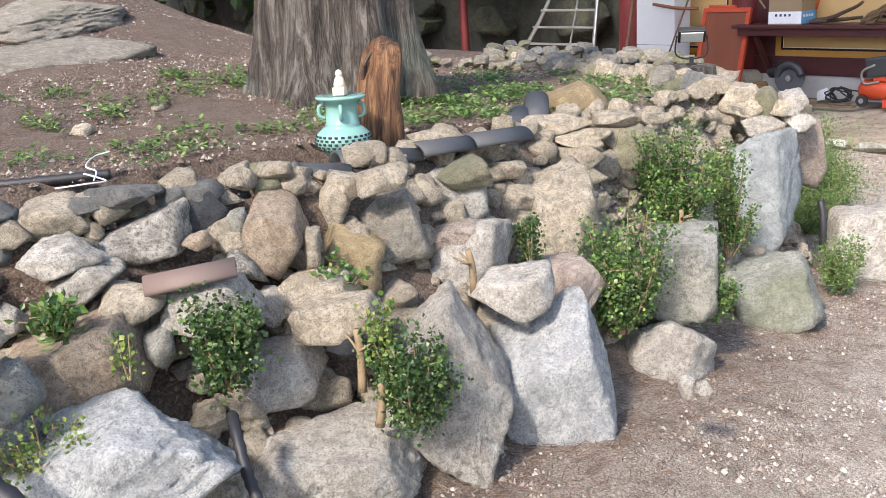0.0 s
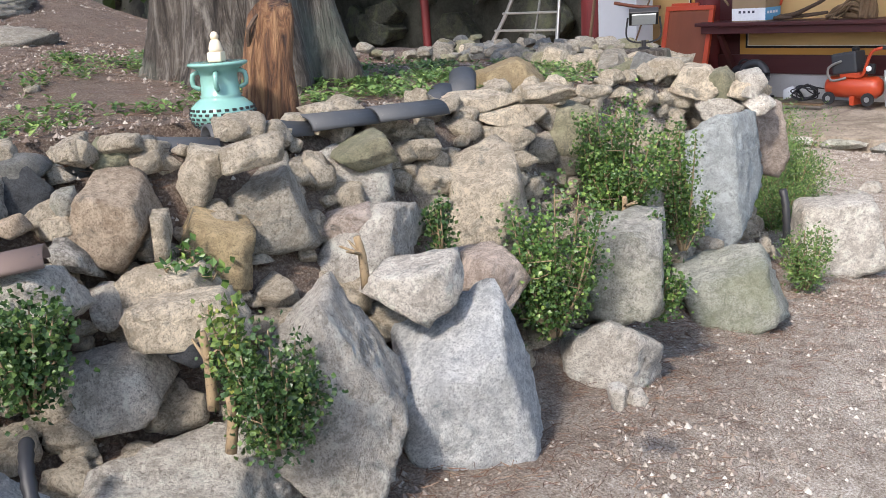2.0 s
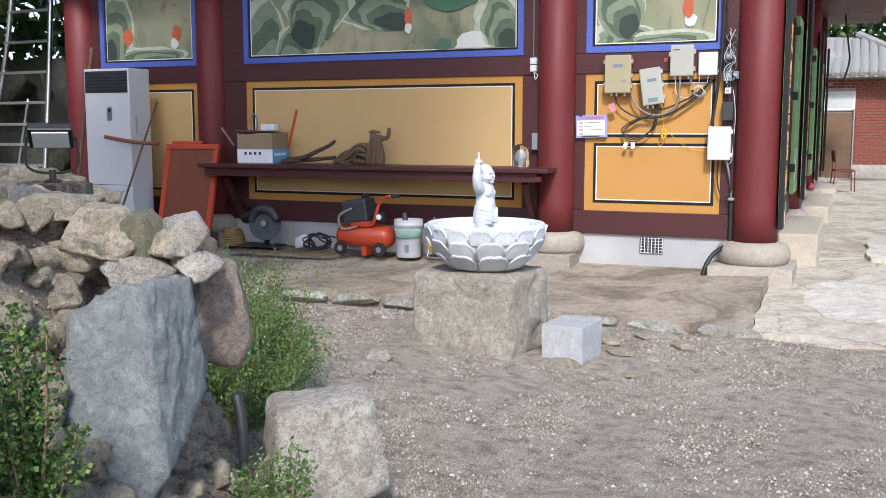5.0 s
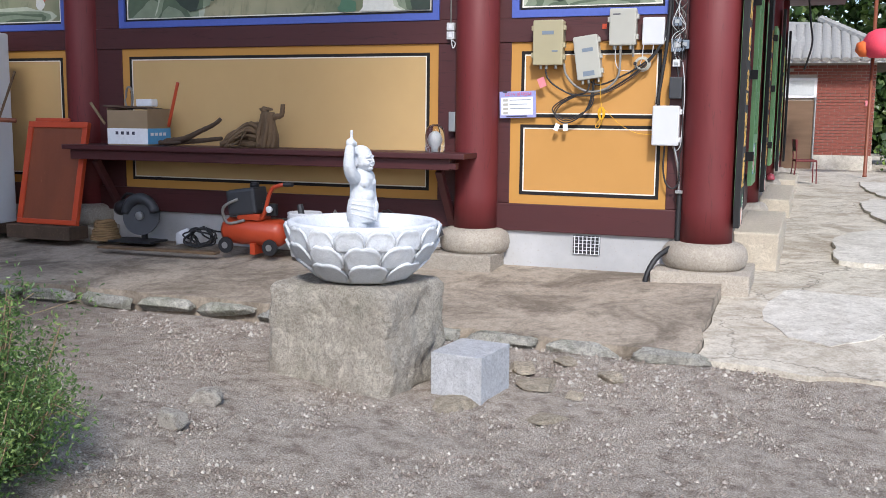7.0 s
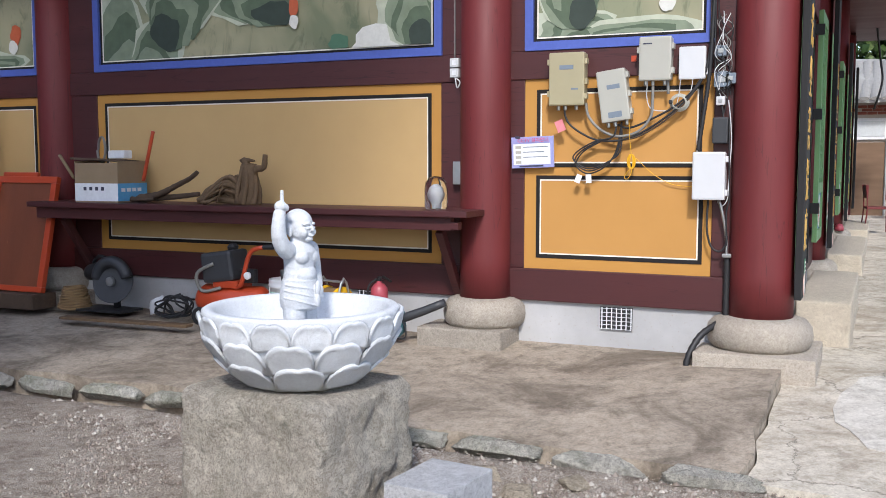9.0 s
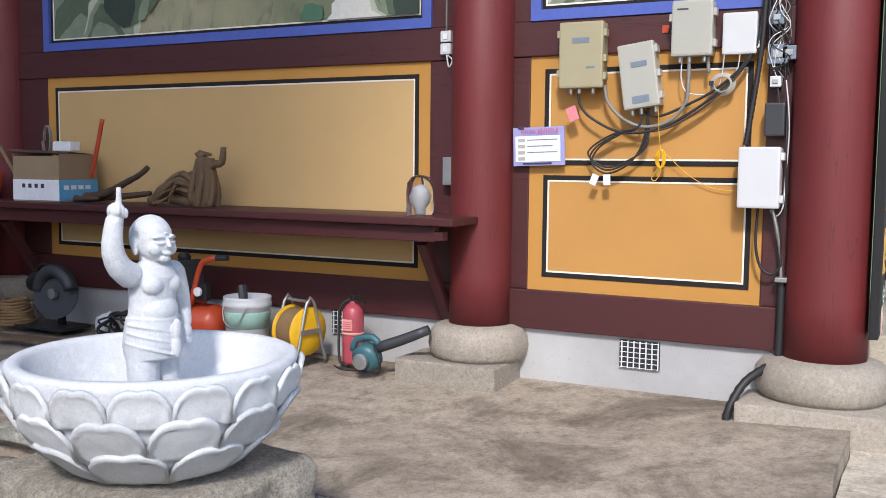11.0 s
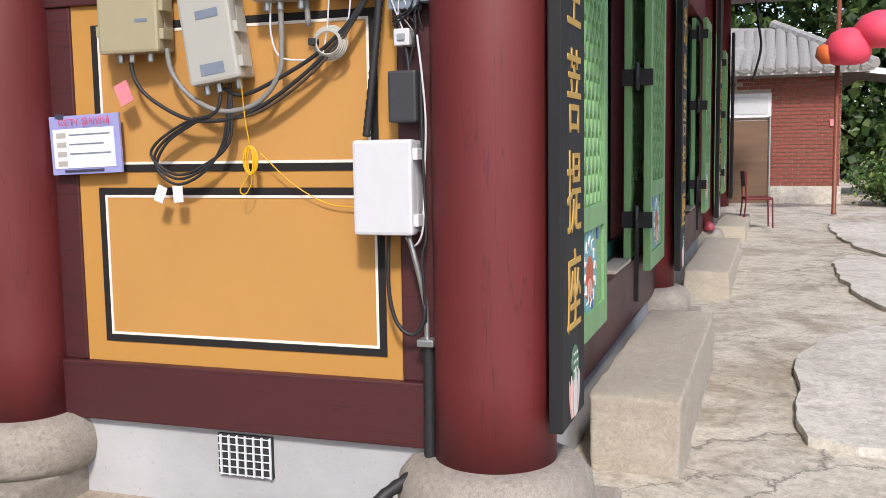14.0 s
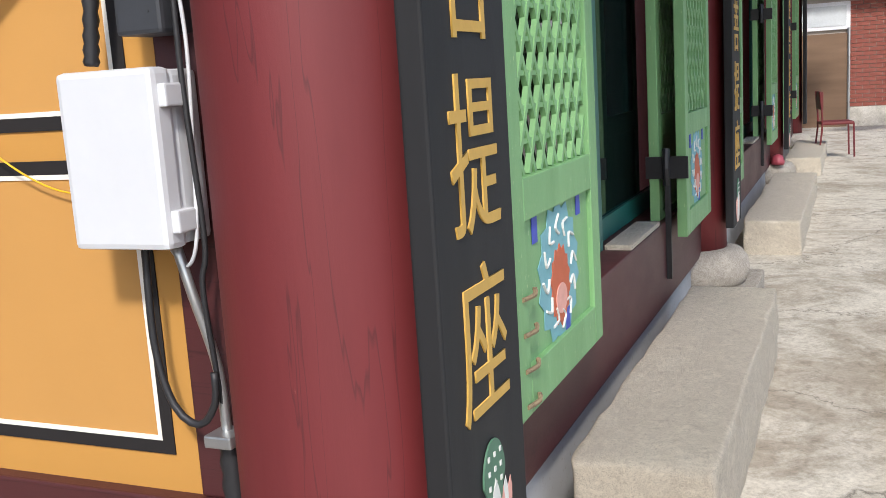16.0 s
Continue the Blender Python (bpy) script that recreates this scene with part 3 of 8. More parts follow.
# ---- hall: columns ----
def column(m, radius, height, label, plinth=0.38, foot=0.0):
    c = thing("column", m, label, "column", "hall columns")
    part("shaft", lathe(bmesh.new(), [(radius * 1.02, 0.30), (radius, 0.6), (radius, 1.6), (radius * 0.97, height)], 48), RED, c, "red painted timber shaft with drying cracks", True)
    part("base_stone", lathe(bmesh.new(), [(radius * 1.45, 0.10), (radius * 1.60, 0.135), (radius * 1.66, 0.19), (radius * 1.62, 0.25), (radius * 1.45, 0.295), (radius * 1.2, 0.312), (radius * 0.9, 0.315)], 48, None, 0.015), COLUMN_STONE, c, "rounded granite base stone", True)
    part("plinth", boxed(-plinth, foot - plinth, -0.12, plinth, foot + plinth, 0.105, 0.015), COLUMN_STONE, c, "square granite plinth")
    return c


column(pose(12.02, 1.526, 0.205), 0.207, 3.9, "red round corner column on a granite base")
column(pose(11.95, 3.483, 0.235), 0.187, 3.9, "red round column on a granite base beside the shelf", 0.33, 0.08)
column(pose(12.03, 7.735, 0.27), 0.19, 3.9, "red round column behind the leaning board")
column(pose(12.02, 9.71, 0.30), 0.20, 3.9, "red round column in shade beside the ladder")

# ---- hall: west wall ----
west = thing("wall_west", pose(0, 0, 0), "ochre plaster wall framed by maroon timber beams", "wall", kind="structure")
part("core", boxed(12.05, 1.5, 0.0, 12.3, 9.8, 4.1), MAROON, west)


def beam(y0, y1, z0, z1, x=11.985, deep=0.07):
    part("beam", boxed(x, y0, z0, x + deep, y1, z1, 0.006), MAROON, west, "maroon painted timber beam")


for y0, y1 in ((1.72, 3.31), (3.65, 7.56), (7.90, 9.53)):
    part("plinth_wall", boxed(12.0, y0 - 0.1, 0.0, 12.055, y1 + 0.1, 0.535), WHITEWASH, west, "whitewashed plinth strip with flaking patches")
    beam(y0, y1, 0.532, 0.765, 11.965, 0.09)
    beam(y0, y1, 2.135, 2.335, 11.98, 0.075)
    beam(y0, y1, 3.35, 3.9, 11.96, 0.09)
for y0, y1 in ((1.72, 1.855), (3.195, 3.31), (3.65, 3.862), (7.25, 7.56), (7.90, 7.925), (9.35, 9.53)):
    beam(y0, y1, 0.766, 2.134, 11.99, 0.065)
    beam(y0, y1, 2.336, 3.349, 11.99, 0.065)


def lined(y0, y1, z0, z1, x, parent):
    """A black outline with a thin white one inside it."""
    for inset, w, mat, xx in ((0.0, 0.028, BLACK_LINE, x), (0.028, 0.010, WHITE_LINE, x - 0.0005)):
        a0, a1, b0, b1 = y0 + inset, y1 - inset, z0 + inset, z1 - inset
        bm = bmesh.new()
        for c in ((a0, b0, a1, b0 + w), (a0, b1 - w, a1, b1), (a0, b0 + w, a0 + w, b1 - w), (a1 - w, b0 + w, a1, b1 - w)):
            box(bm, xx, c[0], c[1], xx + 0.003, c[2], c[3])
        part("painted_line", bm, mat, parent)


def ochre_panel(y0, y1, z0, z1, rects, field):
    p = part("wall_panel", boxed(12.0, y0, z0, 12.052, y1, z1), OCHRE_EDGE, west, "ochre plaster panel with black and white lines")
    for r in rects:
        part("field", boxed(11.9985, r[0] + 0.03, r[2] + 0.03, 12.01, r[1] - 0.03, r[3] - 0.03), field, p)
        lined(*r, 11.996, p)


ochre_panel(1.855, 3.195, 0.765, 2.135, [(1.93, 3.105, 1.505, 2.06), (1.915, 3.105, 0.845, 1.445)], OCHRE)
ochre_panel(3.862, 7.25, 0.765, 2.135, [(3.945, 7.165, 0.845, 2.06)], OCHRE_PALE)
ochre_panel(7.925, 9.35, 0.765, 2.135, [(8.00, 9.27, 0.845, 2.06)], OCHRE_PALE)


def blob(cy, cz, w, h, seed, x, parent, mat, name="painted_shape", depth=0.003, lim=None):
    pts = []
    for i in range(18):
        a = 2 * math.pi * i / 18
        k = 1 + 0.35 * noise.noise(Vector((math.cos(a) * 1.6, math.sin(a) * 1.6, seed * 3.7)))
        y, z = cy + w * k * math.cos(a), cz + h * k * math.sin(a)
        if lim:
            y, z = min(max(y, lim[0]), lim[1]), min(max(z, lim[2]), lim[3])
        if not pts or math.hypot(y - pts[-1][0], z - pts[-1][1]) > 0.004:
            pts.append((y, z))
    return part(name, plate(pts, x, depth), mat, parent)


def mural(y0, y1, z0, z1, shapes, label):
    f = thing("mural", pose(0, 0, 0), label, "painting", "murals on the hall wall")
    w = 0.062
    bm = bmesh.new()
    for c in ((y0, z0, y1, z0 + w), (y0, z1 - w, y1, z1), (y0, z0 + w, y0 + w, z1 - w), (y1 - w, z0 + w, y1, z1 - w)):
        box(bm, 11.97, c[0], c[1], 12.05, c[2], c[3])
    part("frame", bm, BLUE, f, "blue painted frame")
    pic = part("picture", boxed(12.0, y0 + w, z0 + w, 12.052, y1 - w, z1 - w), MURAL, f, "green and beige landscape painting")
    lined(y0 + w - 0.006, y1 - w + 0.006, z0 + w - 0.006, z1 - w + 0.006, 11.995, pic)
    lim = (y0 + w + 0.03, y1 - w - 0.03, z0 + w + 0.03, z1 - w - 0.03)
    depth = 0
    for i, (cy, cz, ww, hh, mat) in enumerate(shapes):
        strokes = (PAINTED_PALE, PAINTED_SAGE, PAINTED_MOSS, PAINTED_SAGE, PAINTED_MOSS, PAINTED_DEEP) if mat is ROCKPAINT else (mat,)
        for k, tone in enumerate(strokes):
            f = 1 - 0.12 * k
            blob(cy + 0.10 * k * ww * (1 if i % 2 else -1), cz - 0.17 * k * hh, ww * f, hh * f, i + y0 + 0.11 * k, 11.9995 - 0.0006 * depth, pic, tone, lim=lim, depth=0.0005)
            depth += 1
    return f


mural(3.85, 7.255, 2.337, 3.35, [(7.0, 2.55, 0.32, 0.55, ROCKPAINT), (6.55, 2.45, 0.30, 0.35, ROCKPAINT), (5.6, 2.95, 0.5, 0.25, ROCKPAINT), (6.25, 2.95, 0.42, 0.36, ROCKPAINT), (4.12, 2.78, 0.24, 0.42, ROCKPAINT), (4.6, 3.05, 0.4, 0.22, PAINTED_GREEN), (4.75, 2.47, 0.10, 0.07, PAINTED_GREEN), (4.35, 2.42, 0.30, 0.16, PAINTED_WHITE), (4.15, 2.75, 0.25, 0.3, ROCKPAINT), (5.15, 2.78, 0.045, 0.10, PAINTED_RED), (5.15, 2.66, 0.04, 0.06, PAINTED_WHITE)], "long mountain landscape painting in a blue frame")
mural(1.856, 3.192, 2.337, 3.35, [(2.85, 2.50, 0.30, 0.14, ROCKPAINT), (2.3, 2.45, 0.40, 0.10, ROCKPAINT), (2.9, 2.85, 0.25, 0.3, ROCKPAINT), (2.18, 2.62, 0.06, 0.06, PAINTED_WHITE), (2.20, 2.75, 0.05, 0.10, PAINTED_RED)], "small mountain landscape painting in a blue frame")
mural(7.915, 9.37, 2.337, 3.35, [(8.7, 2.48, 0.55, 0.12, ROCKPAINT), (9.1, 2.85, 0.25, 0.4, ROCKPAINT), (8.22, 2.72, 0.07, 0.09, PAINTED_RED), (8.25, 2.60, 0.06, 0.06, PAINTED_WHITE), (8.95, 2.7, 0.08, 0.10, PAINTED_RED)], "small forest scene painting in a blue frame")


def vent(y, z, parent):
    # solid backing, its near-black colour stands for the shade inside the vent
    v = part("vent", boxed(11.985, y - 0.115, z - 0.08, 12.0, y + 0.115, z + 0.08), SHADE_BLACK, parent, "dark air vent with a white grille")
    for i in range(7):
        part("bar", boxed(11.976, y - 0.112 + i * 0.035, z - 0.078, 11.985, y - 0.1065 + i * 0.035, z + 0.078), PAPER, v)
    for i in range(6):
        part("slat", boxed(11.979, y - 0.113, z - 0.076 + i * 0.029, 11.984, y + 0.113, z - 0.073 + i * 0.029), PAPER, v)


vent(2.498, 0.434, west)
vent(4.47, 0.45, west)

# ---- hall: roof and closing walls ----
roof = thing("roof", pose(0, 0, 0), "grey tiled hall roof with wide eaves", "roof", kind="structure")
part("eaves", boxed(10.9, 0.25, 3.98, 27.0, 11.0, 4.15), MAROON, roof)
bm = bmesh.new()
lo = [bm.verts.new(p) for p in ((10.8, -0.1, 4.15), (27.1, -0.1, 4.15), (27.1, 11.1, 4.15), (10.8, 11.1, 4.15))]
hi = [bm.verts.new(p) for p in ((14.5, 5.4, 6.6), (23.5, 5.4, 6.6))]
bm.faces.new((lo[0], lo[1], hi[1], hi[0]))
bm.faces.new((lo[1], lo[2], hi[1]))
bm.faces.new((lo[2], lo[3], hi[0], hi[1]))
bm.faces.new((lo[3], lo[0], hi[0]))
bm.faces.new(lo[::-1])
part("tiles", bm, ROOF_TILE, roof)
part("core", boxed(12.3, 9.5, 0, 25.8, 9.75, 4.1), MAROON, thing("wall_back", pose(0, 0, 0), "plain maroon back wall of the hall", "wall", kind="structure"))

# ---- hall: front side with the doors ----
front = thing("wall_front", pose(0, 0, 0), "maroon timber front of the hall above a white plinth", "wall", kind="structure")
# solid core, coloured near-black in place of an unlit room
part("core", boxed(12.2, 1.66, -0.2, 25.5, 1.9, 4.1), SHADE_BLACK, front)
part("plinth_wall", boxed(12.15, 1.48, -0.1, 25.5, 1.655, 0.49), WHITEWASH, front, "whitewashed plinth below the doors")
part("beam", boxed(12.15, 1.44, 0.492, 25.5, 1.655, 0.865, 0.01), MAROON, front, "maroon sill beam with chipped paint")
part("beam", boxed(12.15, 1.44, 2.95, 25.5, 1.655, 4.0, 0.01), RED, front, "red lintel beam")
POSTS = (12.05, 16.2, 21.24, 25.4)


def lattice_leaf(x0, x1, y, z0, z1, parent, turn, hinge, panel):
    """One green door leaf: frame, diagonal lattice above, painted panel below; turned about its hinge edge."""
    w = x1 - x0
    m = pose(hinge, y, 0, 0, 0, turn)
    s = 1 if hinge == x0 else -1

    def put(bm):
        bmesh.ops.transform(bm, matrix=m, verts=bm.verts)
        return (bm)

    def lb(a, b, c, d, y0=-0.045, y1=0.0, bev=0.004):
        a, b = sorted((s * a, s * b))
        return boxed(a, y0, c, b, y1, d, bev)
    leaf = part("door_leaf", put(lb(0, 0.085, z0, z1)), GREEN, parent, "green lattice door leaf folded open")
    part("stile", put(lb(w - 0.085, w, z0, z1)), GREEN, leaf)
    zm = z0 + 0.455
    for a, b in ((z0, z0 + 0.11), (zm, zm + 0.10), (z1 - 0.1, z1)):
        part("rail", put(lb(0.086, w - 0.086, a, b)), GREEN, leaf)
    part("bottom_panel", put(lb(0.08, w - 0.08, z0 + 0.1, zm + 0.01, -0.03, -0.012, 0)), GREEN, leaf)
    if panel:
        cx, cz = w / 2, (z0 + 0.1 + zm) / 2
        for k, (rx, rz, mat) in enumerate(((0.21, 0.175, PAINTED_FACE), (0.10, 0.10, PAINTED_RED), (0.06, 0.04, PAINTED_PINK))):
            bm = bmesh.new()
            pts = []
            for i in range(28):
                a = 2 * math.pi * i / 28
                kk = 1 + (0.10 if i % 2 else -0.06) * (k < 2)
                pts.append((s * (cx + rx * (w / 0.76) * 0.8 * kk * math.cos(a)), cz - k * 0.035 + rz * kk * math.sin(a)))
            f = bm.faces.new([bm.verts.new((px, -0.031 - 0.002 * k, pz)) for px, pz in pts])
            got = bmesh.ops.extrude_face_region(bm, geom=[f])["geom"]
            bmesh.ops.translate(bm, verts=[g for g in got if isinstance(g, bmesh.types.BMVert)], vec=(0, -0.0018, 0))
            bmesh.ops.recalc_face_normals(bm, faces=bm.faces)
            part("painted_emblem", put(bm), mat, leaf)
        for k in range(12):
            a = 2 * math.pi * k / 12
            bm = tubed([(s * (cx + 0.10 * math.cos(a)), -0.0345, cz + 0.10 * math.sin(a)), (s * (cx + 0.125 * math.cos(a + 0.25)), -0.0345, cz + 0.125 * math.sin(a + 0.25)), (s * (cx + 0.155 * math.cos(a)), -0.0345, cz + 0.15 * math.sin(a))], 0.004, 5)
            part("painted_curl", put(bm), PAINTED_WHITE, leaf)
        for dx, dz in ((0.06, -0.16), (-0.2, 0.16), (0.2, 0.17)):
            bm = boxed(s * (cx + dx) - 0.02, -0.0335, cz + dz - 0.05, s * (cx + dx) + 0.02, -0.0315, cz + dz + 0.05)
            part("painted_corner", put(bm), PAINTED_INDIGO, leaf)
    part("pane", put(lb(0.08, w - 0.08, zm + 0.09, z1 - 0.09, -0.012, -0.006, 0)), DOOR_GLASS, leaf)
    bm = bmesh.new()
    a0, a1, b0, b1 = 0.085, w - 0.085, zm + 0.10, z1 - 0.10
    step = 0.092
    span = b1 - b0
    for sign in (1, -1):
        k = -int(span / step / 1.7) - 2
        while True:
            xs_ = a0 + k * step
            if xs_ > a1 + span / 1.7:
                break
            # a bar of slope 1.7 clipped to the opening
            pa = Vector((xs_, b0)) if sign > 0 else Vector((xs_, b1))
            dxy = Vector((1, 1.7 * sign))
            t0, t1 = max(0, (a0 - pa.x)), min(a1 - pa.x, span / 1.7)
            if t1 - t0 > 0.02:
                p, q = pa + dxy * t0, pa + dxy * t1
                d = (q - p).normalized()
                nrm = Vector((-d.y, d.x)) * 0.0078
                quad = [bm.verts.new((s * c.x, -0.032 - 0.002 * (sign > 0), c.y)) for c in (p + nrm, p - nrm, q - nrm, q + nrm)]
                f = bm.faces.new(quad)
                got = bmesh.ops.extrude_face_region(bm, geom=[f])["geom"]
                bmesh.ops.translate(bm, verts=[g for g in got if isinstance(g, bmesh.types.BMVert)], vec=(0, 0.014, 0))
            k += 1
    z = b0 + step * 0.85
    while z < b1:
        box(bm, min(s * a0, s * a1), -0.03, z - 0.006, max(s * a0, s * a1), -0.016, z + 0.006)
        z += step * 1.7 / 2
    bmesh.ops.recalc_face_normals(bm, faces=bm.faces)
    part("lattice", put(bm), GREEN, leaf, "diagonal green lattice")
    return leaf


HINGES = (1.11, 1.98, 2.75)
part("core", boxed(25.5, 1.35, -0.2, 25.7, 9.5, 4.1), MAROON, thing("wall_east", pose(0, 0, 0), "plain maroon end wall of the hall", "wall", kind="structure"))
column(pose(POSTS[3], 1.526, 0.205), 0.20, 3.7, "red round column at the far corner of the hall")
tagged(part("calligraphy_board", boxed(POSTS[3] - 0.18, 1.265, 0.65, POSTS[3] + 0.18, 1.308, 3.3, 0.006), BOARD, None), "black vertical board on the far corner column", "sign", "calligraphy boards")
for i in range(3):
    x, end = POSTS[i], POSTS[i + 1]
    d = thing("door_%d" % (i + 1), pose(0, 0, 0), "green lattice doors folded open beside teal sliding panes", "door", "front doors", "structure")
    if i:
        column(pose(x, 1.526, 0.205), 0.20, 3.9, "red round column on a granite base in the front row")
    # teal sliding panes in the opening
    half = (x + 0.25 + end - 0.25) / 2
    for a, b, y in ((x + 0.25, half + 0.05, 1.555), (half - 0.05, end - 0.25, 1.60)):
        bm = bmesh.new()
        for c in ((a, 0.867, b, 0.96), (a, 2.86, b, 2.95), (a, 0.96, a + 0.075, 2.86), (b - 0.075, 0.96, b, 2.86)):
            box(bm, c[0], y, c[1], c[2], y + 0.038, c[3])
        sl = part("sliding_frame", bm, TEAL, d, "dark teal sliding frame")
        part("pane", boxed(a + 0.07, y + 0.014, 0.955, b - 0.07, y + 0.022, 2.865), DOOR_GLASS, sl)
    leaf = lattice_leaf(x + 0.45, x + 1.235, 1.392, 0.772, 2.93, d, 0, x + 0.45, True)
    for k in range(4):
        zz = 0.80 + 0.085 * k
        part("peg", tubed([(x + 0.49, 1.345, zz), (x + 0.55, 1.335, zz), (x + 0.57, 1.342, zz + 0.01)], 0.006, 6), TWIG, leaf)
    near = end - 1.27
    lattice_leaf(near - 0.01, near + 0.78, 1.512, 0.79, 2.93, d, 0, near - 0.01, False)
    lattice_leaf(near, near + 0.81, 1.392, 0.79, 2.93, d, 0, near, True)
    for zz in HINGES:
        part("hinge", boxed(near - 0.026, 1.335, zz - 0.05, near - 0.012, 1.525, zz + 0.05, 0.003), IRON, d, "black iron strap")
        part("latch", tubed([(near - 0.03, 1.43, zz - 0.075), (near - 0.05, 1.43, zz), (near - 0.03, 1.43, zz + 0.085)], 0.017, 8), IRON, d)
    part("door_stop", boxed(near - 0.03, 1.415, 0.60, near - 0.005, 1.44, 1.05), IRON, d)
    part("sill_stone", boxed(near - 0.75, 1.445, 0.8655, near - 0.15, 1.55, 0.885), STEP_STONE, d)
    # calligraphy board on the column
    bx = x + 0.02
    sg = thing("calligraphy_board", pose(0, 0, 0), "black vertical board with gold brush letters and a painted lotus", "sign", "calligraphy boards")
    board = part("board", boxed(bx - 0.19, 1.262, 0.65, bx + 0.19, 1.308, 3.3, 0.006), BOARD, sg)
    for k, (word, zz) in enumerate((("座", 1.075), ("提", 1.405), ("菩", 1.735), ("坐", 2.07), ("光", 2.40))):
        lettering("letter", word, 0.255, pose(bx + 0.0, 1.2605, zz, 90, 0, 0) @ Matrix.Diagonal((0.95, 1.16, 1, 1)), GOLD, board)
    for k in range(7):
        a = -1.0 + k / 3
        w_ = 0.030 * (1 - 0.25 * abs(a))
        bm = bmesh.new()
        ring = [(bx + 0.045 * a + 0.045 * a * v + w_ * u * math.sin(math.pi * min(1, 0.12 + 0.88 * v)) ** 0.7, 0.665 + (0.17 - 0.03 * abs(a)) * v) for u, v in [(-1, t / 7) for t in range(8)] + [(1, 1 - t / 7) for t in range(8)]]
        yy = 1.2605 - 0.0012 * (3 - abs(k - 3))
        f = bm.faces.new([bm.verts.new((px, yy, pz)) for px, pz in ring])
        got = bmesh.ops.extrude_face_region(bm, geom=[f])["geom"]
        bmesh.ops.translate(bm, verts=[g for g in got if isinstance(g, bmesh.types.BMVert)], vec=(0, -0.001, 0))
        bmesh.ops.recalc_face_normals(bm, faces=bm.faces)
        part("painted_petal", bm, (PAINTED_PINK, PAINTED_WHITE)[k % 2], board)
    bm = bmesh.new()
    f = bm.faces.new([bm.verts.new((bx + 0.056 * math.cos(a) * (1 - 0.25 * (math.sin(a) < 0)), 1.2565, 0.835 + 0.075 * math.sin(a))) for a in [t * math.pi / 10 for t in range(20)]])
    got = bmesh.ops.extrude_face_region(bm, geom=[f])["geom"]
    bmesh.ops.translate(bm, verts=[g for g in got if isinstance(g, bmesh.types.BMVert)], vec=(0, 0.004, 0))
    bmesh.ops.recalc_face_normals(bm, faces=bm.faces)
    part("painted_pod", bm, PAINTED_GREEN, board)
    for k in range(9):
        part("painted_dot", boxed(bx - 0.03 + 0.03 * (k % 3) - 0.004, 1.2545, 0.825 + 0.028 * (k // 3) - 0.004, bx - 0.03 + 0.03 * (k % 3) + 0.004, 1.2565, 0.825 + 0.028 * (k // 3) + 0.005), PAINTED_WHITE, board)


# ---- retaining wall of rocks ----
ROCK_WORDS = {"granite": "pale speckled granite rock", "grey2": "rounded warm grey rock", "tan": "tan weathered rock", "brown": "brown rough rock", "yellow": "yellowish sandstone rock", "pink": "pinkish granite rock", "grey": "grey mossy rock", "lichen": "white rock with dark lichen", "blue": "large bluish white boulder", "slab": "smooth blue grey standing slab", "cliff": "dark shaded cliff rock", "moss": "olive mossy rock", "moss2": "grey boulder with green lichen", "slate": "thin dark slate piece", "slate2": "thin grey slate piece"}
rock_count = 0


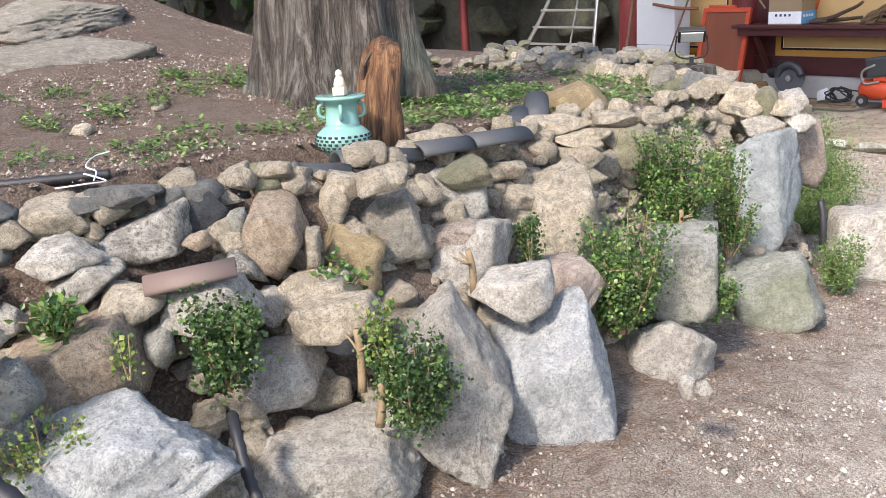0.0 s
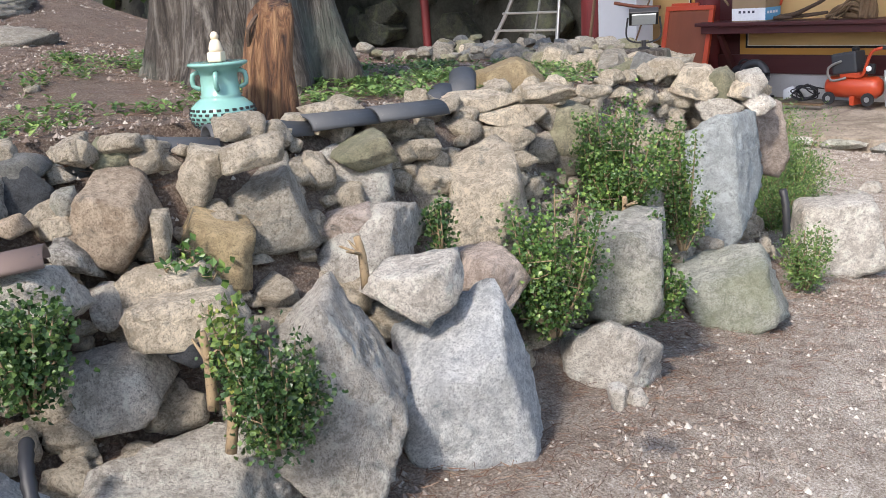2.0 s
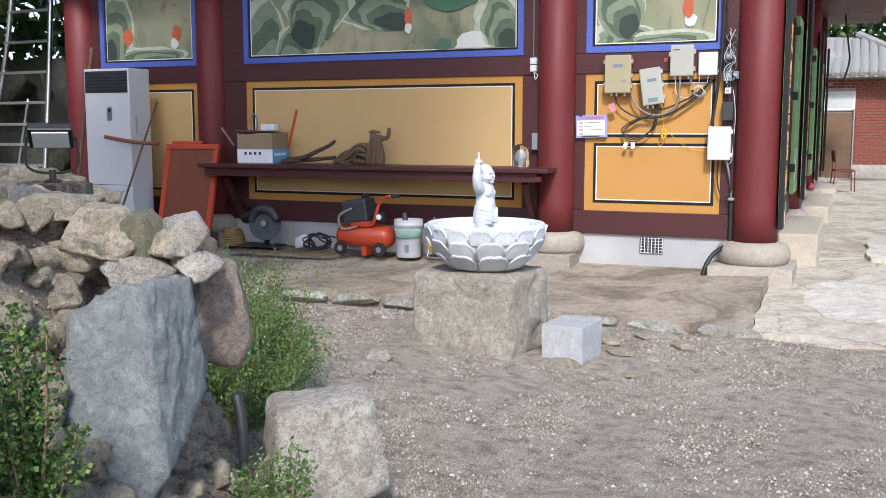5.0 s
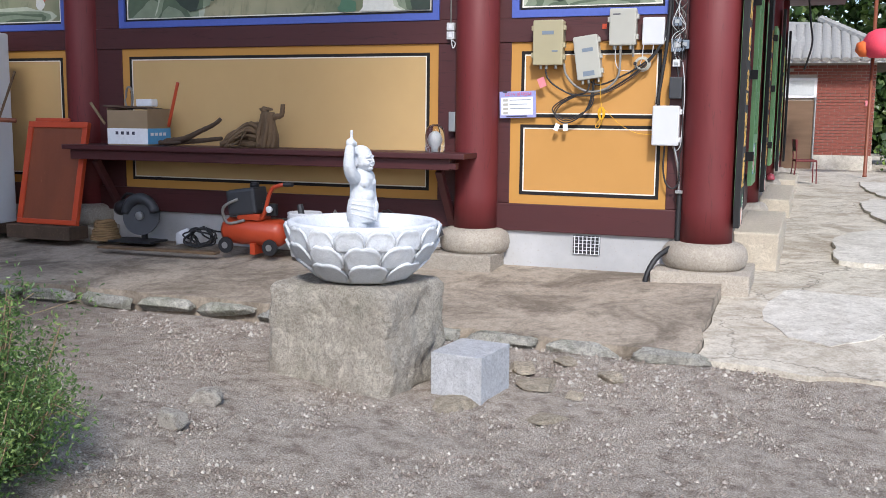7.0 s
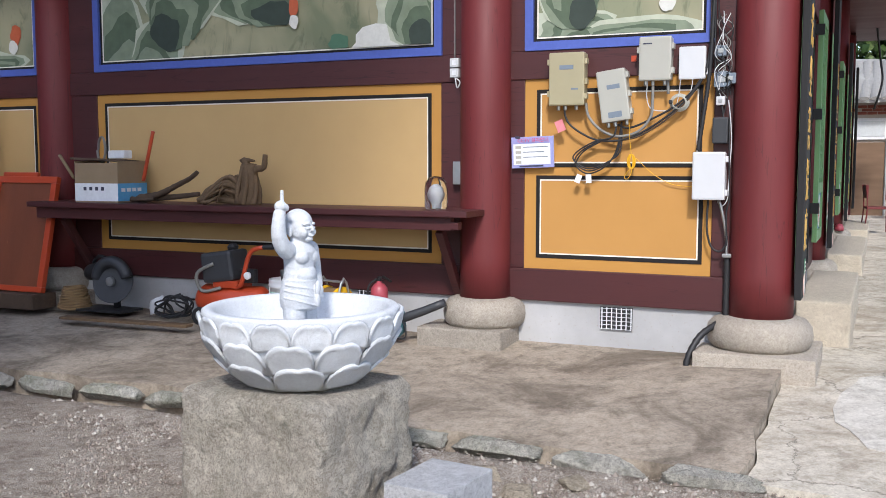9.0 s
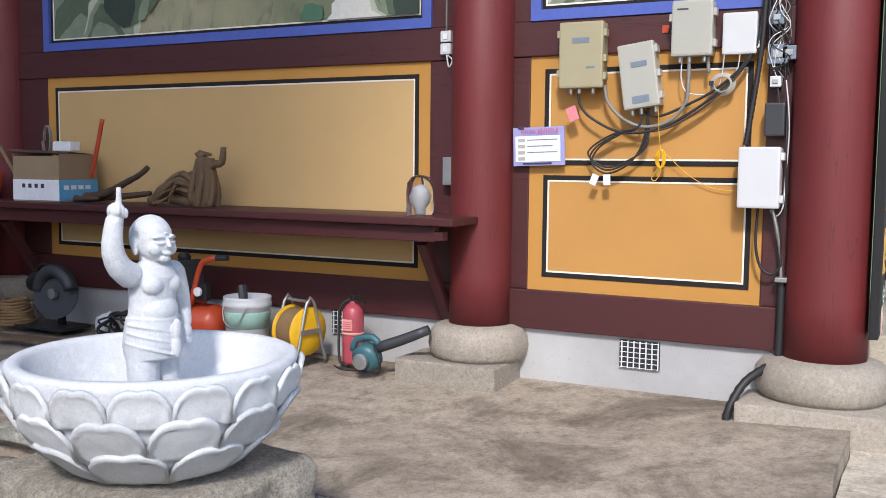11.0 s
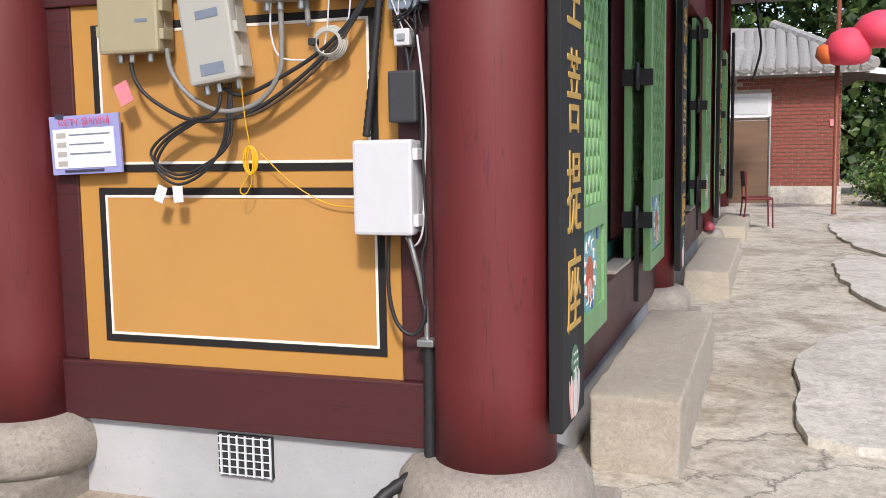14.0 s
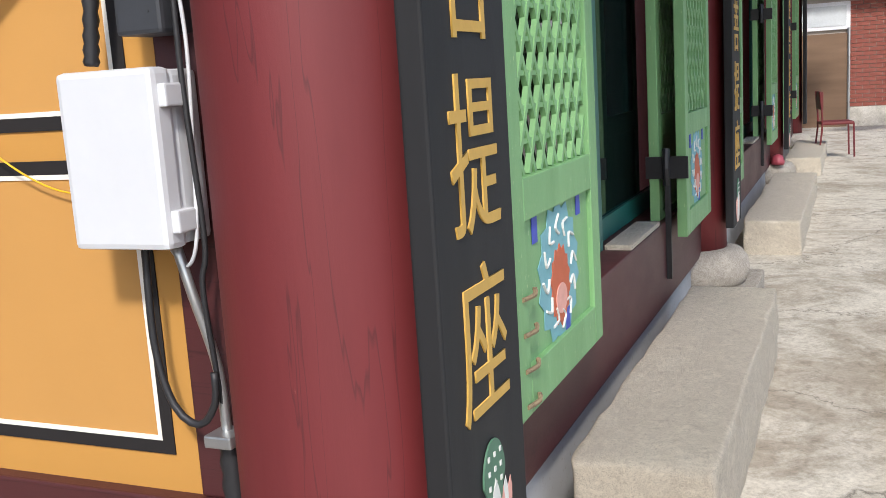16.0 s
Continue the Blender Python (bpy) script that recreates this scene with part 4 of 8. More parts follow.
def rock_mesh(w, d, h, cut, seed):
    big = max(w, d, h)
    bm = bmesh.new()
    bmesh.ops.create_icosphere(bm, subdivisions=5 if big > 0.45 else 4 if big > 0.16 else 3, radius=1.0)
    rng = random.Random(seed)
    planes = []
    sides = rng.choice((4, 5, 5, 6))
    for k in range(sides):
        a = (k + rng.uniform(-0.3, 0.3)) * 2 * math.pi / sides + 0.4
        n = Vector((math.cos(a), rng.gauss(-0.1, 0.22), math.sin(a)))
        planes.append((n.normalized(), rng.uniform(0.72, 1.0)))
    for n in ((rng.uniform(-0.5, 0.1), -1, rng.uniform(-0.2, 0.5)), (rng.uniform(0, 0.6), -1, rng.uniform(-0.4, 0.2)), (0.1, 1, 0.1)):
        planes.append((Vector(n).normalized(), rng.uniform(0.70, 0.86)))
    for k in range(4):
        n = Vector((rng.gauss(0, 1), rng.gauss(-0.5, 0.8), rng.gauss(0.2, 1))).normalized()
        planes.append((n, rng.uniform(0.86, 1.08)))
    if cut < 0.61:
        planes = []
        for axis in ((1, 0, 0), (-1, 0, 0), (0, 1, 0), (0, -1, 0), (0, 0, 1), (0, 0, -1)):
            n = Vector(axis) + Vector((rng.uniform(-1, 1), rng.uniform(-1, 1), rng.uniform(-1, 1))) * 0.16
            planes.append((n.normalized(), rng.uniform(0.9, 1.0)))
        for k in range(4):
            n = Vector((rng.choice((-1, 1)), rng.choice((-1, -1, 1)), rng.choice((-1, 1))))
            planes.append((n.normalized(), rng.uniform(1.15, 1.4)))
    off = Vector((rng.uniform(0, 90), rng.uniform(0, 90), rng.uniform(0, 90)))
    worn = 24.0 if cut > 0.86 else 50.0 if cut > 0.77 else 90.0
    for v in bm.verts:
        way = v.co.normalized()
        q = way * 1.3 + off
        way2 = (way + 0.07 * Vector((noise.noise(q), noise.noise(q + Vector((7, 0, 0))), noise.noise(q + Vector((0, 7, 0)))))).normalized()
        total = sum((max(0.0, n.dot(way2)) / c) ** worn for n, c in planes)
        p = way * total ** (-1 / worn)
        q = p * 1.5 + off
        ridge = abs(noise.noise(q * 3.1))
        p *= 1 + 0.035 * noise.noise(q) + 0.03 * noise.noise(q * 2.7) - 0.05 * max(0.0, 0.12 - ridge) / 0.12 * (0.5 + noise.noise(q * 1.7)) + 0.042 * noise.noise(q * 6.5) + 0.028 * noise.noise(q * 15) + 0.015 * noise.noise(q * 34)
        v.co = p
    lo = [min(v.co[i] for v in bm.verts) for i in range(3)]
    hi = [max(v.co[i] for v in bm.verts) for i in range(3)]
    for v in bm.verts:
        v.co = Vector([(v.co[i] - (lo[i] + hi[i]) / 2) / (hi[i] - lo[i]) * (w, d, h)[i] for i in range(3)])
    return bm


def rock(x, y, z, w, d, h, yaw, roll, look_, cut):
    global rock_count
    rock_count += 1
    ob = new("rock", mesh_of(rock_mesh(w, d, h, cut, rock_count), "rock", ROCK[look_], True))
    ob.matrix_basis = pose(x, y, z, 0, 0, yaw) @ pose(0, 0, 0, 0, -roll, 0)
    return tagged(ob, ROCK_WORDS[look_] + (" in the shaded bank" if look_ == "cliff" else " in a dry stone bank"), "rock", "rocks of the bank")


rock(1.039, 2.392, 1.412, 0.231, 0.176, 0.138, -33, 0, "tan", 0.8)
rock(1.231, 2.342, 1.349, 0.307, 0.226, 0.176, -33, 0, "lichen", 0.9)
rock(1.404, 2.282, 1.371, 0.152, 0.069, 0.139, -33, 15, "slate", 0.8)
rock(1.573, 2.224, 1.291, 0.210, 0.244, 0.242, -33, 0, "brown", 0.9)
rock(1.002, 2.228, 1.351, 0.218, 0.158, 0.121, -33, 0, "granite", 0.8)
rock(1.041, 2.214, 1.281, 0.205, 0.191, 0.110, -33, 22, "granite", 0.8)
rock(1.455, 2.163, 1.233, 0.144, 0.138, 0.075, -33, -35, "lichen", 0.8)
rock(1.280, 2.048, 1.200, 0.284, 0.212, 0.167, -33, 0, "granite", 0.8)
rock(1.106, 2.091, 1.242, 0.159, 0.128, 0.102, -33, 0, "tan", 0.8)
rock(0.967, 2.094, 1.125, 0.303, 0.344, 0.219, -33, 14, "brown", 0.6)
rock(0.768, 1.921, 1.169, 0.105, 0.125, 0.134, -33, 0, "grey", 0.7)
rock(1.431, 2.022, 0.965, 0.287, 0.206, 0.213, -33, 0, "granite", 0.8)
rock(1.802, 2.163, 1.193, 0.225, 0.183, 0.176, -33, -32, "yellow", 0.8)
rock(1.997, 2.254, 1.243, 0.308, 0.343, 0.287, -33, -14, "grey2", 0.8)
rock(2.328, 2.378, 1.252, 0.319, 0.280, 0.232, -33, 0, "granite", 0.8)
rock(2.186, 2.151, 1.176, 0.203, 0.140, 0.106, -33, 0, "pink", 0.8)
rock(2.232, 2.141, 1.111, 0.343, 0.252, 0.202, -33, 33, "granite", 0.7)
rock(2.179, 1.891, 1.045, 0.274, 0.211, 0.166, -33, 0, "granite", 0.75)
rock(2.665, 2.383, 1.203, 0.267, 0.202, 0.147, -33, 12, "tan", 0.8)
rock(2.797, 2.297, 1.085, 0.333, 0.398, 0.437, -33, 0, "tan", 0.8)
rock(1.861, 1.808, 0.858, 0.344, 0.344, 0.565, -33, 16, "granite", 0.8)
rock(2.259, 1.786, 0.737, 0.395, 0.344, 0.575, -33, 6, "blue", 0.9)
rock(2.558, 2.017, 0.920, 0.235, 0.274, 0.272, -33, 0, "pink", 0.8)
rock(2.985, 1.985, 0.585, 0.400, 0.420, 0.360, -33, 22, "granite", 0.7)
rock(3.618, 2.677, 1.177, 0.290, 0.344, 0.309, -33, 15, "moss", 0.62)
rock(3.497, 2.843, 1.387, 0.308, 0.265, 0.216, -33, 0, "yellow", 0.85)
rock(3.571, 2.675, 1.359, 0.102, 0.122, 0.131, -33, 0, "tan", 0.8)
rock(3.019, 2.612, 1.356, 0.205, 0.118, 0.082, -33, 0, "tan", 0.7)
rock(3.112, 2.502, 1.330, 0.209, 0.129, 0.092, -33, 0, "tan", 0.7)
rock(2.968, 2.679, 1.257, 0.186, 0.194, 0.166, -33, 0, "tan", 0.7)
rock(3.030, 2.569, 1.272, 0.120, 0.107, 0.087, -33, 0, "tan", 0.7)
rock(3.115, 2.495, 1.242, 0.204, 0.161, 0.128, -33, 0, "tan", 0.7)
rock(3.077, 2.516, 1.189, 0.295, 0.151, 0.097, -33, 0, "tan", 0.7)
rock(3.060, 2.577, 1.385, 0.333, 0.139, 0.076, -33, 0, "tan", 0.7)
rock(3.223, 2.367, 1.403, 0.225, 0.117, 0.075, -33, 0, "tan", 0.7)
rock(3.289, 2.242, 1.403, 0.123, 0.076, 0.054, -33, 0, "tan", 0.7)
rock(1.781, 2.348, 1.378, 0.122, 0.136, 0.118, -33, 0, "tan", 0.8)
rock(1.803, 2.248, 1.339, 0.099, 0.126, 0.160, -33, 0, "tan", 0.8)
rock(1.830, 2.238, 1.390, 0.115, 0.117, 0.099, -33, 0, "tan", 0.8)
rock(1.757, 2.326, 1.299, 0.071, 0.088, 0.109, -33, 0, "tan", 0.8)
rock(1.719, 2.357, 1.342, 0.098, 0.086, 0.071, -33, 0, "tan", 0.8)
rock(1.911, 2.154, 1.404, 0.177, 0.128, 0.097, -33, 0, "tan", 0.8)
rock(1.645, 2.392, 1.399, 0.137, 0.158, 0.148, -33, 0, "moss", 0.8)
rock(1.614, 2.078, 1.142, 0.249, 0.179, 0.138, -33, 0, "tan", 0.7)
rock(1.597, 1.938, 1.103, 0.273, 0.189, 0.144, -33, 0, "tan", 0.72)
rock(1.491, 2.112, 1.131, 0.097, 0.113, 0.105, -33, 0, "granite", 0.8)
rock(1.631, 2.109, 1.255, 0.055, 0.081, 0.142, -33, 0, "tan", 0.8)
rock(1.466, 2.222, 1.355, 0.060, 0.073, 0.077, -33, 0, "grey", 0.8)
rock(2.336, 2.278, 1.344, 0.192, 0.147, 0.116, -33, 0, "moss", 0.8)
rock(2.620, 2.398, 1.293, 0.170, 0.107, 0.077, -33, 0, "tan", 0.8)
rock(1.133, 2.040, 1.133, 0.087, 0.106, 0.122, -33, 0, "grey", 0.8)
rock(0.845, 2.214, 1.236, 0.085, 0.097, 0.085, -33, 0, "granite", 0.8)
rock(1.415, 2.316, 1.437, 0.125, 0.138, 0.073, -33, 0, "slate2", 0.8)
rock(1.216, 2.343, 1.452, 0.197, 0.172, 0.076, -33, 0, "slate2", 0.8)
rock(1.134, 2.356, 1.446, 0.148, 0.138, 0.053, -33, 0, "slate2", 0.8)
rock(1.353, 2.335, 1.436, 0.107, 0.115, 0.075, -33, 0, "slate2", 0.8)
rock(1.553, 2.419, 1.391, 0.116, 0.115, 0.104, -33, 0, "slate2", 0.8)
rock(1.722, 2.373, 1.435, 0.104, 0.092, 0.057, -33, 0, "slate2", 0.8)
rock(0.871, 2.415, 1.370, 0.182, 0.138, 0.198, -33, 0, "slate2", 0.7)
rock(0.842, 2.447, 1.457, 0.244, 0.172, 0.047, -33, 0, "slate2", 0.7)
rock(0.785, 2.240, 1.283, 0.092, 0.115, 0.106, -33, 0, "slate2", 0.8)
rock(0.707, 2.441, 1.406, 0.229, 0.153, 0.115, -33, 0, "granite", 0.8)
rock(0.693, 2.270, 1.329, 0.230, 0.154, 0.116, -33, 0, "tan", 0.8)
rock(0.648, 1.980, 1.286, 0.267, 0.137, 0.089, -33, 0, "tan", 0.8)
rock(1.477, 1.873, 0.706, 0.596, 0.458, 0.357, -33, 0, "granite", 0.7)
rock(0.880, 1.800, 0.900, 0.640, 0.420, 0.440, -36, 24, "blue", 0.62)
rock(0.693, 1.906, 1.059, 0.231, 0.172, 0.135, -33, 0, "lichen", 0.8)
rock(0.956, 1.950, 1.018, 0.157, 0.098, 0.072, -33, 0, "tan", 0.8)
rock(1.568, 1.882, 1.065, 0.114, 0.057, 0.081, -33, 0, "slate", 0.8)
rock(2.379, 1.405, 0.822, 0.049, 0.061, 0.074, -33, 0, "granite", 0.8)
rock(2.398, 1.368, 0.828, 0.059, 0.051, 0.041, -33, 0, "granite", 0.8)
rock(1.870, 1.820, 0.596, 0.110, 0.125, 0.110, -33, 0, "grey", 0.8)
rock(2.284, 2.058, 0.819, 0.084, 0.100, 0.104, -33, 0, "tan", 0.8)
rock(1.335, 2.209, 1.326, 0.096, 0.068, 0.048, -33, 15, "brown", 0.8)
rock(1.446, 2.223, 1.305, 0.129, 0.079, 0.057, -33, 0, "tan", 0.8)
rock(4.579, 2.633, 0.811, 0.473, 0.401, 0.730, -52, -8, "slab", 0.75)
rock(5.154, 2.734, 0.960, 0.249, 0.401, 0.412, -52, 0, "pink", 0.7)
rock(4.011, 2.180, 0.510, 0.426, 0.435, 0.360, -52, 20, "moss2", 0.6)
rock(5.390, 2.450, 0.415, 0.450, 0.400, 0.440, -45, 3, "granite", 0.6)
rock(3.186, 2.043, 0.842, 0.296, 0.401, 0.347, -52, 2, "grey", 0.6)
rock(3.819, 2.419, 0.909, 0.123, 0.135, 0.116, -52, 0, "grey", 0.8)
rock(4.749, 2.869, 1.269, 0.292, 0.249, 0.203, -52, 0, "tan", 0.75)
rock(4.819, 2.743, 1.242, 0.212, 0.228, 0.197, -52, 0, "moss", 0.75)
rock(4.846, 2.657, 1.217, 0.272, 0.174, 0.126, -52, 0, "tan", 0.75)
rock(4.864, 2.620, 1.257, 0.148, 0.170, 0.148, -52, 0, "granite", 0.75)
rock(4.698, 2.900, 1.189, 0.223, 0.185, 0.149, -52, 0, "tan", 0.75)
rock(4.568, 3.045, 1.228, 0.252, 0.140, 0.095, -52, 0, "moss", 0.75)
rock(4.480, 3.137, 1.261, 0.188, 0.127, 0.095, -52, 0, "tan", 0.75)
rock(4.793, 2.753, 1.152, 0.269, 0.182, 0.137, -52, 0, "granite", 0.75)
rock(4.393, 3.215, 1.174, 0.219, 0.133, 0.094, -52, 0, "tan", 0.75)
rock(4.272, 3.345, 1.269, 0.149, 0.171, 0.155, -52, 0, "moss", 0.75)
rock(4.642, 2.955, 1.349, 0.221, 0.134, 0.095, -52, 0, "tan", 0.75)
rock(4.873, 2.590, 1.172, 0.174, 0.154, 0.126, -52, 0, "granite", 0.75)


# rubble along the far rim of the bank
rng = random.Random(11)
rim = [(4.888, 6.539), (5.125, 5.713), (5.463, 5.029), (5.839, 4.434), (5.603, 3.849)]
rim2 = [(5.603, 3.849), (5.971, 4.515), (6.356, 5.686), (6.612, 6.957)]
for line, n in ((rim, 46), (rim2, 80)):
    for k in range(n):
        t = k / (n - 1) * (len(line) - 1)
        i = min(int(t), len(line) - 2)
        f = t - i
        px = line[i][0] + (line[i + 1][0] - line[i][0]) * f + rng.uniform(-0.09, 0.09)
        py = line[i][1] + (line[i + 1][1] - line[i][1]) * f + rng.uniform(-0.09, 0.09)
        s = rng.uniform(0.07, 0.15)
        h = s * rng.uniform(0.45, 0.7)
        rock(px, py, at_ground(px, py) + h * 0.3 + rng.uniform(0, 0.07), s, s * 0.8, h, rng.uniform(0, 180), rng.uniform(-12, 12), rng.choice(("grey2", "moss", "slate2", "grey2")), 0.72)
# rocks of the bank's corner that turns towards the hall
for k in range(60):
    t = k / 59
    px = 4.75 + 1.3 * t + rng.uniform(-0.12, 0.10)
    py = 3.0 + 3.1 * t ** 1.15 + rng.uniform(-0.15, 0.2)
    s = rng.uniform(0.12, 0.27)
    rock(px, py, at_ground(px, py) + 0.02, s, s * 0.75, s * rng.uniform(0.55, 0.85), rng.uniform(0, 180), rng.uniform(-15, 15), rng.choice(("grey2", "moss", "slate2", "grey2", "tan")), 0.75)
# small stones that fill the joints of the face, too many to count
fill_verts, fill_faces = [], []
for k in range(1150):
    px = rng.uniform(0.2, 5.6)
    a, b = float(line_y(FOOT_LINE, px)), float(line_y(TOP_LINE, px))
    py = a + (b - a) * rng.uniform(0.22, 1.08)
    s = rng.uniform(0.04, 0.13)
    bm = rock_mesh(s, s * 0.8, s * 0.65, 0.78, 5000 + k)
    mm = pose(px, py, at_ground(px, py) + s * 0.3, rng.uniform(-20, 20), rng.uniform(-20, 20), rng.uniform(0, 360))
    base = len(fill_verts)
    bm.verts.index_update()
    fill_verts += [tuple(mm @ v.co) for v in bm.verts]
    fill_faces += [tuple(base + v.index for v in f.verts) for f in bm.faces]
    bm.free()
fill = bpy.data.meshes.new("rubble")
fill.from_pydata(fill_verts, [], fill_faces)
fill.materials.append(ROCK["tan"])
fill.polygons.foreach_set("use_smooth", [True] * len(fill.polygons))
tagged(new("rubble", fill), "small tan stones wedged between the rocks", "rubble", kind="stuff")


def scatter(name, count, place, sizes, mat, label, seed):
    """Many tiny stones in one mesh."""
    r = random.Random(seed)
    verts, faces = [], []
    for _ in range(count):
        x, y = place(r)
        s = r.uniform(*sizes) * r.choice((0.6, 0.8, 1.0, 1.5))
        z = at_ground(x, y)
        base = len(verts)
        a0 = r.uniform(0, 6.28)
        for k in range(5):
            a = a0 + k * 1.2566
            verts.append((x + s * math.cos(a) * r.uniform(0.7, 1.2), y + s * math.sin(a) * r.uniform(0.7, 1.2), z - 0.004 + s * 0.15))
        verts.append((x + r.uniform(-0.3, 0.3) * s, y + r.uniform(-0.3, 0.3) * s, z + s * r.uniform(0.55, 0.95)))
        for k in range(5):
            faces.append((base + k, base + (k + 1) % 5, base + 5))
    me = bpy.data.meshes.new(name)
    me.from_pydata(verts, [], faces)
    me.materials.append(mat)
    return tagged(new(name, me), label, "gravel", kind="stuff")


def on_drive(r):
    while True:
        x, y = r.uniform(1.6, 9.9), r.uniform(-1.0, 4.6)
        if not inside(FOOT_LINE, np.array(x), np.array(y)):
            return x, y


def on_bank(r):
    while True:
        x, y = r.uniform(-0.5, 6.5), r.uniform(2.2, 7.0)
        if inside(TOP_LINE, np.array(x), np.array(y)):
            return x, y


def on_face(r):
    x = r.uniform(0.5, 5.2)
    a, b = float(line_y(FOOT_LINE, x)), float(line_y(TOP_LINE, x))
    return x, a + (b - a) * r.random()


def by_apron(r):
    return 9.85 - abs(r.gauss(0, 0.42)), r.uniform(0.9, 5.6)


PEBBLE = leaf_mat("pebble", (0.22, 0.17, 0.14), (0.40, 0.345, 0.29), (0.62, 0.58, 0.52))
DULL_PEBBLE = leaf_mat("dull_pebble", (0.13, 0.09, 0.07), (0.28, 0.22, 0.175), (0.52, 0.47, 0.40))
scatter("gravel", 42000, on_drive, (0.0035, 0.0095), PEBBLE, "pale loose gravel on the drive", 3)
scatter("gravel", 26000, on_bank, (0.003, 0.010), DULL_PEBBLE, "loose grit and crumbs on the soil bank", 4)
scatter("gravel", 2600, by_apron, (0.006, 0.015), PEBBLE, "loose rubble along the broken edge of the apron", 15)
scatter("gravel", 2200, on_face, (0.004, 0.009), PEBBLE, "grit between the rocks", 5)


def litter(name, count, place, mat, label, seed, length=0.036):
    r = random.Random(seed)
    verts, faces = [], []
    for _ in range(count):
        x, y = place(r)
        z = at_ground(x, y) + r.uniform(0.004, 0.016)
        a, l, w = r.uniform(0, 6.28), length * r.uniform(0.5, 1.3), 0.0008
        dx, dy = math.cos(a) * l / 2, math.sin(a) * l / 2
        ox, oy = -math.sin(a) * w, math.cos(a) * w
        t = r.uniform(-0.006, 0.008)
        base = len(verts)
        verts += [(x - dx - ox, y - dy - oy, z), (x + dx - ox, y + dy - oy, z + t), (x + dx + ox, y + dy + oy, z + t + 0.001), (x - dx + ox, y - dy + oy, z + 0.001)]
        faces.append((base, base + 1, base + 2, base + 3))
    me = bpy.data.meshes.new(name)
    me.from_pydata(verts, [], faces)
    me.materials.append(mat)
    return tagged(new(name, me), label, "needles", kind="stuff")


NEEDLE = leaf_mat("dry_needle", (0.10, 0.052, 0.032), (0.19, 0.105, 0.065), (0.32, 0.22, 0.15))


def near_foot(r):
    x = r.uniform(1.0, 6.2)
    return x, float(line_y(FOOT_LINE, x)) + r.gauss(0.0, 0.35)


litter("needles", 12000, near_foot, NEEDLE, "fallen brown pine needles at the foot of the rocks", 6)
litter("needles", 9000, on_face, NEEDLE, "fallen brown pine needles between the rocks", 7)
litter("needles", 16000, on_bank, NEEDLE, "fallen brown needles on the bank", 8, 0.05)

# bare rock outcrop on the bank
for x, y, w, d, h, yaw in ((1.787, 5.483, 2.3, 1.3, 0.34, 20), (0.679, 5.449, 1.9, 1.1, 0.26, -10), (2.344, 6.474, 2.0, 1.1, 0.3, 35), (1.121, 6.859, 2.2, 1.3, 0.3, 10)):
    rock(x, y, at_ground(x, y) - h * 0.36, w, d, h, yaw, 3, "grey2", 0.9)
for x, y, s in ((0.992, 4.197, 0.22), (1.545, 3.570, 0.11), (1.295, 5.932, 0.16), (1.935, 3.792, 0.08)):
    rock(x, y, at_ground(x, y) + s * 0.1, s, s * 0.7, s * 0.5, 30, 0, "tan", 0.85)


# ---- plants ----
def leaf_cloud(centres, count, size, seed, lean=0.4, slim=2.0):
    """Small pointed leaves round a set of twig points, in one mesh."""
    r = random.Random(seed)
    verts, faces = [], []
    for _ in range(count):
        c, spread = r.choice(centres)
        p = Vector(c) + Vector((r.gauss(0, 1), r.gauss(0, 1), r.gauss(0, 1))) * spread
        d = Vector((r.gauss(0, 1), r.gauss(0, 1), r.gauss(0.5, 0.8))).normalized()
        side = d.cross(Vector((r.gauss(0, 1), r.gauss(0, 1), r.gauss(0, 1)))).normalized()
        s = size * r.uniform(0.6, 1.3)
        w = side * s / slim
        up = d.cross(side) * s * 0.12
        base = len(verts)
        verts += [tuple(p), tuple(p + d * s * 0.5 + w + up), tuple(p + d * s), tuple(p + d * s * 0.5 - w + up)]
        faces.append((base, base + 1, base + 2, base + 3))
    me = bpy.data.meshes.new("leaves")
    me.from_pydata(verts, [], faces)
    return me


def shrub(x, y, z, w, h, seed, mat, label, count=1500, size=0.02, twigs=14, bare=0.2, slim=2.0, upright=0.6):
    r = random.Random(seed)
    t = thing("shrub", pose(x, y, z), label, "shrub", "shrubs on the bank")
    centres = []
    bm = bmesh.new()
    for k in range(twigs):
        a, rad = r.uniform(0, 6.28), w / 2 * math.sqrt(r.random())
        top = Vector((rad * math.cos(a), rad * math.sin(a), h * r.uniform(0.45, 1.0) * (1 - 0.3 * (2 * rad / w) ** 2)))
        root = Vector((top.x * (1 - upright) * 0.3, top.y * (1 - upright) * 0.3, -0.03))
        mid = root.lerp(top, 0.5) + Vector((top.x, top.y, 0)) * 0.12
        tube(bm, [root, mid, top], 0.0035 + 0.004 * h, 5, 0, 0.35)
        for i in range(9):
            f = bare + (1 - bare) * i / 8
            p = root.lerp(mid, f * 2) if f < 0.5 else mid.lerp(top, f * 2 - 1)
            centres.append((tuple(p), 0.045 * w + 0.014 * (1.4 - f)))
            if i % 2:
                q = p + Vector((r.gauss(0, 1), r.gauss(0, 1), r.uniform(0, 0.8))) * 0.10 * w
                tube(bm, [p, q], 0.002, 4)
                centres.append((tuple(q), 0.035 * w + 0.01))
    part("stem", bm, TWIG, t, "thin pale woody stems", True)
    me = leaf_cloud(centres, int(count * 1.9), size * 0.68, seed, slim=slim)
    me.materials.append(mat)
    ob = new("foliage", me)
    ob.parent = t
    return tagged(ob, "", kind="stuff") and t


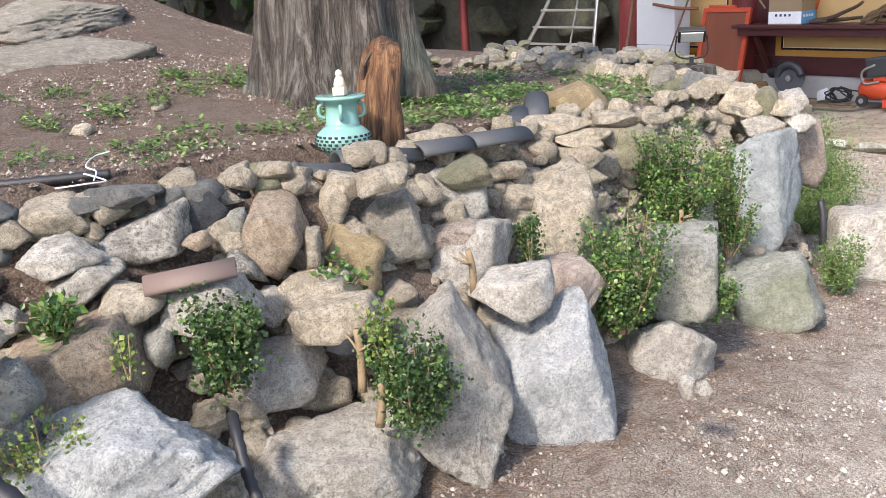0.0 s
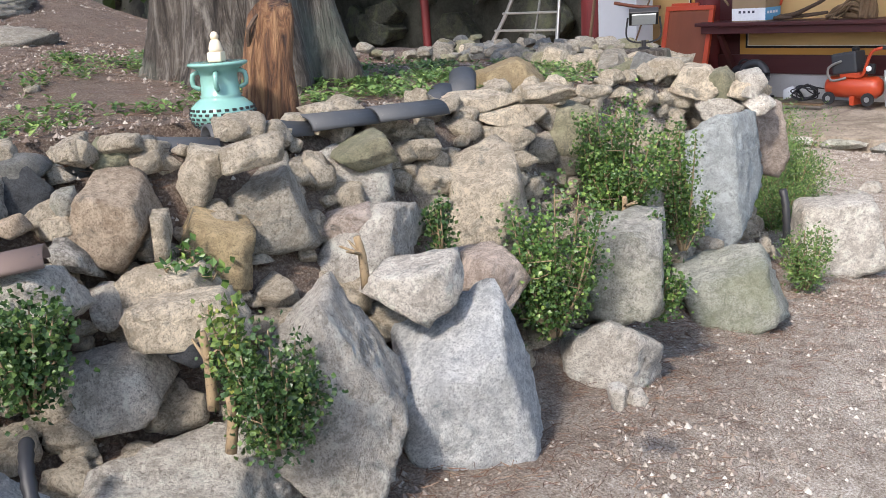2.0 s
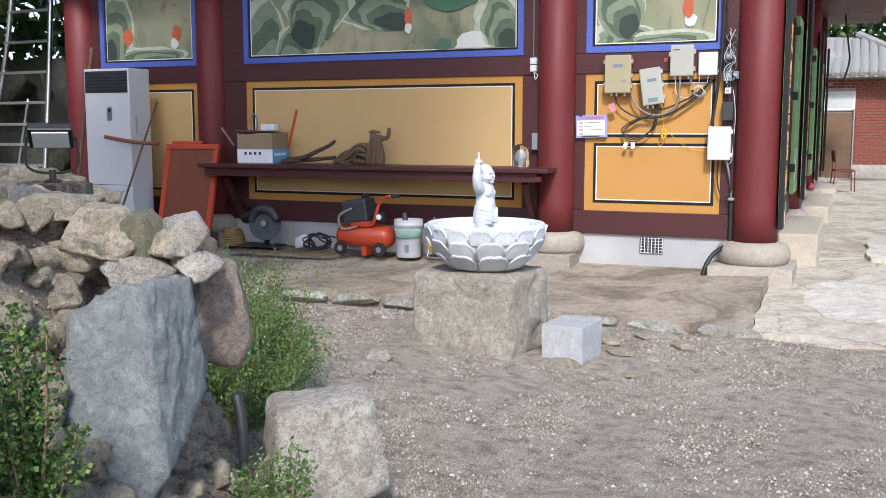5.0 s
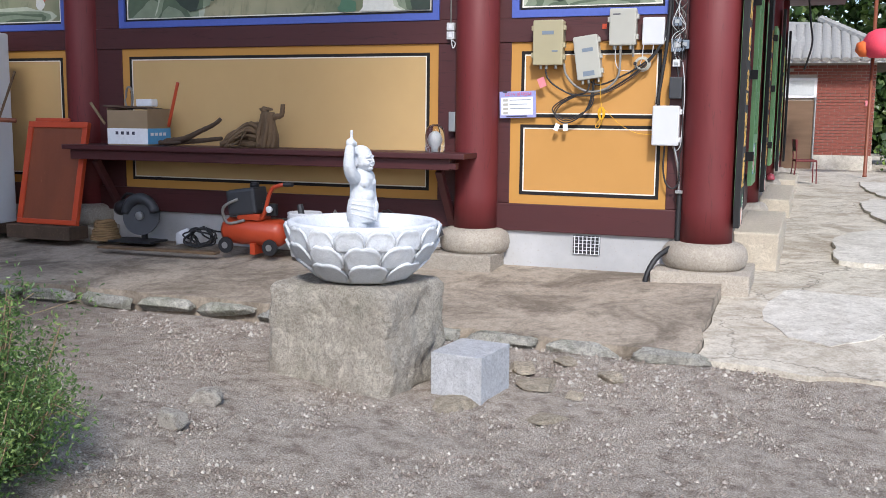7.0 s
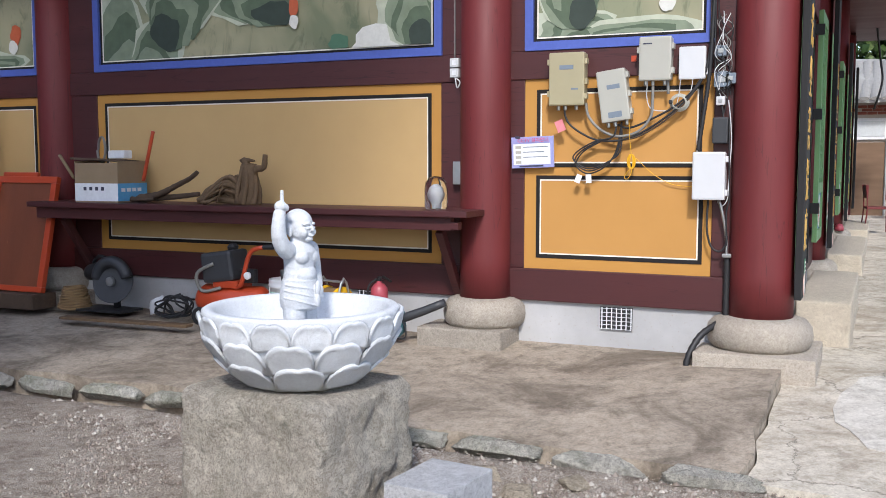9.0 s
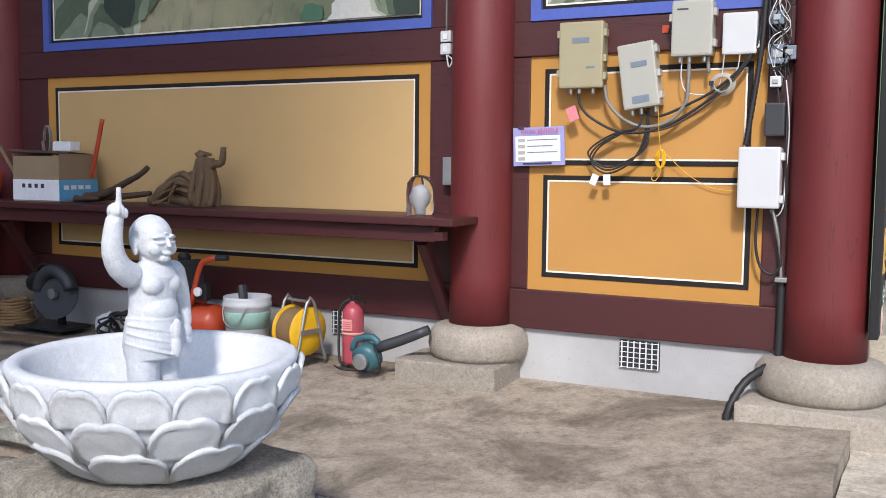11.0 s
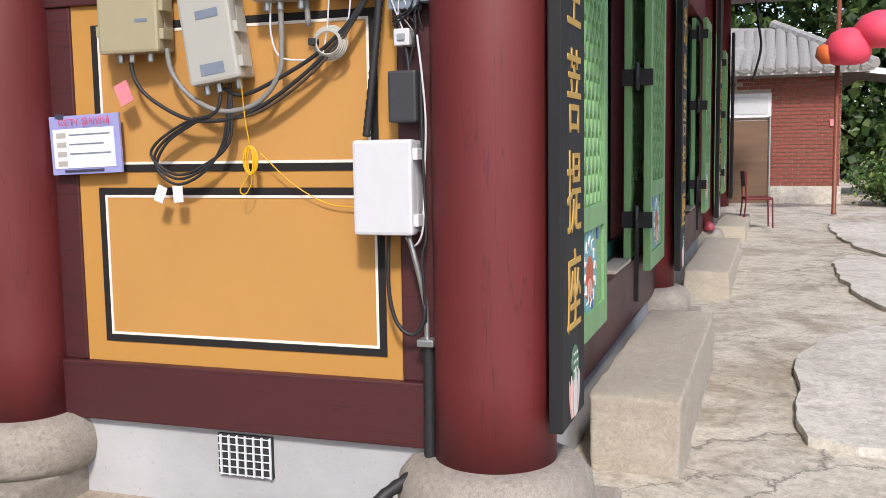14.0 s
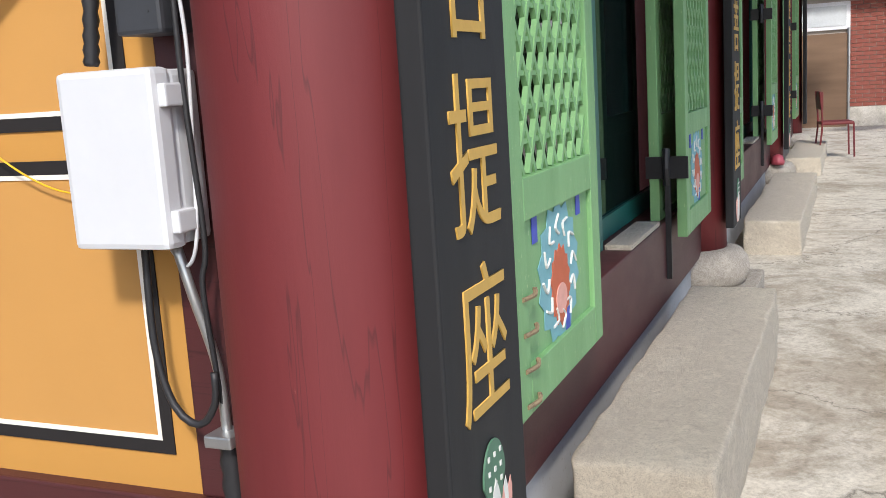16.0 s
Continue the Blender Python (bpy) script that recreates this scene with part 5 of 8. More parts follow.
shrub(1.239, 1.906, 1.059, 0.191, 0.229, 21, LEAF_DARK, "small dark green box shrub between rocks", 1500, 0.020)
shrub(1.625, 1.673, 0.912, 0.229, 0.239, 22, LEAF_DARK, "small dense dark box shrub before a boulder", 1900, 0.018)
shrub(1.586, 1.712, 1.045, 0.096, 0.210, 37, LEAF_PALE, "thin pale shoots of a box shrub", 160, 0.024, 3)
shrub(2.763, 1.966, 0.767, 0.325, 0.477, 23, LEAF, "leafy green box shrub beside the boulders", 2700, 0.020, 20)
shrub(3.569, 2.372, 0.922, 0.363, 0.458, 24, LEAF, "large bright green box shrub on the rocks", 3300, 0.020, 22)
shrub(3.938, 2.343, 0.715, 0.191, 0.554, 25, LEAF, "tall green box shrub before the slab", 1700, 0.020, 12)
shrub(3.191, 1.927, 0.713, 0.210, 0.344, 26, LEAF, "low green box shrub at the foot of the rocks", 1500, 0.020, 12)
shrub(2.986, 1.836, 0.504, 0.096, 0.153, 31, LEAF_DARK, "sprig of box leaves at a boulder's foot", 200, 0.018, 4)
shrub(2.441, 2.083, 1.061, 0.096, 0.191, 27, LEAF_DARK, "sprig of box leaves between rocks", 320, 0.019, 5)
shrub(6.42, 3.50, 0.15, 0.84, 0.80, 28, LEAF_SOFT, "feathery green bush at the corner of the bank", 17000, 0.032, 60, 0.08, 5.0, 0.9)
shrub(6.05, 3.16, 0.20, 0.42, 0.58, 32, LEAF_SOFT, "feathery green bush beside the standing slab", 4200, 0.030, 22, 0.12, 5.0, 0.9)
shrub(4.829, 2.288, 0.343, 0.267, 0.325, 29, LEAF_SOFT, "thin pale green weed beside a boulder", 900, 0.030, 10, 0.15, 4.0)
shrub(0.909, 2.067, 1.241, 0.143, 0.086, 30, LEAF, "leafy green weed between the rocks", 110, 0.040, 9, 0.3, 3.2)
shrub(0.778, 1.783, 1.014, 0.172, 0.153, 33, LEAF_PALE, "yellowish straggling shrub between rocks", 420, 0.016, 9)
shrub(0.643, 1.827, 1.051, 0.191, 0.745, 34, LEAF_PALE, "tall yellow green shoots beside the slates", 800, 0.017, 6)
shrub(1.678, 2.064, 1.156, 0.191, 0.076, 35, LEAF, "creeping weed under the yellow rock", 110, 0.034, 7, 0.3, 3.0)
shrub(0.993, 1.865, 1.172, 0.038, 0.096, 36, LEAF_PALE, "single pale shoot on a block", 40, 0.02, 2)


weed_verts, weed_faces = [], []


def weed(x, y, s, seed):
    r = random.Random(seed)
    for k in range(int(34 * s / 0.2)):
        cx, cy = x + r.gauss(0, s * 0.5), y + r.gauss(0, s * 0.5)
        z = at_ground(cx, cy)
        for j in range(5):
            a = r.uniform(0, 6.28)
            l = r.uniform(0.014, 0.042)
            d = Vector((math.cos(a), math.sin(a), r.uniform(0.2, 1.0))).normalized() * l
            w = Vector((-math.sin(a), math.cos(a), 0)) * l * 0.26
            b = Vector((cx, cy, z + 0.006 + r.uniform(0, 0.03)))
            n = len(weed_verts)
            weed_verts.extend([tuple(b), tuple(b + d * 0.55 + w), tuple(b + d - Vector((0, 0, l * 0.2))), tuple(b + d * 0.55 - w)])
            weed_faces.append((n, n + 1, n + 2, n + 3))


rng = random.Random(5)
for x, y, s in ((1.721, 2.983, 0.14), (1.582, 3.182, 0.16), (2.404, 3.123, 0.2), (2.628, 2.963, 0.2), (2.864, 3.093, 0.22), (3.049, 2.902, 0.18), (1.743, 3.801, 0.16), (1.939, 3.936, 0.16), (1.452, 3.718, 0.14), (3.564, 3.486, 0.2), (3.940, 3.745, 0.2), (4.388, 3.338, 0.22), (4.672, 3.880, 0.22), (5.018, 3.478, 0.2), (4.229, 4.382, 0.25), (4.785, 4.808, 0.25), (3.253, 4.179, 0.2), (1.476, 2.801, 0.12), (0.908, 3.045, 0.16), (1.371, 4.298, 0.14), (5.217, 4.211, 0.2), (4.019, 3.082, 0.2), (3.726, 4.887, 0.2), (2.121, 3.176, 0.16), (1.709, 4.286, 0.14), (1.246, 3.243, 0.12), (1.874, 3.313, 0.12), (1.396, 2.690, 0.1), (3.462, 3.021, 0.2), (4.288, 2.922, 0.2), (5.293, 3.783, 0.2), (5.743, 4.165, 0.15)):
    weed(x, y, s, rng.randrange(9999))
for k in range(46):
    weed(rng.uniform(2.2, 5.2), rng.uniform(2.95, 4.6), rng.uniform(0.10, 0.24), rng.randrange(9999))
weeds = bpy.data.meshes.new("weeds")
weeds.from_pydata(weed_verts, [], weed_faces)
weeds.materials.append(LEAF_SOFT)
tagged(new("weeds", weeds), "low green weeds growing on the soil bank", "weeds", kind="stuff")


def tree(x, y, r0, height, crown_r, crown_z, seed, leaves, label, flare=1.35, leaf=0.16):
    rr = random.Random(seed)
    z = at_ground(x, y)
    t = thing("tree", pose(x, y, z), label, "tree")
    bm = bmesh.new()
    rings = []
    heights = [-0.1, 0.02, 0.12, 0.3, 0.6, 1.1, 1.8, 2.6, 3.6, height * 0.7, height]
    for hz in heights:
        rad = r0 * (1 + (flare - 1) * math.exp(-max(hz, 0) / 0.28)) * (1 - 0.6 * max(hz, 0) / height)
        ring = []
        for k in range(72):
            a = 2 * math.pi * k / 72
            lobe = 1 + (0.10 * math.exp(-max(hz, 0) / 0.9) + 0.045) * math.sin(7 * a + 0.3 * hz + 1.0) + 0.06 * noise.noise(Vector((math.cos(a) * 3, math.sin(a) * 3, hz * 0.8))) + 0.04 * noise.noise(Vector((math.cos(a) * 11, math.sin(a) * 11, hz * 0.7)))
            ring.append(bm.verts.new((rad * lobe * math.cos(a), rad * lobe * math.sin(a), hz)))
        rings.append(ring)
    for a, b in zip(rings, rings[1:]):
        for k in range(72):
            bm.faces.new((a[k], a[(k + 1) % 72], b[(k + 1) % 72], b[k]))
    part("trunk", bm, BARK, t, "stringy grey brown bark with green tinge", True)
    centres = []
    bm = bmesh.new()
    for k in range(16):
        a = rr.uniform(0, 6.28)
        z0 = rr.uniform(crown_z * 0.75, height * 0.9)
        reach = crown_r * rr.uniform(0.55, 1.0)
        end = Vector((reach * math.cos(a), reach * math.sin(a), z0 + rr.uniform(0.6, 2.2)))
        st = Vector((0, 0, z0))
        mid = st.lerp(end, 0.5) + Vector((0, 0, 0.5))
        tube(bm, [st, mid, end], 0.10, 7, 0, 0.2)
        for i in range(10):
            f = 0.3 + 0.7 * i / 9
            p = st.lerp(mid, 2 * f) if f < 0.5 else mid.lerp(end, 2 * f - 1)
            for j in range(2):
                centres.append((tuple(p + Vector((rr.gauss(0, 0.5), rr.gauss(0, 0.5), rr.gauss(0, 0.35)))), 0.38))
    part("limbs", bm, BARK, t, "", True)
    me = leaf_cloud(centres, leaves, leaf, seed)
    me.materials.append(LEAF_TREE)
    ob = new("crown", me)
    ob.parent = t
    return t


tree(2.904, 3.862, 0.32, 9.5, 2.5, 6.2, 41, 12000, "thick old juniper with stringy bark on the bank")


# ---- things on the bank ----
def celadon_vase(m):
    v = thing("celadon_vase", m, "green celadon openwork vase with ring handles", "vase")
    part("body", lathe(bmesh.new(), [(0.062, 0.0), (0.080, 0.012), (0.100, 0.04), (0.104, 0.062), (0.096, 0.088), (0.075, 0.108), (0.062, 0.118), (0.066, 0.124), (0.060, 0.130), (0.058, 0.19), (0.064, 0.212), (0.090, 0.226), (0.094, 0.232), (0.090, 0.238), (0.05, 0.236)], 48), CELADON, v, "", True)
    for row, (z, r) in enumerate(((0.024, 0.0905), (0.038, 0.0985), (0.052, 0.1030), (0.066, 0.1035), (0.080, 0.1000))):
        for k in range(26):
            a = 2 * math.pi * (k + 0.5 * (row % 2)) / 26
            mm = Matrix.Translation((r * math.cos(a), r * math.sin(a), z)) @ Matrix.Rotation(a, 4, "Z")
            # solid near-black plugs, coloured as the shade within the openwork
            part("piercing", boxed(-0.003, -0.0065, -0.0045, 0.0022, 0.0065, 0.0045, 0.0015, mm), SHADE_BLACK, v)
    for a in (-0.6, 2.5, 4.1):
        part("handle", tubed([(0.060 * math.cos(a), 0.060 * math.sin(a), 0.205), (0.080 * math.cos(a), 0.080 * math.sin(a), 0.198), (0.082 * math.cos(a), 0.082 * math.sin(a), 0.16), (0.060 * math.cos(a), 0.060 * math.sin(a), 0.148)], 0.008, 8), CELADON, v, "", True)


celadon_vase(pose(2.088, 2.613, 1.412) @ Matrix.Diagonal((0.92, 0.92, 0.83, 1)))
fig = bmesh.new()
box(fig, -0.022, -0.022, 0.0, 0.022, 0.022, 0.03, 0.005)
lathe(fig, [(0.02, 0.028), (0.021, 0.04), (0.017, 0.055), (0.011, 0.066)], 14)
lathe(fig, [(0.004, 0.062), (0.012, 0.070), (0.013, 0.078), (0.008, 0.087), (0.001, 0.09)], 14)
fg = part("seated_figurine", fig, IVORY, None, "", True, pose(2.088, 2.613, 1.609, 0, 0, 40) @ Matrix.Scale(0.95, 4))
tagged(fg, "small ivory coloured seated figurine on the vase", "statue")


def split_stump(m):
    bm = bmesh.new()
    rings = []
    for i, (z, r, ox, oy) in enumerate(((-0.05, 0.105, 0, 0), (0.03, 0.098, 0, 0), (0.10, 0.090, -0.004, 0), (0.2, 0.082, -0.006, 0.004), (0.27, 0.080, 0.0, 0.0), (0.33, 0.076, 0.015, 0.0), (0.37, 0.060, 0.03, 0.0))):
        ring = []
        for k in range(32):
            a = 2 * math.pi * k / 32
            q = r * (1 + 0.16 * math.sin(3 * a + 1) + 0.14 * noise.noise(Vector((math.cos(a) * 3, math.sin(a) * 3, z * 5))))
            zz = z + (0.09 * noise.noise(Vector((math.cos(a) * 4, math.sin(a) * 4, 2))) + 0.02 if i >= 5 else 0)
            ring.append(bm.verts.new((q * math.cos(a) + ox, q * math.sin(a) + oy, zz)))
        rings.append(ring)
    for a, b in zip(rings, rings[1:]):
        for k in range(32):
            bm.faces.new((a[k], a[(k + 1) % 32], b[(k + 1) % 32], b[k]))
    bm.faces.new(rings[-1])
    t = thing("stump", m, "orange brown split stump with stringy wood", "stump")
    part("trunk", bm, STUMPWOOD, t, "", True)
    part("shred", tubed([(0.03, 0.01, 0.36), (0.05, 0.0, 0.40), (0.07, 0.01, 0.415)], 0.008, 6, 0, 0.3), DARKWOOD, t)
    part("branch_scar", tubed([(-0.06, 0.05, 0.24), (-0.09, 0.03, 0.31), (-0.05, 0.02, 0.36)], 0.012, 6, 0, 0.5), DARKWOOD, t)


split_stump(pose(2.313, 2.709, 1.419, 3, 3, 20) @ Matrix.Scale(0.86, 4))


def half_tile(m, length, r, mat, label):
    bm = bmesh.new()
    n = 12
    outer = [[bm.verts.new((x, r * k * math.cos(math.pi * i / n), r * k * math.sin(math.pi * i / n) * 0.75)) for i in range(n + 1)] for x in (-length / 2, length / 2) for k in (1.0, 0.82)]
    a0, a1, b0, b1 = outer[0], outer[1], outer[2], outer[3]
    for i in range(n):
        bm.faces.new((a0[i], a0[i + 1], b0[i + 1], b0[i]))
        bm.faces.new((a1[i + 1], a1[i], b1[i], b1[i + 1]))
        bm.faces.new((a0[i + 1], a0[i], a1[i], a1[i + 1]))
        bm.faces.new((b0[i], b0[i + 1], b1[i + 1], b1[i]))
    for i in (0, n):
        bm.faces.new((a0[i], b0[i], b1[i], a1[i]))
    bmesh.ops.recalc_face_normals(bm, faces=bm.faces)
    ob = part("roof_tile", bm, mat, None, "", True, m)
    return tagged(ob, label, "roof tile", "old roof tiles")


half_tile(pose(2.080, 2.414, 1.407, 0, 3, -12), 0.286, 0.059, BLACK_TILE, "black half round roof tile laid along the bank's rim")
half_tile(pose(2.329, 2.387, 1.406, 0, 3, 8), 0.277, 0.059, BLACK_TILE, "black half round roof tile laid along the bank's rim")
half_tile(pose(2.585, 2.399, 1.399, 0, 2, 2), 0.277, 0.059, BLACK_TILE, "black half round roof tile laid along the bank's rim")
half_tile(pose(3.013, 2.748, 1.375, 0, -8, 38), 0.286, 0.057, BLACK_TILE, "black half round roof tile leaning on a rock")
half_tile(pose(3.178, 2.791, 1.409, 0, -20, 46), 0.229, 0.053, BLACK_TILE, "black half round roof tile leaning on a rock")
half_tile(pose(1.822, 2.376, 1.403, 0, 6, -25), 0.210, 0.057, BLACK_TILE, "broken black roof tile on the rim")
half_tile(pose(1.238, 2.033, 1.280, 0, -6, -26), 0.224, 0.050, BROWN_TILE, "brown half round clay tile wedged between rocks")
half_tile(pose(4.388, 3.060, 1.321, 0, 3, 20), 0.573, 0.029, BLACK_TILE, "black edging tile on the bank")


def hose(pts, r, label, ridged=0.10, mat=None):
    ob = part("hose", tubed(pts, r, 10, ridged), mat or RUBBER, None, "", True)
    return tagged(ob, label, "hose")


hose([(1.187, 1.783, 1.023), (1.162, 1.717, 1.002), (1.147, 1.660, 0.947), (1.136, 1.584, 0.887), (1.139, 1.515, 0.794), (1.107, 1.369, 0.722)], 0.0135, "black corrugated hose hanging between the rocks")
hose([(0.569, 3.163, 1.445), (0.859, 3.075, 1.434), (1.093, 2.930, 1.435), (1.351, 2.806, 1.439)], 0.016, "black corrugated pipe lying on the bank")
hose([(4.823, 2.421, 0.776), (4.812, 2.398, 0.716), (4.801, 2.384, 0.637), (4.799, 2.378, 0.520)], 0.018, "black drain pipe beside the standing slab")
hose([(0.532, 1.750, 1.225), (0.598, 1.650, 1.167), (0.692, 1.511, 1.052), (0.815, 1.351, 0.871)], 0.022, "black corrugated pipe at the corner of the bank")
hose([(1.261, 2.703, 1.446), (1.291, 2.760, 1.462), (1.282, 2.817, 1.472), (1.343, 2.911, 1.483), (1.401, 2.928, 1.489)], 0.0026, "white cable end sticking out of the soil", 0, WHITE_PLASTIC)
hose([(1.166, 2.765, 1.430), (1.232, 2.695, 1.441), (1.300, 2.712, 1.437), (1.263, 2.790, 1.456)], 0.0028, "white loop of cable on the soil", 0, WHITE_PLASTIC)


def dead_stub(x, y, z, h, seed):
    r = random.Random(seed)
    bm = bmesh.new()
    tube(bm, [(0, 0, -0.04), (0.005, 0, h * 0.5), (0.0, 0.005, h)], 0.013, 7, 0, 0.7)
    for k in range(4):
        a = r.uniform(0, 6.28)
        tube(bm, [(0, 0, h * 0.55), (0.05 * math.cos(a), 0.05 * math.sin(a), h * 0.8)], 0.005, 5, 0, 0.5)
    ob = part("cut_branch", bm, TWIG, None, "", True, pose(x, y, z, r.uniform(-8, 8), r.uniform(-8, 8), 0))
    tagged(ob, "pale cut stem of a dead shrub", "branch", "cut stems")


for x, y, z, h, s in ((1.561, 1.804, 0.993, 0.13, 1), (1.549, 1.711, 0.931, 0.08, 2), (2.074, 1.953, 1.097, 0.10, 3), (2.684, 1.950, 0.843, 0.18, 4), (3.426, 2.237, 0.936, 0.08, 5), (0.498, 1.518, 1.088, 0.14, 6), (5.911, 2.826, 0.228, 0.16, 7), (6.091, 2.862, 0.206, 0.12, 8)):
    dead_stub(x, y, z, h, s)


def floodlight(m):
    f = thing("floodlight", m, "black floodlight tilted on a low stump", "lamp")
    part("housing", boxed(-0.12, -0.02, -0.085, 0.12, 0.03, 0.085, 0.008, pose(0, 0, 0.27, 50, 0, 0)), IRON, f)
    part("lens", boxed(-0.098, -0.030, -0.066, 0.098, -0.020, 0.066, 0.003, pose(0, 0, 0.27, 50, 0, 0)), LAMP_GLASS, f, "pale glass pane")
    part("bracket", tubed([(-0.13, 0, 0.27), (-0.135, 0.02, 0.10), (0, 0.02, 0.06), (0.135, 0.02, 0.10), (0.13, 0, 0.27)], 0.008, 6), IRON, f)
    part("foot", lathe(bmesh.new(), [(0.05, 0), (0.05, 0.02), (0.02, 0.03), (0.02, 0.08)], 16), IRON, f)


sx, sy = 5.272, 3.571
sb = bmesh.new()
lathe(sb, [(0.16, -0.05), (0.155, 0.05), (0.15, 0.16), (0.13, 0.165)], 24, None, 0.12)
st = tagged(part("low_stump", sb, BARK, None, "", False, pose(sx, sy, 1.219)), "low grey sawn stump under the floodlight", "stump")
floodlight(pose(sx, sy, 1.379, 0, 0, -50) @ Matrix.Scale(0.68, 4))

# ---- fountain bowl on its pedestal ----


def rough_block(w, d, h, seed, round_=0.10, cuts=26, amp=0.02, taper=0.0):
    """A squared stone with worn edges and an uneven face."""
    bm = bmesh.new()
    bmesh.ops.create_cube(bm, size=2.0)
    bmesh.ops.subdivide_edges(bm, edges=bm.edges[:], cuts=cuts, use_grid_fill=True)
    off = Vector((seed, seed * 1.7, seed * 0.3))
    for v in bm.verts:
        p = v.co.copy()
        inner = Vector([max(-1 + round_, min(1 - round_, c)) for c in p])
        out = p - inner
        if out.length > 1e-6:
            p = inner + out.normalized() * min(round_, max(abs(c) for c in out))
        k = 1 - taper * (p.z + 1) / 2
        p = Vector((p.x * w / 2 * k, p.y * d / 2 * k, p.z * h / 2))
        n = Vector((noise.noise(p * 5 + off), noise.noise(p * 5 + off + Vector((9, 0, 0))), 0.5 * noise.noise(p * 5 + off + Vector((0, 9, 0)))))
        f = Vector((noise.noise(p * 19 + off), noise.noise(p * 19 + off + Vector((9, 0, 0))), 0.5 * noise.noise(p * 19 + off + Vector((0, 9, 0)))))
        v.co = p + n * amp * 1.3 + f * amp * 0.5
    return bm


for i, (x0, x1, top) in enumerate(((12.95, 15.2, 0.508), (17.6, 20.7, 0.455), (22.3, 25.0, 0.445))):
    bm = rough_block(x1 - x0, 0.40, top + 0.04, 20.0 + i, 0.05, 36, 0.010)
    ob = part("stone_step", bm, STEP_STONE, None, "", True, pose((x0 + x1) / 2, 1.175, (top - 0.04) / 2))
    tagged(ob, "long rough granite step block below the doors", "step", "front steps")
ob = part("pedestal", rough_block(0.70, 0.80, 0.60, 3.0, 0.16, 40, 0.024, 0.03), PEDESTAL_STONE, None, "", True, pose(8.84, 3.12, 0.295, 0, 0, -7))
tagged(ob, "rough squared granite block that carries the bowl", "pedestal")


def lotus_bowl(m):
    b = thing("lotus_bowl", m, "pale carved granite bowl with lotus petals", "bowl")
    prof = [(0.20, 0.0), (0.27, 0.015), (0.36, 0.09), (0.425, 0.17), (0.455, 0.24), (0.462, 0.30), (0.468, 0.318), (0.455, 0.328), (0.425, 0.328), (0.41, 0.315), (0.40, 0.25), (0.35, 0.175), (0.31, 0.15), (0.297, 0.154), (0.284, 0.139), (0.271, 0.143), (0.258, 0.129), (0.245, 0.133), (0.232, 0.121), (0.219, 0.125), (0.20, 0.112), (0.0005, 0.10)]
    part("basin", lathe(bmesh.new(), prof, 64), BOWL_STONE, b, "", True)

    def radius(z):
        return float(np.interp(z, [0.0, 0.015, 0.09, 0.17, 0.24, 0.30], [0.20, 0.27, 0.36, 0.425, 0.455, 0.462]))
    for row, (z0, z1, n, wide, off, lift) in enumerate(((0.012, 0.125, 9, 0.37, 0.0, 0.012), (0.10, 0.225, 12, 0.27, 0.5, 0.012), (0.20, 0.312, 16, 0.20, 0.25, 0.008))):
        for k in range(n):
            a0 = 2 * math.pi * (k + off) / n
            bm = bmesh.new()
            nu, nv = 12, 8
            grid = []
            for i in range(nu + 1):
                u = -1 + 2 * i / nu
                rim_ = max(0.0, 1 - abs(u) ** 2.6) ** 0.5 * (1 - 0.07 * math.exp(-(u / 0.16) ** 2) * 1.2)
                col = []
                for j in range(nv + 1):
                    v = j / nv
                    z = z0 + (z1 - z0) * v * rim_
                    edge = max(v ** 5, abs(u) ** 7)
                    d = radius(z) + 0.004 + lift * (0.35 + 0.65 * (1 - u * u)) + 0.017 * edge
                    a = a0 + u * wide * (0.80 + 0.2 * v)
                    col.append(bm.verts.new((d * math.cos(a), d * math.sin(a), z)))
                grid.append(col)
            for i in range(nu):
                for j in range(nv):
                    bm.faces.new((grid[i][j], grid[i + 1][j], grid[i + 1][j + 1], grid[i][j + 1]))
            bmesh.ops.remove_doubles(bm, verts=bm.verts, dist=0.0004)
            got = bmesh.ops.solidify(bm, geom=bm.faces[:], thickness=0.014)
            bmesh.ops.recalc_face_normals(bm, faces=bm.faces)
            part("petal", bm, BOWL_STONE, b, "", True)


lotus_bowl(pose(8.805, 3.075, 0.597, 0, 0, 10) @ Matrix.Diagonal((0.90, 0.90, 1.02, 1)))


def ball(bm, c, r, m=None, sub=3):
    got = bmesh.ops.create_icosphere(bm, subdivisions=sub, radius=1.0)["verts"]
    r = r if isinstance(r, tuple) else (r, r, r)
    mm = Matrix.Translation(c) @ (m or Matrix()) @ Matrix.Diagonal((*r, 1))
    bmesh.ops.transform(bm, matrix=mm, verts=got)


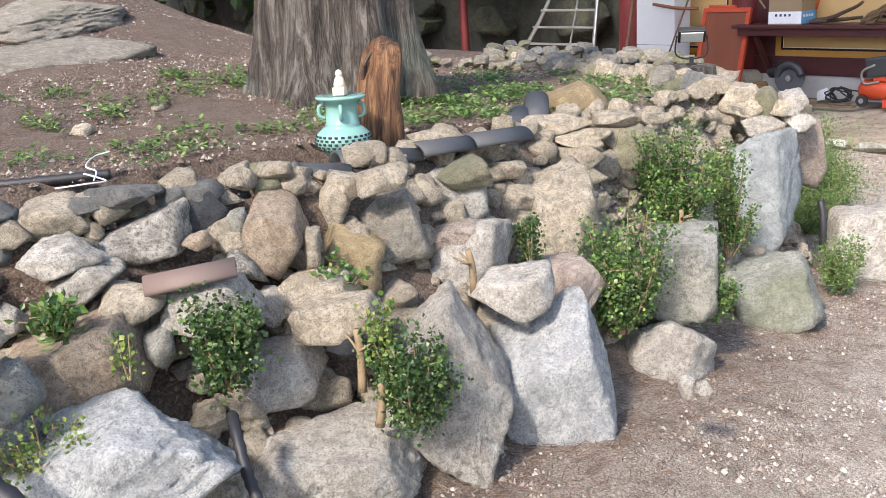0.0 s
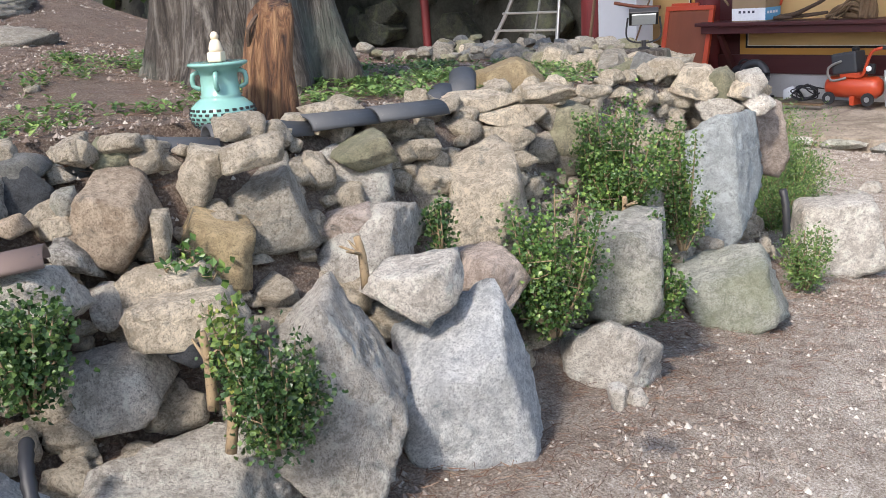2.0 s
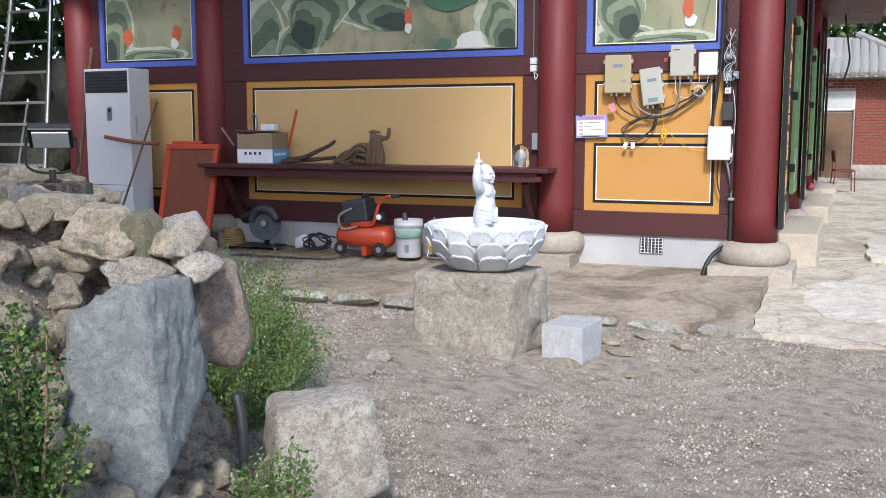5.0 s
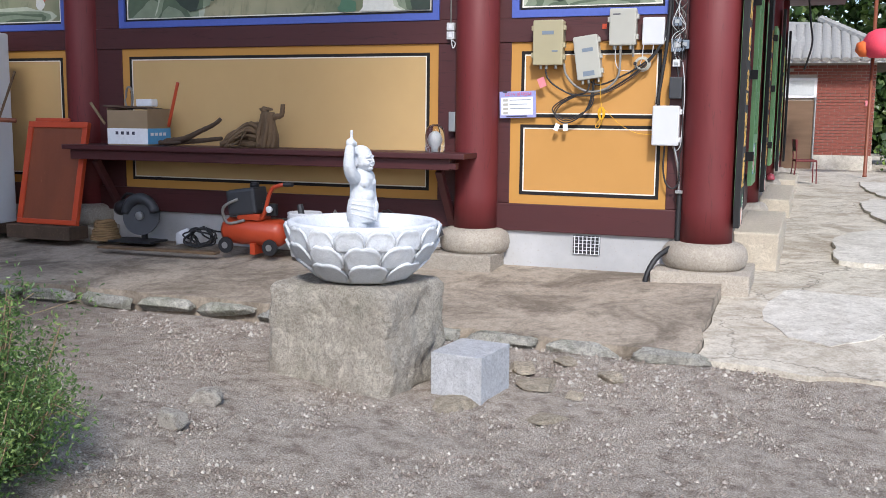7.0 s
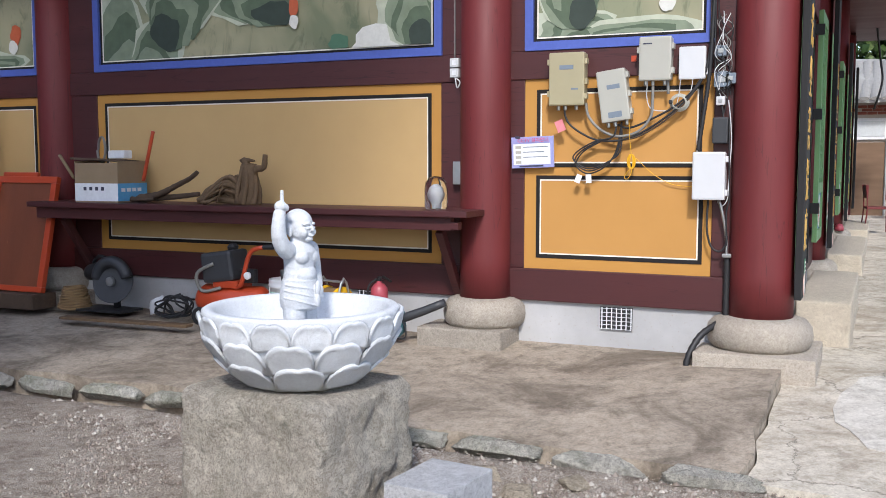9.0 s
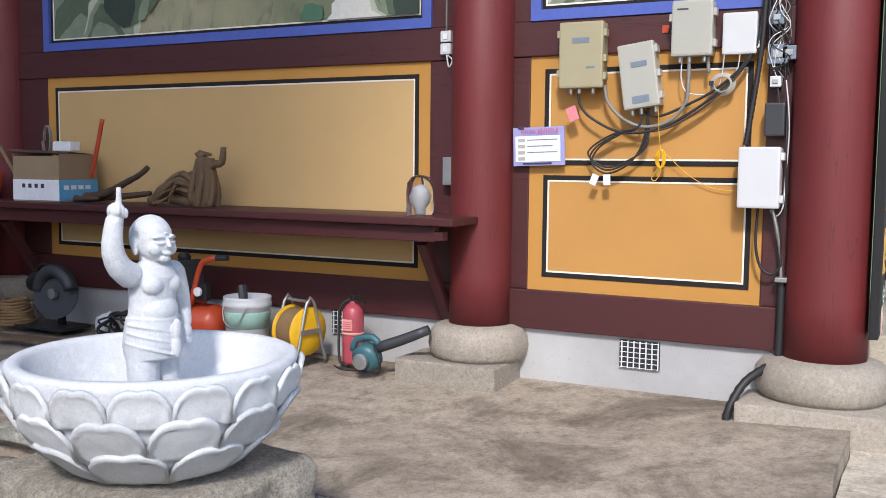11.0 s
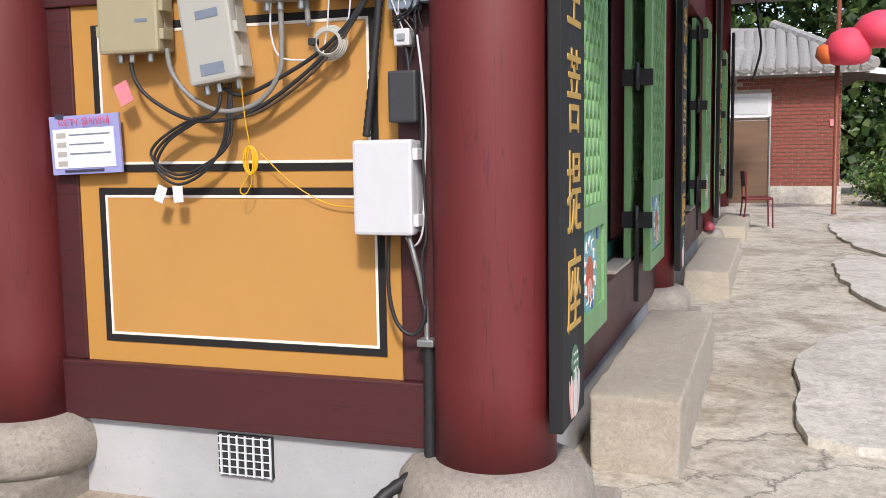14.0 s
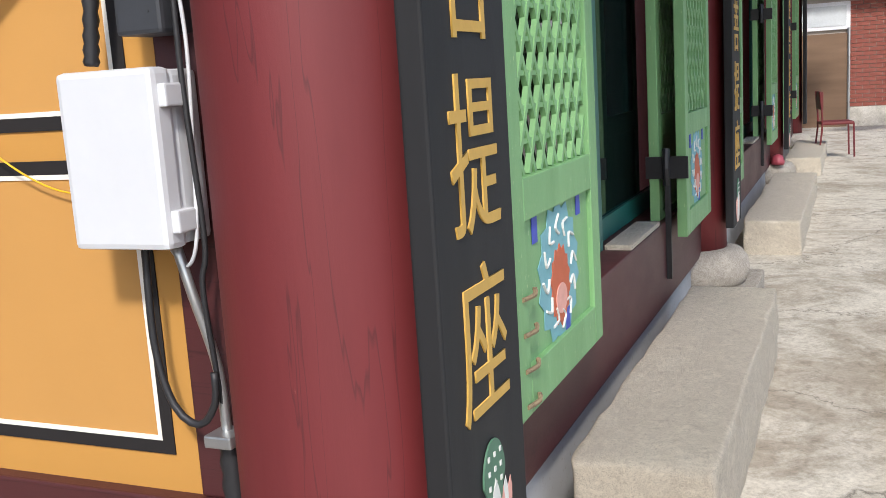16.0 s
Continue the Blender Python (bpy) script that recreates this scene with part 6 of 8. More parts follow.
def child_statue(m):
    """A standing child: bare chest, wrapped skirt, one arm raised; it looks along -y, its raised arm on -x."""
    bm = bmesh.new()
    # head with brow, cheeks, nose, lips and ears
    ball(bm, (0, 0.004, 0.572), (0.060, 0.066, 0.066))
    ball(bm, (0, -0.018, 0.545), (0.052, 0.050, 0.046))
    for k in (-1, 1):
        ball(bm, (0.026 * k, -0.046, 0.538), (0.024, 0.020, 0.022), None, 2)
        ball(bm, (0.061 * k, 0.006, 0.553), (0.008, 0.014, 0.024), None, 2)
        ball(bm, (0.060 * k, 0.002, 0.532), (0.008, 0.010, 0.013), None, 2)
        tube(bm, [(0.010 * k, -0.0665, 0.572), (0.024 * k, -0.0625, 0.577), (0.040 * k, -0.052, 0.571)], 0.0055, 6)
        tube(bm, [(0.011 * k, -0.0665, 0.5575), (0.024 * k, -0.0645, 0.556), (0.037 * k, -0.055, 0.559)], 0.0050, 6)
    tube(bm, [(0, -0.066, 0.570), (0, -0.072, 0.556), (0, -0.076, 0.544)], 0.0060, 7, 0, 1.3)
    tube(bm, [(-0.015, -0.0645, 0.527), (0, -0.0705, 0.5245), (0.015, -0.0645, 0.527)], 0.0055, 6)
    ball(bm, (0, -0.052, 0.510), (0.022, 0.018, 0.013), None, 2)
    ball(bm, (0, -0.066, 0.586), 0.004, None, 2)
    tube(bm, [(0, 0.004, 0.47), (0, 0, 0.52)], 0.036, 14)
    # trunk
    lathe(bm, [(0.070, 0.30), (0.078, 0.34), (0.074, 0.38), (0.076, 0.42), (0.082, 0.455), (0.066, 0.485), (0.036, 0.50)], 28, Matrix.Diagonal((1.0, 0.80, 1.0, 1)))
    ball(bm, (0, -0.022, 0.355), (0.066, 0.052, 0.05))
    for k in (-1, 1):
        ball(bm, (0.034 * k, -0.040, 0.432), (0.036, 0.028, 0.030))
        ball(bm, (0.078 * k, 0.0, 0.463), (0.036, 0.036, 0.034))
    # wrapped skirt with folds, and legs
    lathe(bm, [(0.070, 0.205), (0.088, 0.215), (0.094, 0.25), (0.090, 0.29), (0.082, 0.335), (0.076, 0.34)], 30, Matrix.Diagonal((1.0, 0.86, 1.0, 1)))
    for zz, r, drop in ((0.332, 0.080, 0.008), (0.305, 0.087, 0.025), (0.275, 0.0905, 0.035), (0.242, 0.0925, 0.04)):
        tube(bm, [(r * math.sin(a), -0.86 * r * math.cos(a), zz + drop * (abs(math.sin(a * 0.75)) - 0.4)) for a in [-1.75 + i * 0.25 for i in range(15)]], 0.0042, 6)
    for zz in (0.31, 0.26):
        ball(bm, (0.012, -0.088, zz - 0.01), (0.016, 0.012, 0.036), None, 2)
    for k in (-1, 1):
        tube(bm, [(0.040 * k, 0, 0.22), (0.042 * k, -0.004, 0.12), (0.042 * k, 0, 0.0)], 0.050, 14, 0, 0.8)
    # raised arm, fist and finger
    tube(bm, [(-0.080, 0, 0.462), (-0.122, -0.004, 0.49), (-0.148, -0.008, 0.535), (-0.150, -0.010, 0.585), (-0.141, -0.010, 0.632)], 0.040, 14, 0, 0.62)
    ball(bm, (-0.138, -0.012, 0.652), (0.026, 0.026, 0.026))
    for k in range(3):
        ball(bm, (-0.150 + 0.013 * k, -0.034, 0.655 - 0.004 * k), (0.008, 0.010, 0.016), None, 2)
    tube(bm, [(-0.128, -0.012, 0.665), (-0.128, -0.012, 0.72)], 0.0095, 8, 0, 0.75)
    # lowered arm and hand
    tube(bm, [(0.082, 0, 0.462), (0.108, 0.004, 0.40), (0.113, -0.004, 0.345), (0.104, -0.022, 0.295)], 0.036, 14, 0, 0.62)
    ball(bm, (0.100, -0.028, 0.278), (0.021, 0.023, 0.028))
    for k in range(3):
        tube(bm, [(0.094 + 0.008 * k, -0.038, 0.27), (0.092 + 0.008 * k, -0.042, 0.242)], 0.007, 6)
    bmesh.ops.recalc_face_normals(bm, faces=bm.faces)
    ob = part("child_statue", bm, BOWL_STONE, None, "", True, m)
    fuse = ob.modifiers.new("fuse", "REMESH")
    fuse.mode, fuse.voxel_size, fuse.use_smooth_shade = "VOXEL", 0.0028, True
    soften = ob.modifiers.new("soften", "SMOOTH")
    soften.factor, soften.iterations = 0.5, 3
    return tagged(ob, "pale stone child statue pointing one finger up", "statue")


child_statue(pose(8.805, 3.085, 0.708, 0, 0, -4))
blk = bmesh.new()
box(blk, -0.19, -0.15, 0, 0.19, 0.15, 0.26, 0.006)
ob = part("stone_block", blk, BLOCK_STONE, None, "", False, pose(8.84, 2.44, -0.005, 0, 0, -6))
tagged(ob, "sawn grey granite block on the gravel", "stone block")
for x, y, s, h in ((8.55, 2.45, 0.34, 0.06), (9.15, 2.15, 0.4, 0.05), (9.4, 2.3, 0.3, 0.06), (9.45, 1.78, 0.26, 0.06), (9.05, 1.9, 0.2, 0.04), (7.75, 3.4, 0.22, 0.12), (7.35, 3.3, 0.20, 0.11), (8.6, 1.95, 0.28, 0.04), (9.6, 2.55, 0.3, 0.05), (9.65, 2.1, 0.24, 0.05)):
    rock(x, y, at_ground(x, y) + h * 0.15, s * 0.8, s * 0.55, h, x * 60, 0, "tan" if h < 0.1 else "granite", 0.72)
for k in range(16):
    y = 1.5 + 0.55 * k
    xx = float(np.interp(y, [1.4, 3.1, 5.0, 7.0, 10.0], [9.88, 9.95, 10.08, 10.02, 9.93]))
    rock(xx, y, 0.035, 0.13, 0.5, 0.12, 0, 0, "grey", 0.7)

# ---- shelf against the west wall, and what stands on it ----
sh = thing("wall_shelf", pose(0, 0, 0), "long maroon timber shelf along the wall", "shelf")
part("shelf_board", boxed(11.44, 3.42, 1.155, 11.985, 7.56, 1.20, 0.006), MAROON, sh)
part("front_rail", boxed(11.49, 3.56, 1.06, 11.55, 7.50, 1.154, 0.006), MAROON, sh)
part("rail_lug", boxed(11.48, 3.50, 1.07, 11.54, 3.559, 1.12), MAROON, sh)
for y in (3.70, 7.30):
    part("bracket", boxed(-0.03, -0.03, 0, 0.03, 0.03, 0.62, 0.004, Matrix.Translation((11.97, y, 0.54)) @ Matrix.Rotation(radians(-35), 4, "Y")), MAROON, sh)

cb = thing("cardboard_box", pose(11.70, 6.84, 1.202, 0, 0, 4), "open brown carton with a white and blue print", "box")
part("carton", boxed(-0.19, -0.22, 0, 0.19, 0.22, 0.33, 0.003), CARTON, cb)
part("print_white", boxed(-0.1925, -0.221, 0.012, -0.1905, 0.221, 0.16), PAPER, cb, "white printed side")
part("print_blue", boxed(-0.191, -0.2225, 0.012, 0.191, -0.2205, 0.16), SKY_BLUE, cb, "blue printed side")
for k in range(4):
    part("printed_bar", boxed(-0.15 + 0.07 * k, -0.2245, 0.09, -0.10 + 0.07 * k, -0.2228, 0.12), PAPER, cb)
    part("printed_mark", boxed(-0.1945, 0.10 - 0.06 * k, 0.10, -0.1928, 0.13 - 0.06 * k, 0.13), DARK_TEXT, cb)
for s_ in (-1, 1):
    part("flap", boxed(-0.19, s_ * 0.22 - 0.003, 0.33, 0.19, s_ * 0.22 + 0.003, 0.345, 0, None), CARTON, cb)
tagged(part("board_scrap", boxed(-0.16, -0.28, 0, 0.16, 0.2, 0.018, 0.003), DARKWOOD, None, "", False, pose(11.70, 6.95, 1.55, 2, 2, 20)), "dark board scrap lying on the carton", "board")
tagged(part("stick", tubed([(0, 0, 0), (0, 0.12, 0.42)], 0.016, 8), ORANGE_RED, None, "", True, pose(11.78, 6.56, 1.38, 0, 0, 180)), "orange stick leaning by the carton", "stick")
tagged(part("stick", tubed([(0, 0, 0), (0, 0.16, 0.20)], 0.014, 8), TWIG, None, "", True, pose(11.62, 7.18, 1.40)), "short wooden handle by the carton", "stick")
tagged(part("paper_cups", boxed(-0.05, -0.09, 0, 0.05, 0.09, 0.07, 0.01), PAPER, None, "", False, pose(11.75, 6.78, 1.57)), "white paper cups on the carton", "cup")
tagged(part("coiled_wire", tubed([(0.05 * math.cos(a), 0.012 * a / 6, 0.05 + 0.11 * math.sin(a)) for a in [i * 0.5 for i in range(26)]], 0.006, 6), GREY_CABLE, None, "", True, pose(11.78, 7.0, 1.60, 0, 0, 80)), "grey coil of wire on the carton", "wire")

dw = thing("driftwood", pose(11.70, 5.42, 1.20), "pale gnarled driftwood on the shelf", "driftwood")
for pts, r, tp in (([(0, 0.02, 0), (0.01, 0.0, 0.12), (0.0, -0.01, 0.24), (0.0, -0.02, 0.33)], 0.095, 0.6), ([(0, -0.02, 0.26), (0, -0.10, 0.29), (0, -0.15, 0.30), (0, -0.165, 0.40)], 0.032, 0.6), ([(0, 0.0, 0.33), (0, 0.06, 0.36), (0, -0.06, 0.35)], 0.03, 0.3), ([(0, 0.1, 0.08), (0, 0.28, 0.14), (0.02, 0.42, 0.10), (0.0, 0.50, 0.0)], 0.05, 0.35), ([(0, 0.25, 0.13), (-0.06, 0.33, 0.10), (-0.1, 0.36, 0.0)], 0.025, 0.5), ([(0, 0.1, 0.03), (0, 0.35, 0.05), (0, 0.5, 0.03)], 0.045, 0.5)):
    part("limb", tubed(pts, r, 9, 0.03, tp), DRIFTWOOD, dw, "", True)
r_ = random.Random(77)
for k in range(9):
    far, up = r_.uniform(0.22, 0.42), r_.uniform(0.0, 0.16)
    part("root_strand", tubed([(r_.uniform(-0.03, 0.03), 0.03, 0.05 + 0.5 * up), (r_.uniform(-0.09, 0.02), 0.4 * far, 0.10 + up), (r_.uniform(-0.12, 0.05), 0.75 * far, 0.06 + 0.5 * up), (r_.uniform(-0.14, 0.06), far, 0.015)], r_.uniform(0.014, 0.026), 7, 0.06, 0.45), DRIFTWOOD, dw, "", True)
for k in range(6):
    a = k * 1.05
    part("gnarl", tubed([(0.075 * math.cos(a), 0.075 * math.sin(a), 0.0), (0.09 * math.cos(a + 0.3), 0.085 * math.sin(a + 0.3), 0.10), (0.07 * math.cos(a + 0.5), 0.065 * math.sin(a + 0.5), 0.22), (0.045 * math.cos(a + 0.2), 0.04 * math.sin(a + 0.2), 0.32)], 0.026, 7, 0.05, 0.6), DRIFTWOOD, dw, "", True)
dr = thing("dark_root", pose(11.66, 6.2, 1.21), "dark twisted root lying on the shelf", "driftwood")
for pts, r, tp in (([(0, 0.30, 0.03), (0, 0.1, 0.06), (0, -0.1, 0.14), (0, -0.24, 0.20), (0, -0.31, 0.25)], 0.032, 0.6), ([(0.05, 0.36, 0.02), (0.04, 0.0, 0.04), (0.03, -0.3, 0.07)], 0.03, 0.6), ([(-0.05, 0.34, 0.02), (-0.06, 0.1, 0.025)], 0.024, 0.5)):
    part("limb", tubed(pts, r, 8, 0.05, tp), DARKWOOD, dr, "", True)

jar = thing("glass_jar", pose(11.74, 3.79, 1.202), "clear glass lamp cover holding a white bulb", "jar")
part("glass", lathe(bmesh.new(), [(0.082, 0.0), (0.085, 0.02), (0.085, 0.14), (0.078, 0.19), (0.055, 0.222), (0.02, 0.235), (0.001, 0.237)], 32), GLASS, jar, "", True)
part("bulb", lathe(bmesh.new(), [(0.022, 0.012), (0.024, 0.04), (0.040, 0.07), (0.046, 0.105), (0.034, 0.15), (0.012, 0.17)], 20), WHITE_PLASTIC, jar, "white bulb", True)
part("base_ring", lathe(bmesh.new(), [(0.045, 0.0), (0.045, 0.012), (0.03, 0.014)], 24), STEEL, jar, "", True)

ms = thing("metal_switch_box", pose(11.95, 3.705, 1.46), "small dull metal box on the beam", "switch box")
part("case", boxed(-0.03, -0.03, -0.085, 0.035, 0.03, 0.085, 0.004), STEEL, ms)
for z in (2.20, 2.275):
    sw = thing("light_switch", pose(11.962, 3.735, z), "small white switch box with a hanging cord", "switch", "switches")
    part("plate", boxed(-0.02, -0.035, -0.033, 0.02, 0.035, 0.033, 0.004), WHITE_PLASTIC, sw)
    part("rocker", boxed(-0.024, -0.015, -0.018, -0.02, 0.015, 0.018), PAPER, sw)
tagged(part("cable", tubed([(11.95, 3.735, 3.3), (11.955, 3.735, 2.31)], 0.006, 6), GREY_CABLE, None, "", True), "thin grey cable down to the switches", "cable")
tagged(part("cable", tubed([(11.95, 3.73, 2.17), (11.94, 3.71, 2.09), (11.95, 3.69, 2.13), (11.95, 3.72, 2.16)], 0.005, 6), WHITE_PLASTIC, None, "", True), "short white cord loop below the switches", "cable")

# ---- tools and clutter on the apron ----
F = apron_top
ac = thing("air_conditioner", pose(11.50, 8.72, F(11.5, 8.7) + 0.10), "white standing air conditioner with a dark top grille", "air conditioner")
part("cabinet", boxed(-0.18, -0.33, 0, 0.18, 0.33, 1.90, 0.015), WHITE_PLASTIC, ac)
part("top_grille", boxed(-0.186, -0.31, 1.62, -0.18, 0.31, 1.87), ENGINE, ac, "dark air outlet")
for k in range(6):
    part("louvre", boxed(-0.192, -0.30, 1.64 + 0.038 * k, -0.186, 0.30, 1.65 + 0.038 * k), IRON, ac)
part("control_panel", boxed(-0.184, -0.07, 1.30, -0.18, -0.0, 1.46, 0.001), STEEL, ac, "small control panel")
part("display", boxed(-0.187, -0.055, 1.40, -0.184, -0.015, 1.44), ENGINE, ac)
part("seam", boxed(-0.1815, -0.325, 0.55, -0.1795, 0.325, 0.556), ENGINE, ac)
part("side_slot", boxed(-0.09, -0.332, 1.15, -0.06, -0.329, 1.35), GREY_PLASTIC, ac)
tagged(part("timber_packer", boxed(-0.22, -0.36, 0, 0.2, 0.36, 0.10, 0.005), DARKWOOD, None, "", False, pose(11.5, 8.72, F(11.5, 8.7))), "dark timber packing under the air conditioner", "timber")

tp = thing("leaning_board", pose(11.46, 7.79, F(11.4, 7.8) + 0.13) @ Matrix.Rotation(radians(13), 4, "Y"), "red framed brown board leaning on the column", "board")
part("panel", boxed(-0.012, -0.36, 0.03, 0.012, 0.36, 1.0), PANEL_WOOD, tp)
for c in ((-0.37, 0, 0.37, 0.05), (-0.37, 0.97, 0.37, 1.03), (-0.37, 0.05, -0.31, 0.97), (0.31, 0.05, 0.37, 0.97)):
    part("frame_rail", boxed(-0.03, c[0], c[1], 0.02, c[2], c[3], 0.005), ORANGE_RED, tp)
part("crest", boxed(-0.02, -0.12, 1.03, 0.02, 0.30, 1.07, 0.01), ORANGE_RED, tp)
tagged(part("timber_packer", boxed(-0.14, -0.4, 0, 0.12, 0.38, 0.13, 0.005), DARKWOOD, None, "", False, pose(11.46, 7.8, F(11.4, 7.8))), "dark timber under the leaning board", "timber")
tagged(part("rake_arm", tubed([(11.15, 8.62, 1.50), (11.25, 8.3, 1.44), (11.35, 8.02, 1.42)], 0.022, 8), PANEL_WOOD, None, "", True), "curved red brown wooden bar before the air conditioner", "bar")
tagged(part("pole", tubed([(11.25, 9.28, F(11.2, 9.2)), (11.55, 9.12, 2.55)], 0.022, 8), DRIFTWOOD, None, "", True), "grey wooden pole leaning beside the air conditioner", "pole")
br = thing("broom", pose(0, 0, 0), "green bristled broom with a wooden stick", "broom")
part("stick", tubed([(11.15, 8.45, 0.6), (11.45, 8.1, 1.9)], 0.012, 8), DRIFTWOOD, br, "", True)
part("bristles", lathe(bmesh.new(), [(0.11, 0.0), (0.10, 0.12), (0.05, 0.27), (0.015, 0.32)], 14, pose(11.12, 8.48, F(11.1, 8.5))), plain("green_bristles", (0.02, 0.20, 0.10), 0.6), br, "green plastic bristles")

rp = thing("rope_coil", pose(11.62, 7.22, F(11.6, 7.2)), "coiled brown jute rope on the concrete", "rope")
for k in range(9):
    r = 0.135 - 0.006 * k + 0.004 * math.sin(k * 2.1)
    part("loop", tubed([(r * math.cos(a), r * math.sin(a), 0.012 + 0.021 * k + 0.004 * math.sin(3 * a + k)) for a in [i * math.pi / 6 for i in range(13)]], 0.0125, 7), ROPE, rp, "", True)
tagged(part("brick", boxed(-0.05, -0.1, 0, 0.05, 0.1, 0.06, 0.004), BRICK_RED, None, "", False, pose(11.5, 7.58, F(11.5, 7.6))), "single red brick on the apron", "brick")
tagged(part("plank", boxed(-0.05, -0.62, 0, 0.05, 0.62, 0.022, 0.003), DRIFTWOOD, None, "", False, pose(11.28, 6.35, F(11.3, 6.3), 0, 0, 4)), "flat old plank on the apron", "plank")

sw = thing("cutoff_saw", pose(11.66, 6.82, F(11.6, 6.8)), "black cutoff saw with a large grey disc", "saw")
part("disc", lathe(bmesh.new(), [(0.19, -0.004), (0.19, 0.004), (0.02, 0.006)], 40, Matrix.Translation((-0.02, -0.02, 0.26)) @ Matrix.Rotation(radians(-78), 4, "Y") @ Matrix.Rotation(radians(12), 4, "X")), ENGINE, sw, "round cutting disc")
part("guard", tubed([(0.0 - 0.03, -0.02 + 0.17 * math.cos(a), 0.26 + 0.17 * math.sin(a)) for a in [0.1 + i * 0.35 for i in range(9)]], 0.05, 10), ENGINE, sw, "", True)
part("hub", lathe(bmesh.new(), [(0.04, 0), (0.04, 0.03), (0.015, 0.035)], 16, Matrix.Translation((-0.035, -0.02, 0.26)) @ Matrix.Rotation(radians(-90), 4, "Y")), STEEL, sw)
part("motor", lathe(bmesh.new(), [(0.06, -0.1), (0.075, -0.06), (0.075, 0.1), (0.05, 0.14)], 18, Matrix.Translation((0.05, 0.22, 0.33)) @ Matrix.Rotation(radians(75), 4, "X")), IRON, sw, "", True)
part("handle", tubed([(0.05, 0.26, 0.4), (0.05, 0.20, 0.46), (0.05, 0.08, 0.44)], 0.015, 8), IRON, sw, "", True)
part("base_plate", boxed(-0.14, -0.2, 0.0, 0.14, 0.3, 0.02, 0.004), IRON, sw)
part("arm", boxed(0.03, -0.02, 0.02, 0.07, 0.03, 0.3, 0.004), IRON, sw)

wr = thing("wire_heap", pose(11.60, 6.08, F(11.6, 6.1)), "tangled dark cable heap with a torn sack", "cable")
r_ = random.Random(9)
for k in range(8):
    pts = [(r_.gauss(0, 0.06), 0.12 * math.cos(a) + r_.gauss(0, 0.03), 0.09 + 0.08 * math.sin(a) + r_.uniform(0, 0.03)) for a in [i * 1.0 + k for i in range(8)]]
    part("cord", tubed(pts, 0.008, 6), RUBBER, wr, "", True)
tagged(part("torn_sack", rock_mesh(0.2, 0.16, 0.17, 0.8, 55), WHITE_PLASTIC, None, "", True, pose(11.72, 6.35, F(11.7, 6.35) + 0.08)), "crumpled white sack against the wall", "sack")

cp = thing("air_compressor", pose(11.55, 5.47, F(11.5, 5.5)), "orange air compressor with a black motor", "compressor")
yy = Matrix.Rotation(radians(90), 4, "X")
part("tank", lathe(bmesh.new(), [(0.03, -0.33), (0.09, -0.31), (0.122, -0.26), (0.125, 0.26), (0.09, 0.31), (0.03, 0.33)], 32, Matrix.Translation((0, 0, 0.20)) @ yy), ORANGE_RED, cp, "orange pressure tank", True)
part("motor_cover", boxed(-0.12, -0.14, 0.36, 0.12, 0.16, 0.60, 0.03, Matrix.Rotation(radians(-8), 4, "X")), ENGINE, cp, "black motor cover")
part("motor_base", boxed(-0.10, -0.11, 0.31, 0.10, 0.13, 0.37, 0.01), ORANGE_RED, cp)
part("filter", lathe(bmesh.new(), [(0.04, 0.0), (0.045, 0.03), (0.03, 0.05)], 14, Matrix.Translation((0, 0.0, 0.60))), IRON, cp)
part("push_handle", tubed([(-0.05, -0.02, 0.32), (-0.10, -0.14, 0.34), (-0.10, -0.21, 0.55), (-0.10, -0.26, 0.62), (-0.10, -0.36, 0.645)], 0.018, 10), ORANGE_RED, cp, "red bent push handle", True)
part("grip", tubed([(-0.10, -0.36, 0.645), (-0.10, -0.45, 0.65)], 0.02, 8), RUBBER, cp)
part("gauge", lathe(bmesh.new(), [(0.028, 0), (0.03, 0.02), (0.02, 0.024)], 18, Matrix.Translation((-0.11, -0.22, 0.42)) @ Matrix.Rotation(radians(-90), 4, "Y")), PAPER, cp, "round pressure gauge")
part("regulator", boxed(-0.10, -0.27, 0.36, -0.05, -0.13, 0.47, 0.01), IRON, cp)
part("air_hose", tubed([(-0.12, 0.10, 0.5), (-0.15, 0.24, 0.42), (-0.12, 0.22, 0.28), (-0.1, 0.05, 0.31)], 0.014, 8), GREY_CABLE, cp, "", True)
for y_ in (-0.22, 0.24):
    part("wheel", lathe(bmesh.new(), [(0.07, -0.018), (0.075, 0), (0.07, 0.018)], 24, Matrix.Translation((-0.12, y_, 0.075)) @ Matrix.Rotation(radians(90), 4, "Y")), RUBBER, cp, "small black wheel")
    part("hub", lathe(bmesh.new(), [(0.03, -0.022), (0.03, 0.022)], 16, Matrix.Translation((-0.122, y_, 0.075)) @ Matrix.Rotation(radians(90), 4, "Y")), STEEL, cp)
part("support_foot", boxed(-0.1, -0.05, 0.0, 0.1, 0.0, 0.1), ORANGE_RED, cp)

bk = thing("bucket", pose(11.60, 4.985, F(11.6, 5.0)), "white plastic bucket stained with green paint", "bucket")
part("pail", lathe(bmesh.new(), [(0.125, 0.0), (0.13, 0.01), (0.148, 0.33), (0.156, 0.335), (0.158, 0.36), (0.152, 0.365), (0.156, 0.385), (0.153, 0.40), (0.146, 0.40), (0.14, 0.30), (0.12, 0.05), (0.001, 0.05)], 36), WHITE_PLASTIC, bk, "", True)
part("paint_stain", lathe(bmesh.new(), [(0.1425, 0.20), (0.1505, 0.30), (0.1495, 0.305)], 36), plain("mint_stain", (0.33, 0.52, 0.45), 0.6), bk, "mint green paint stain", True)
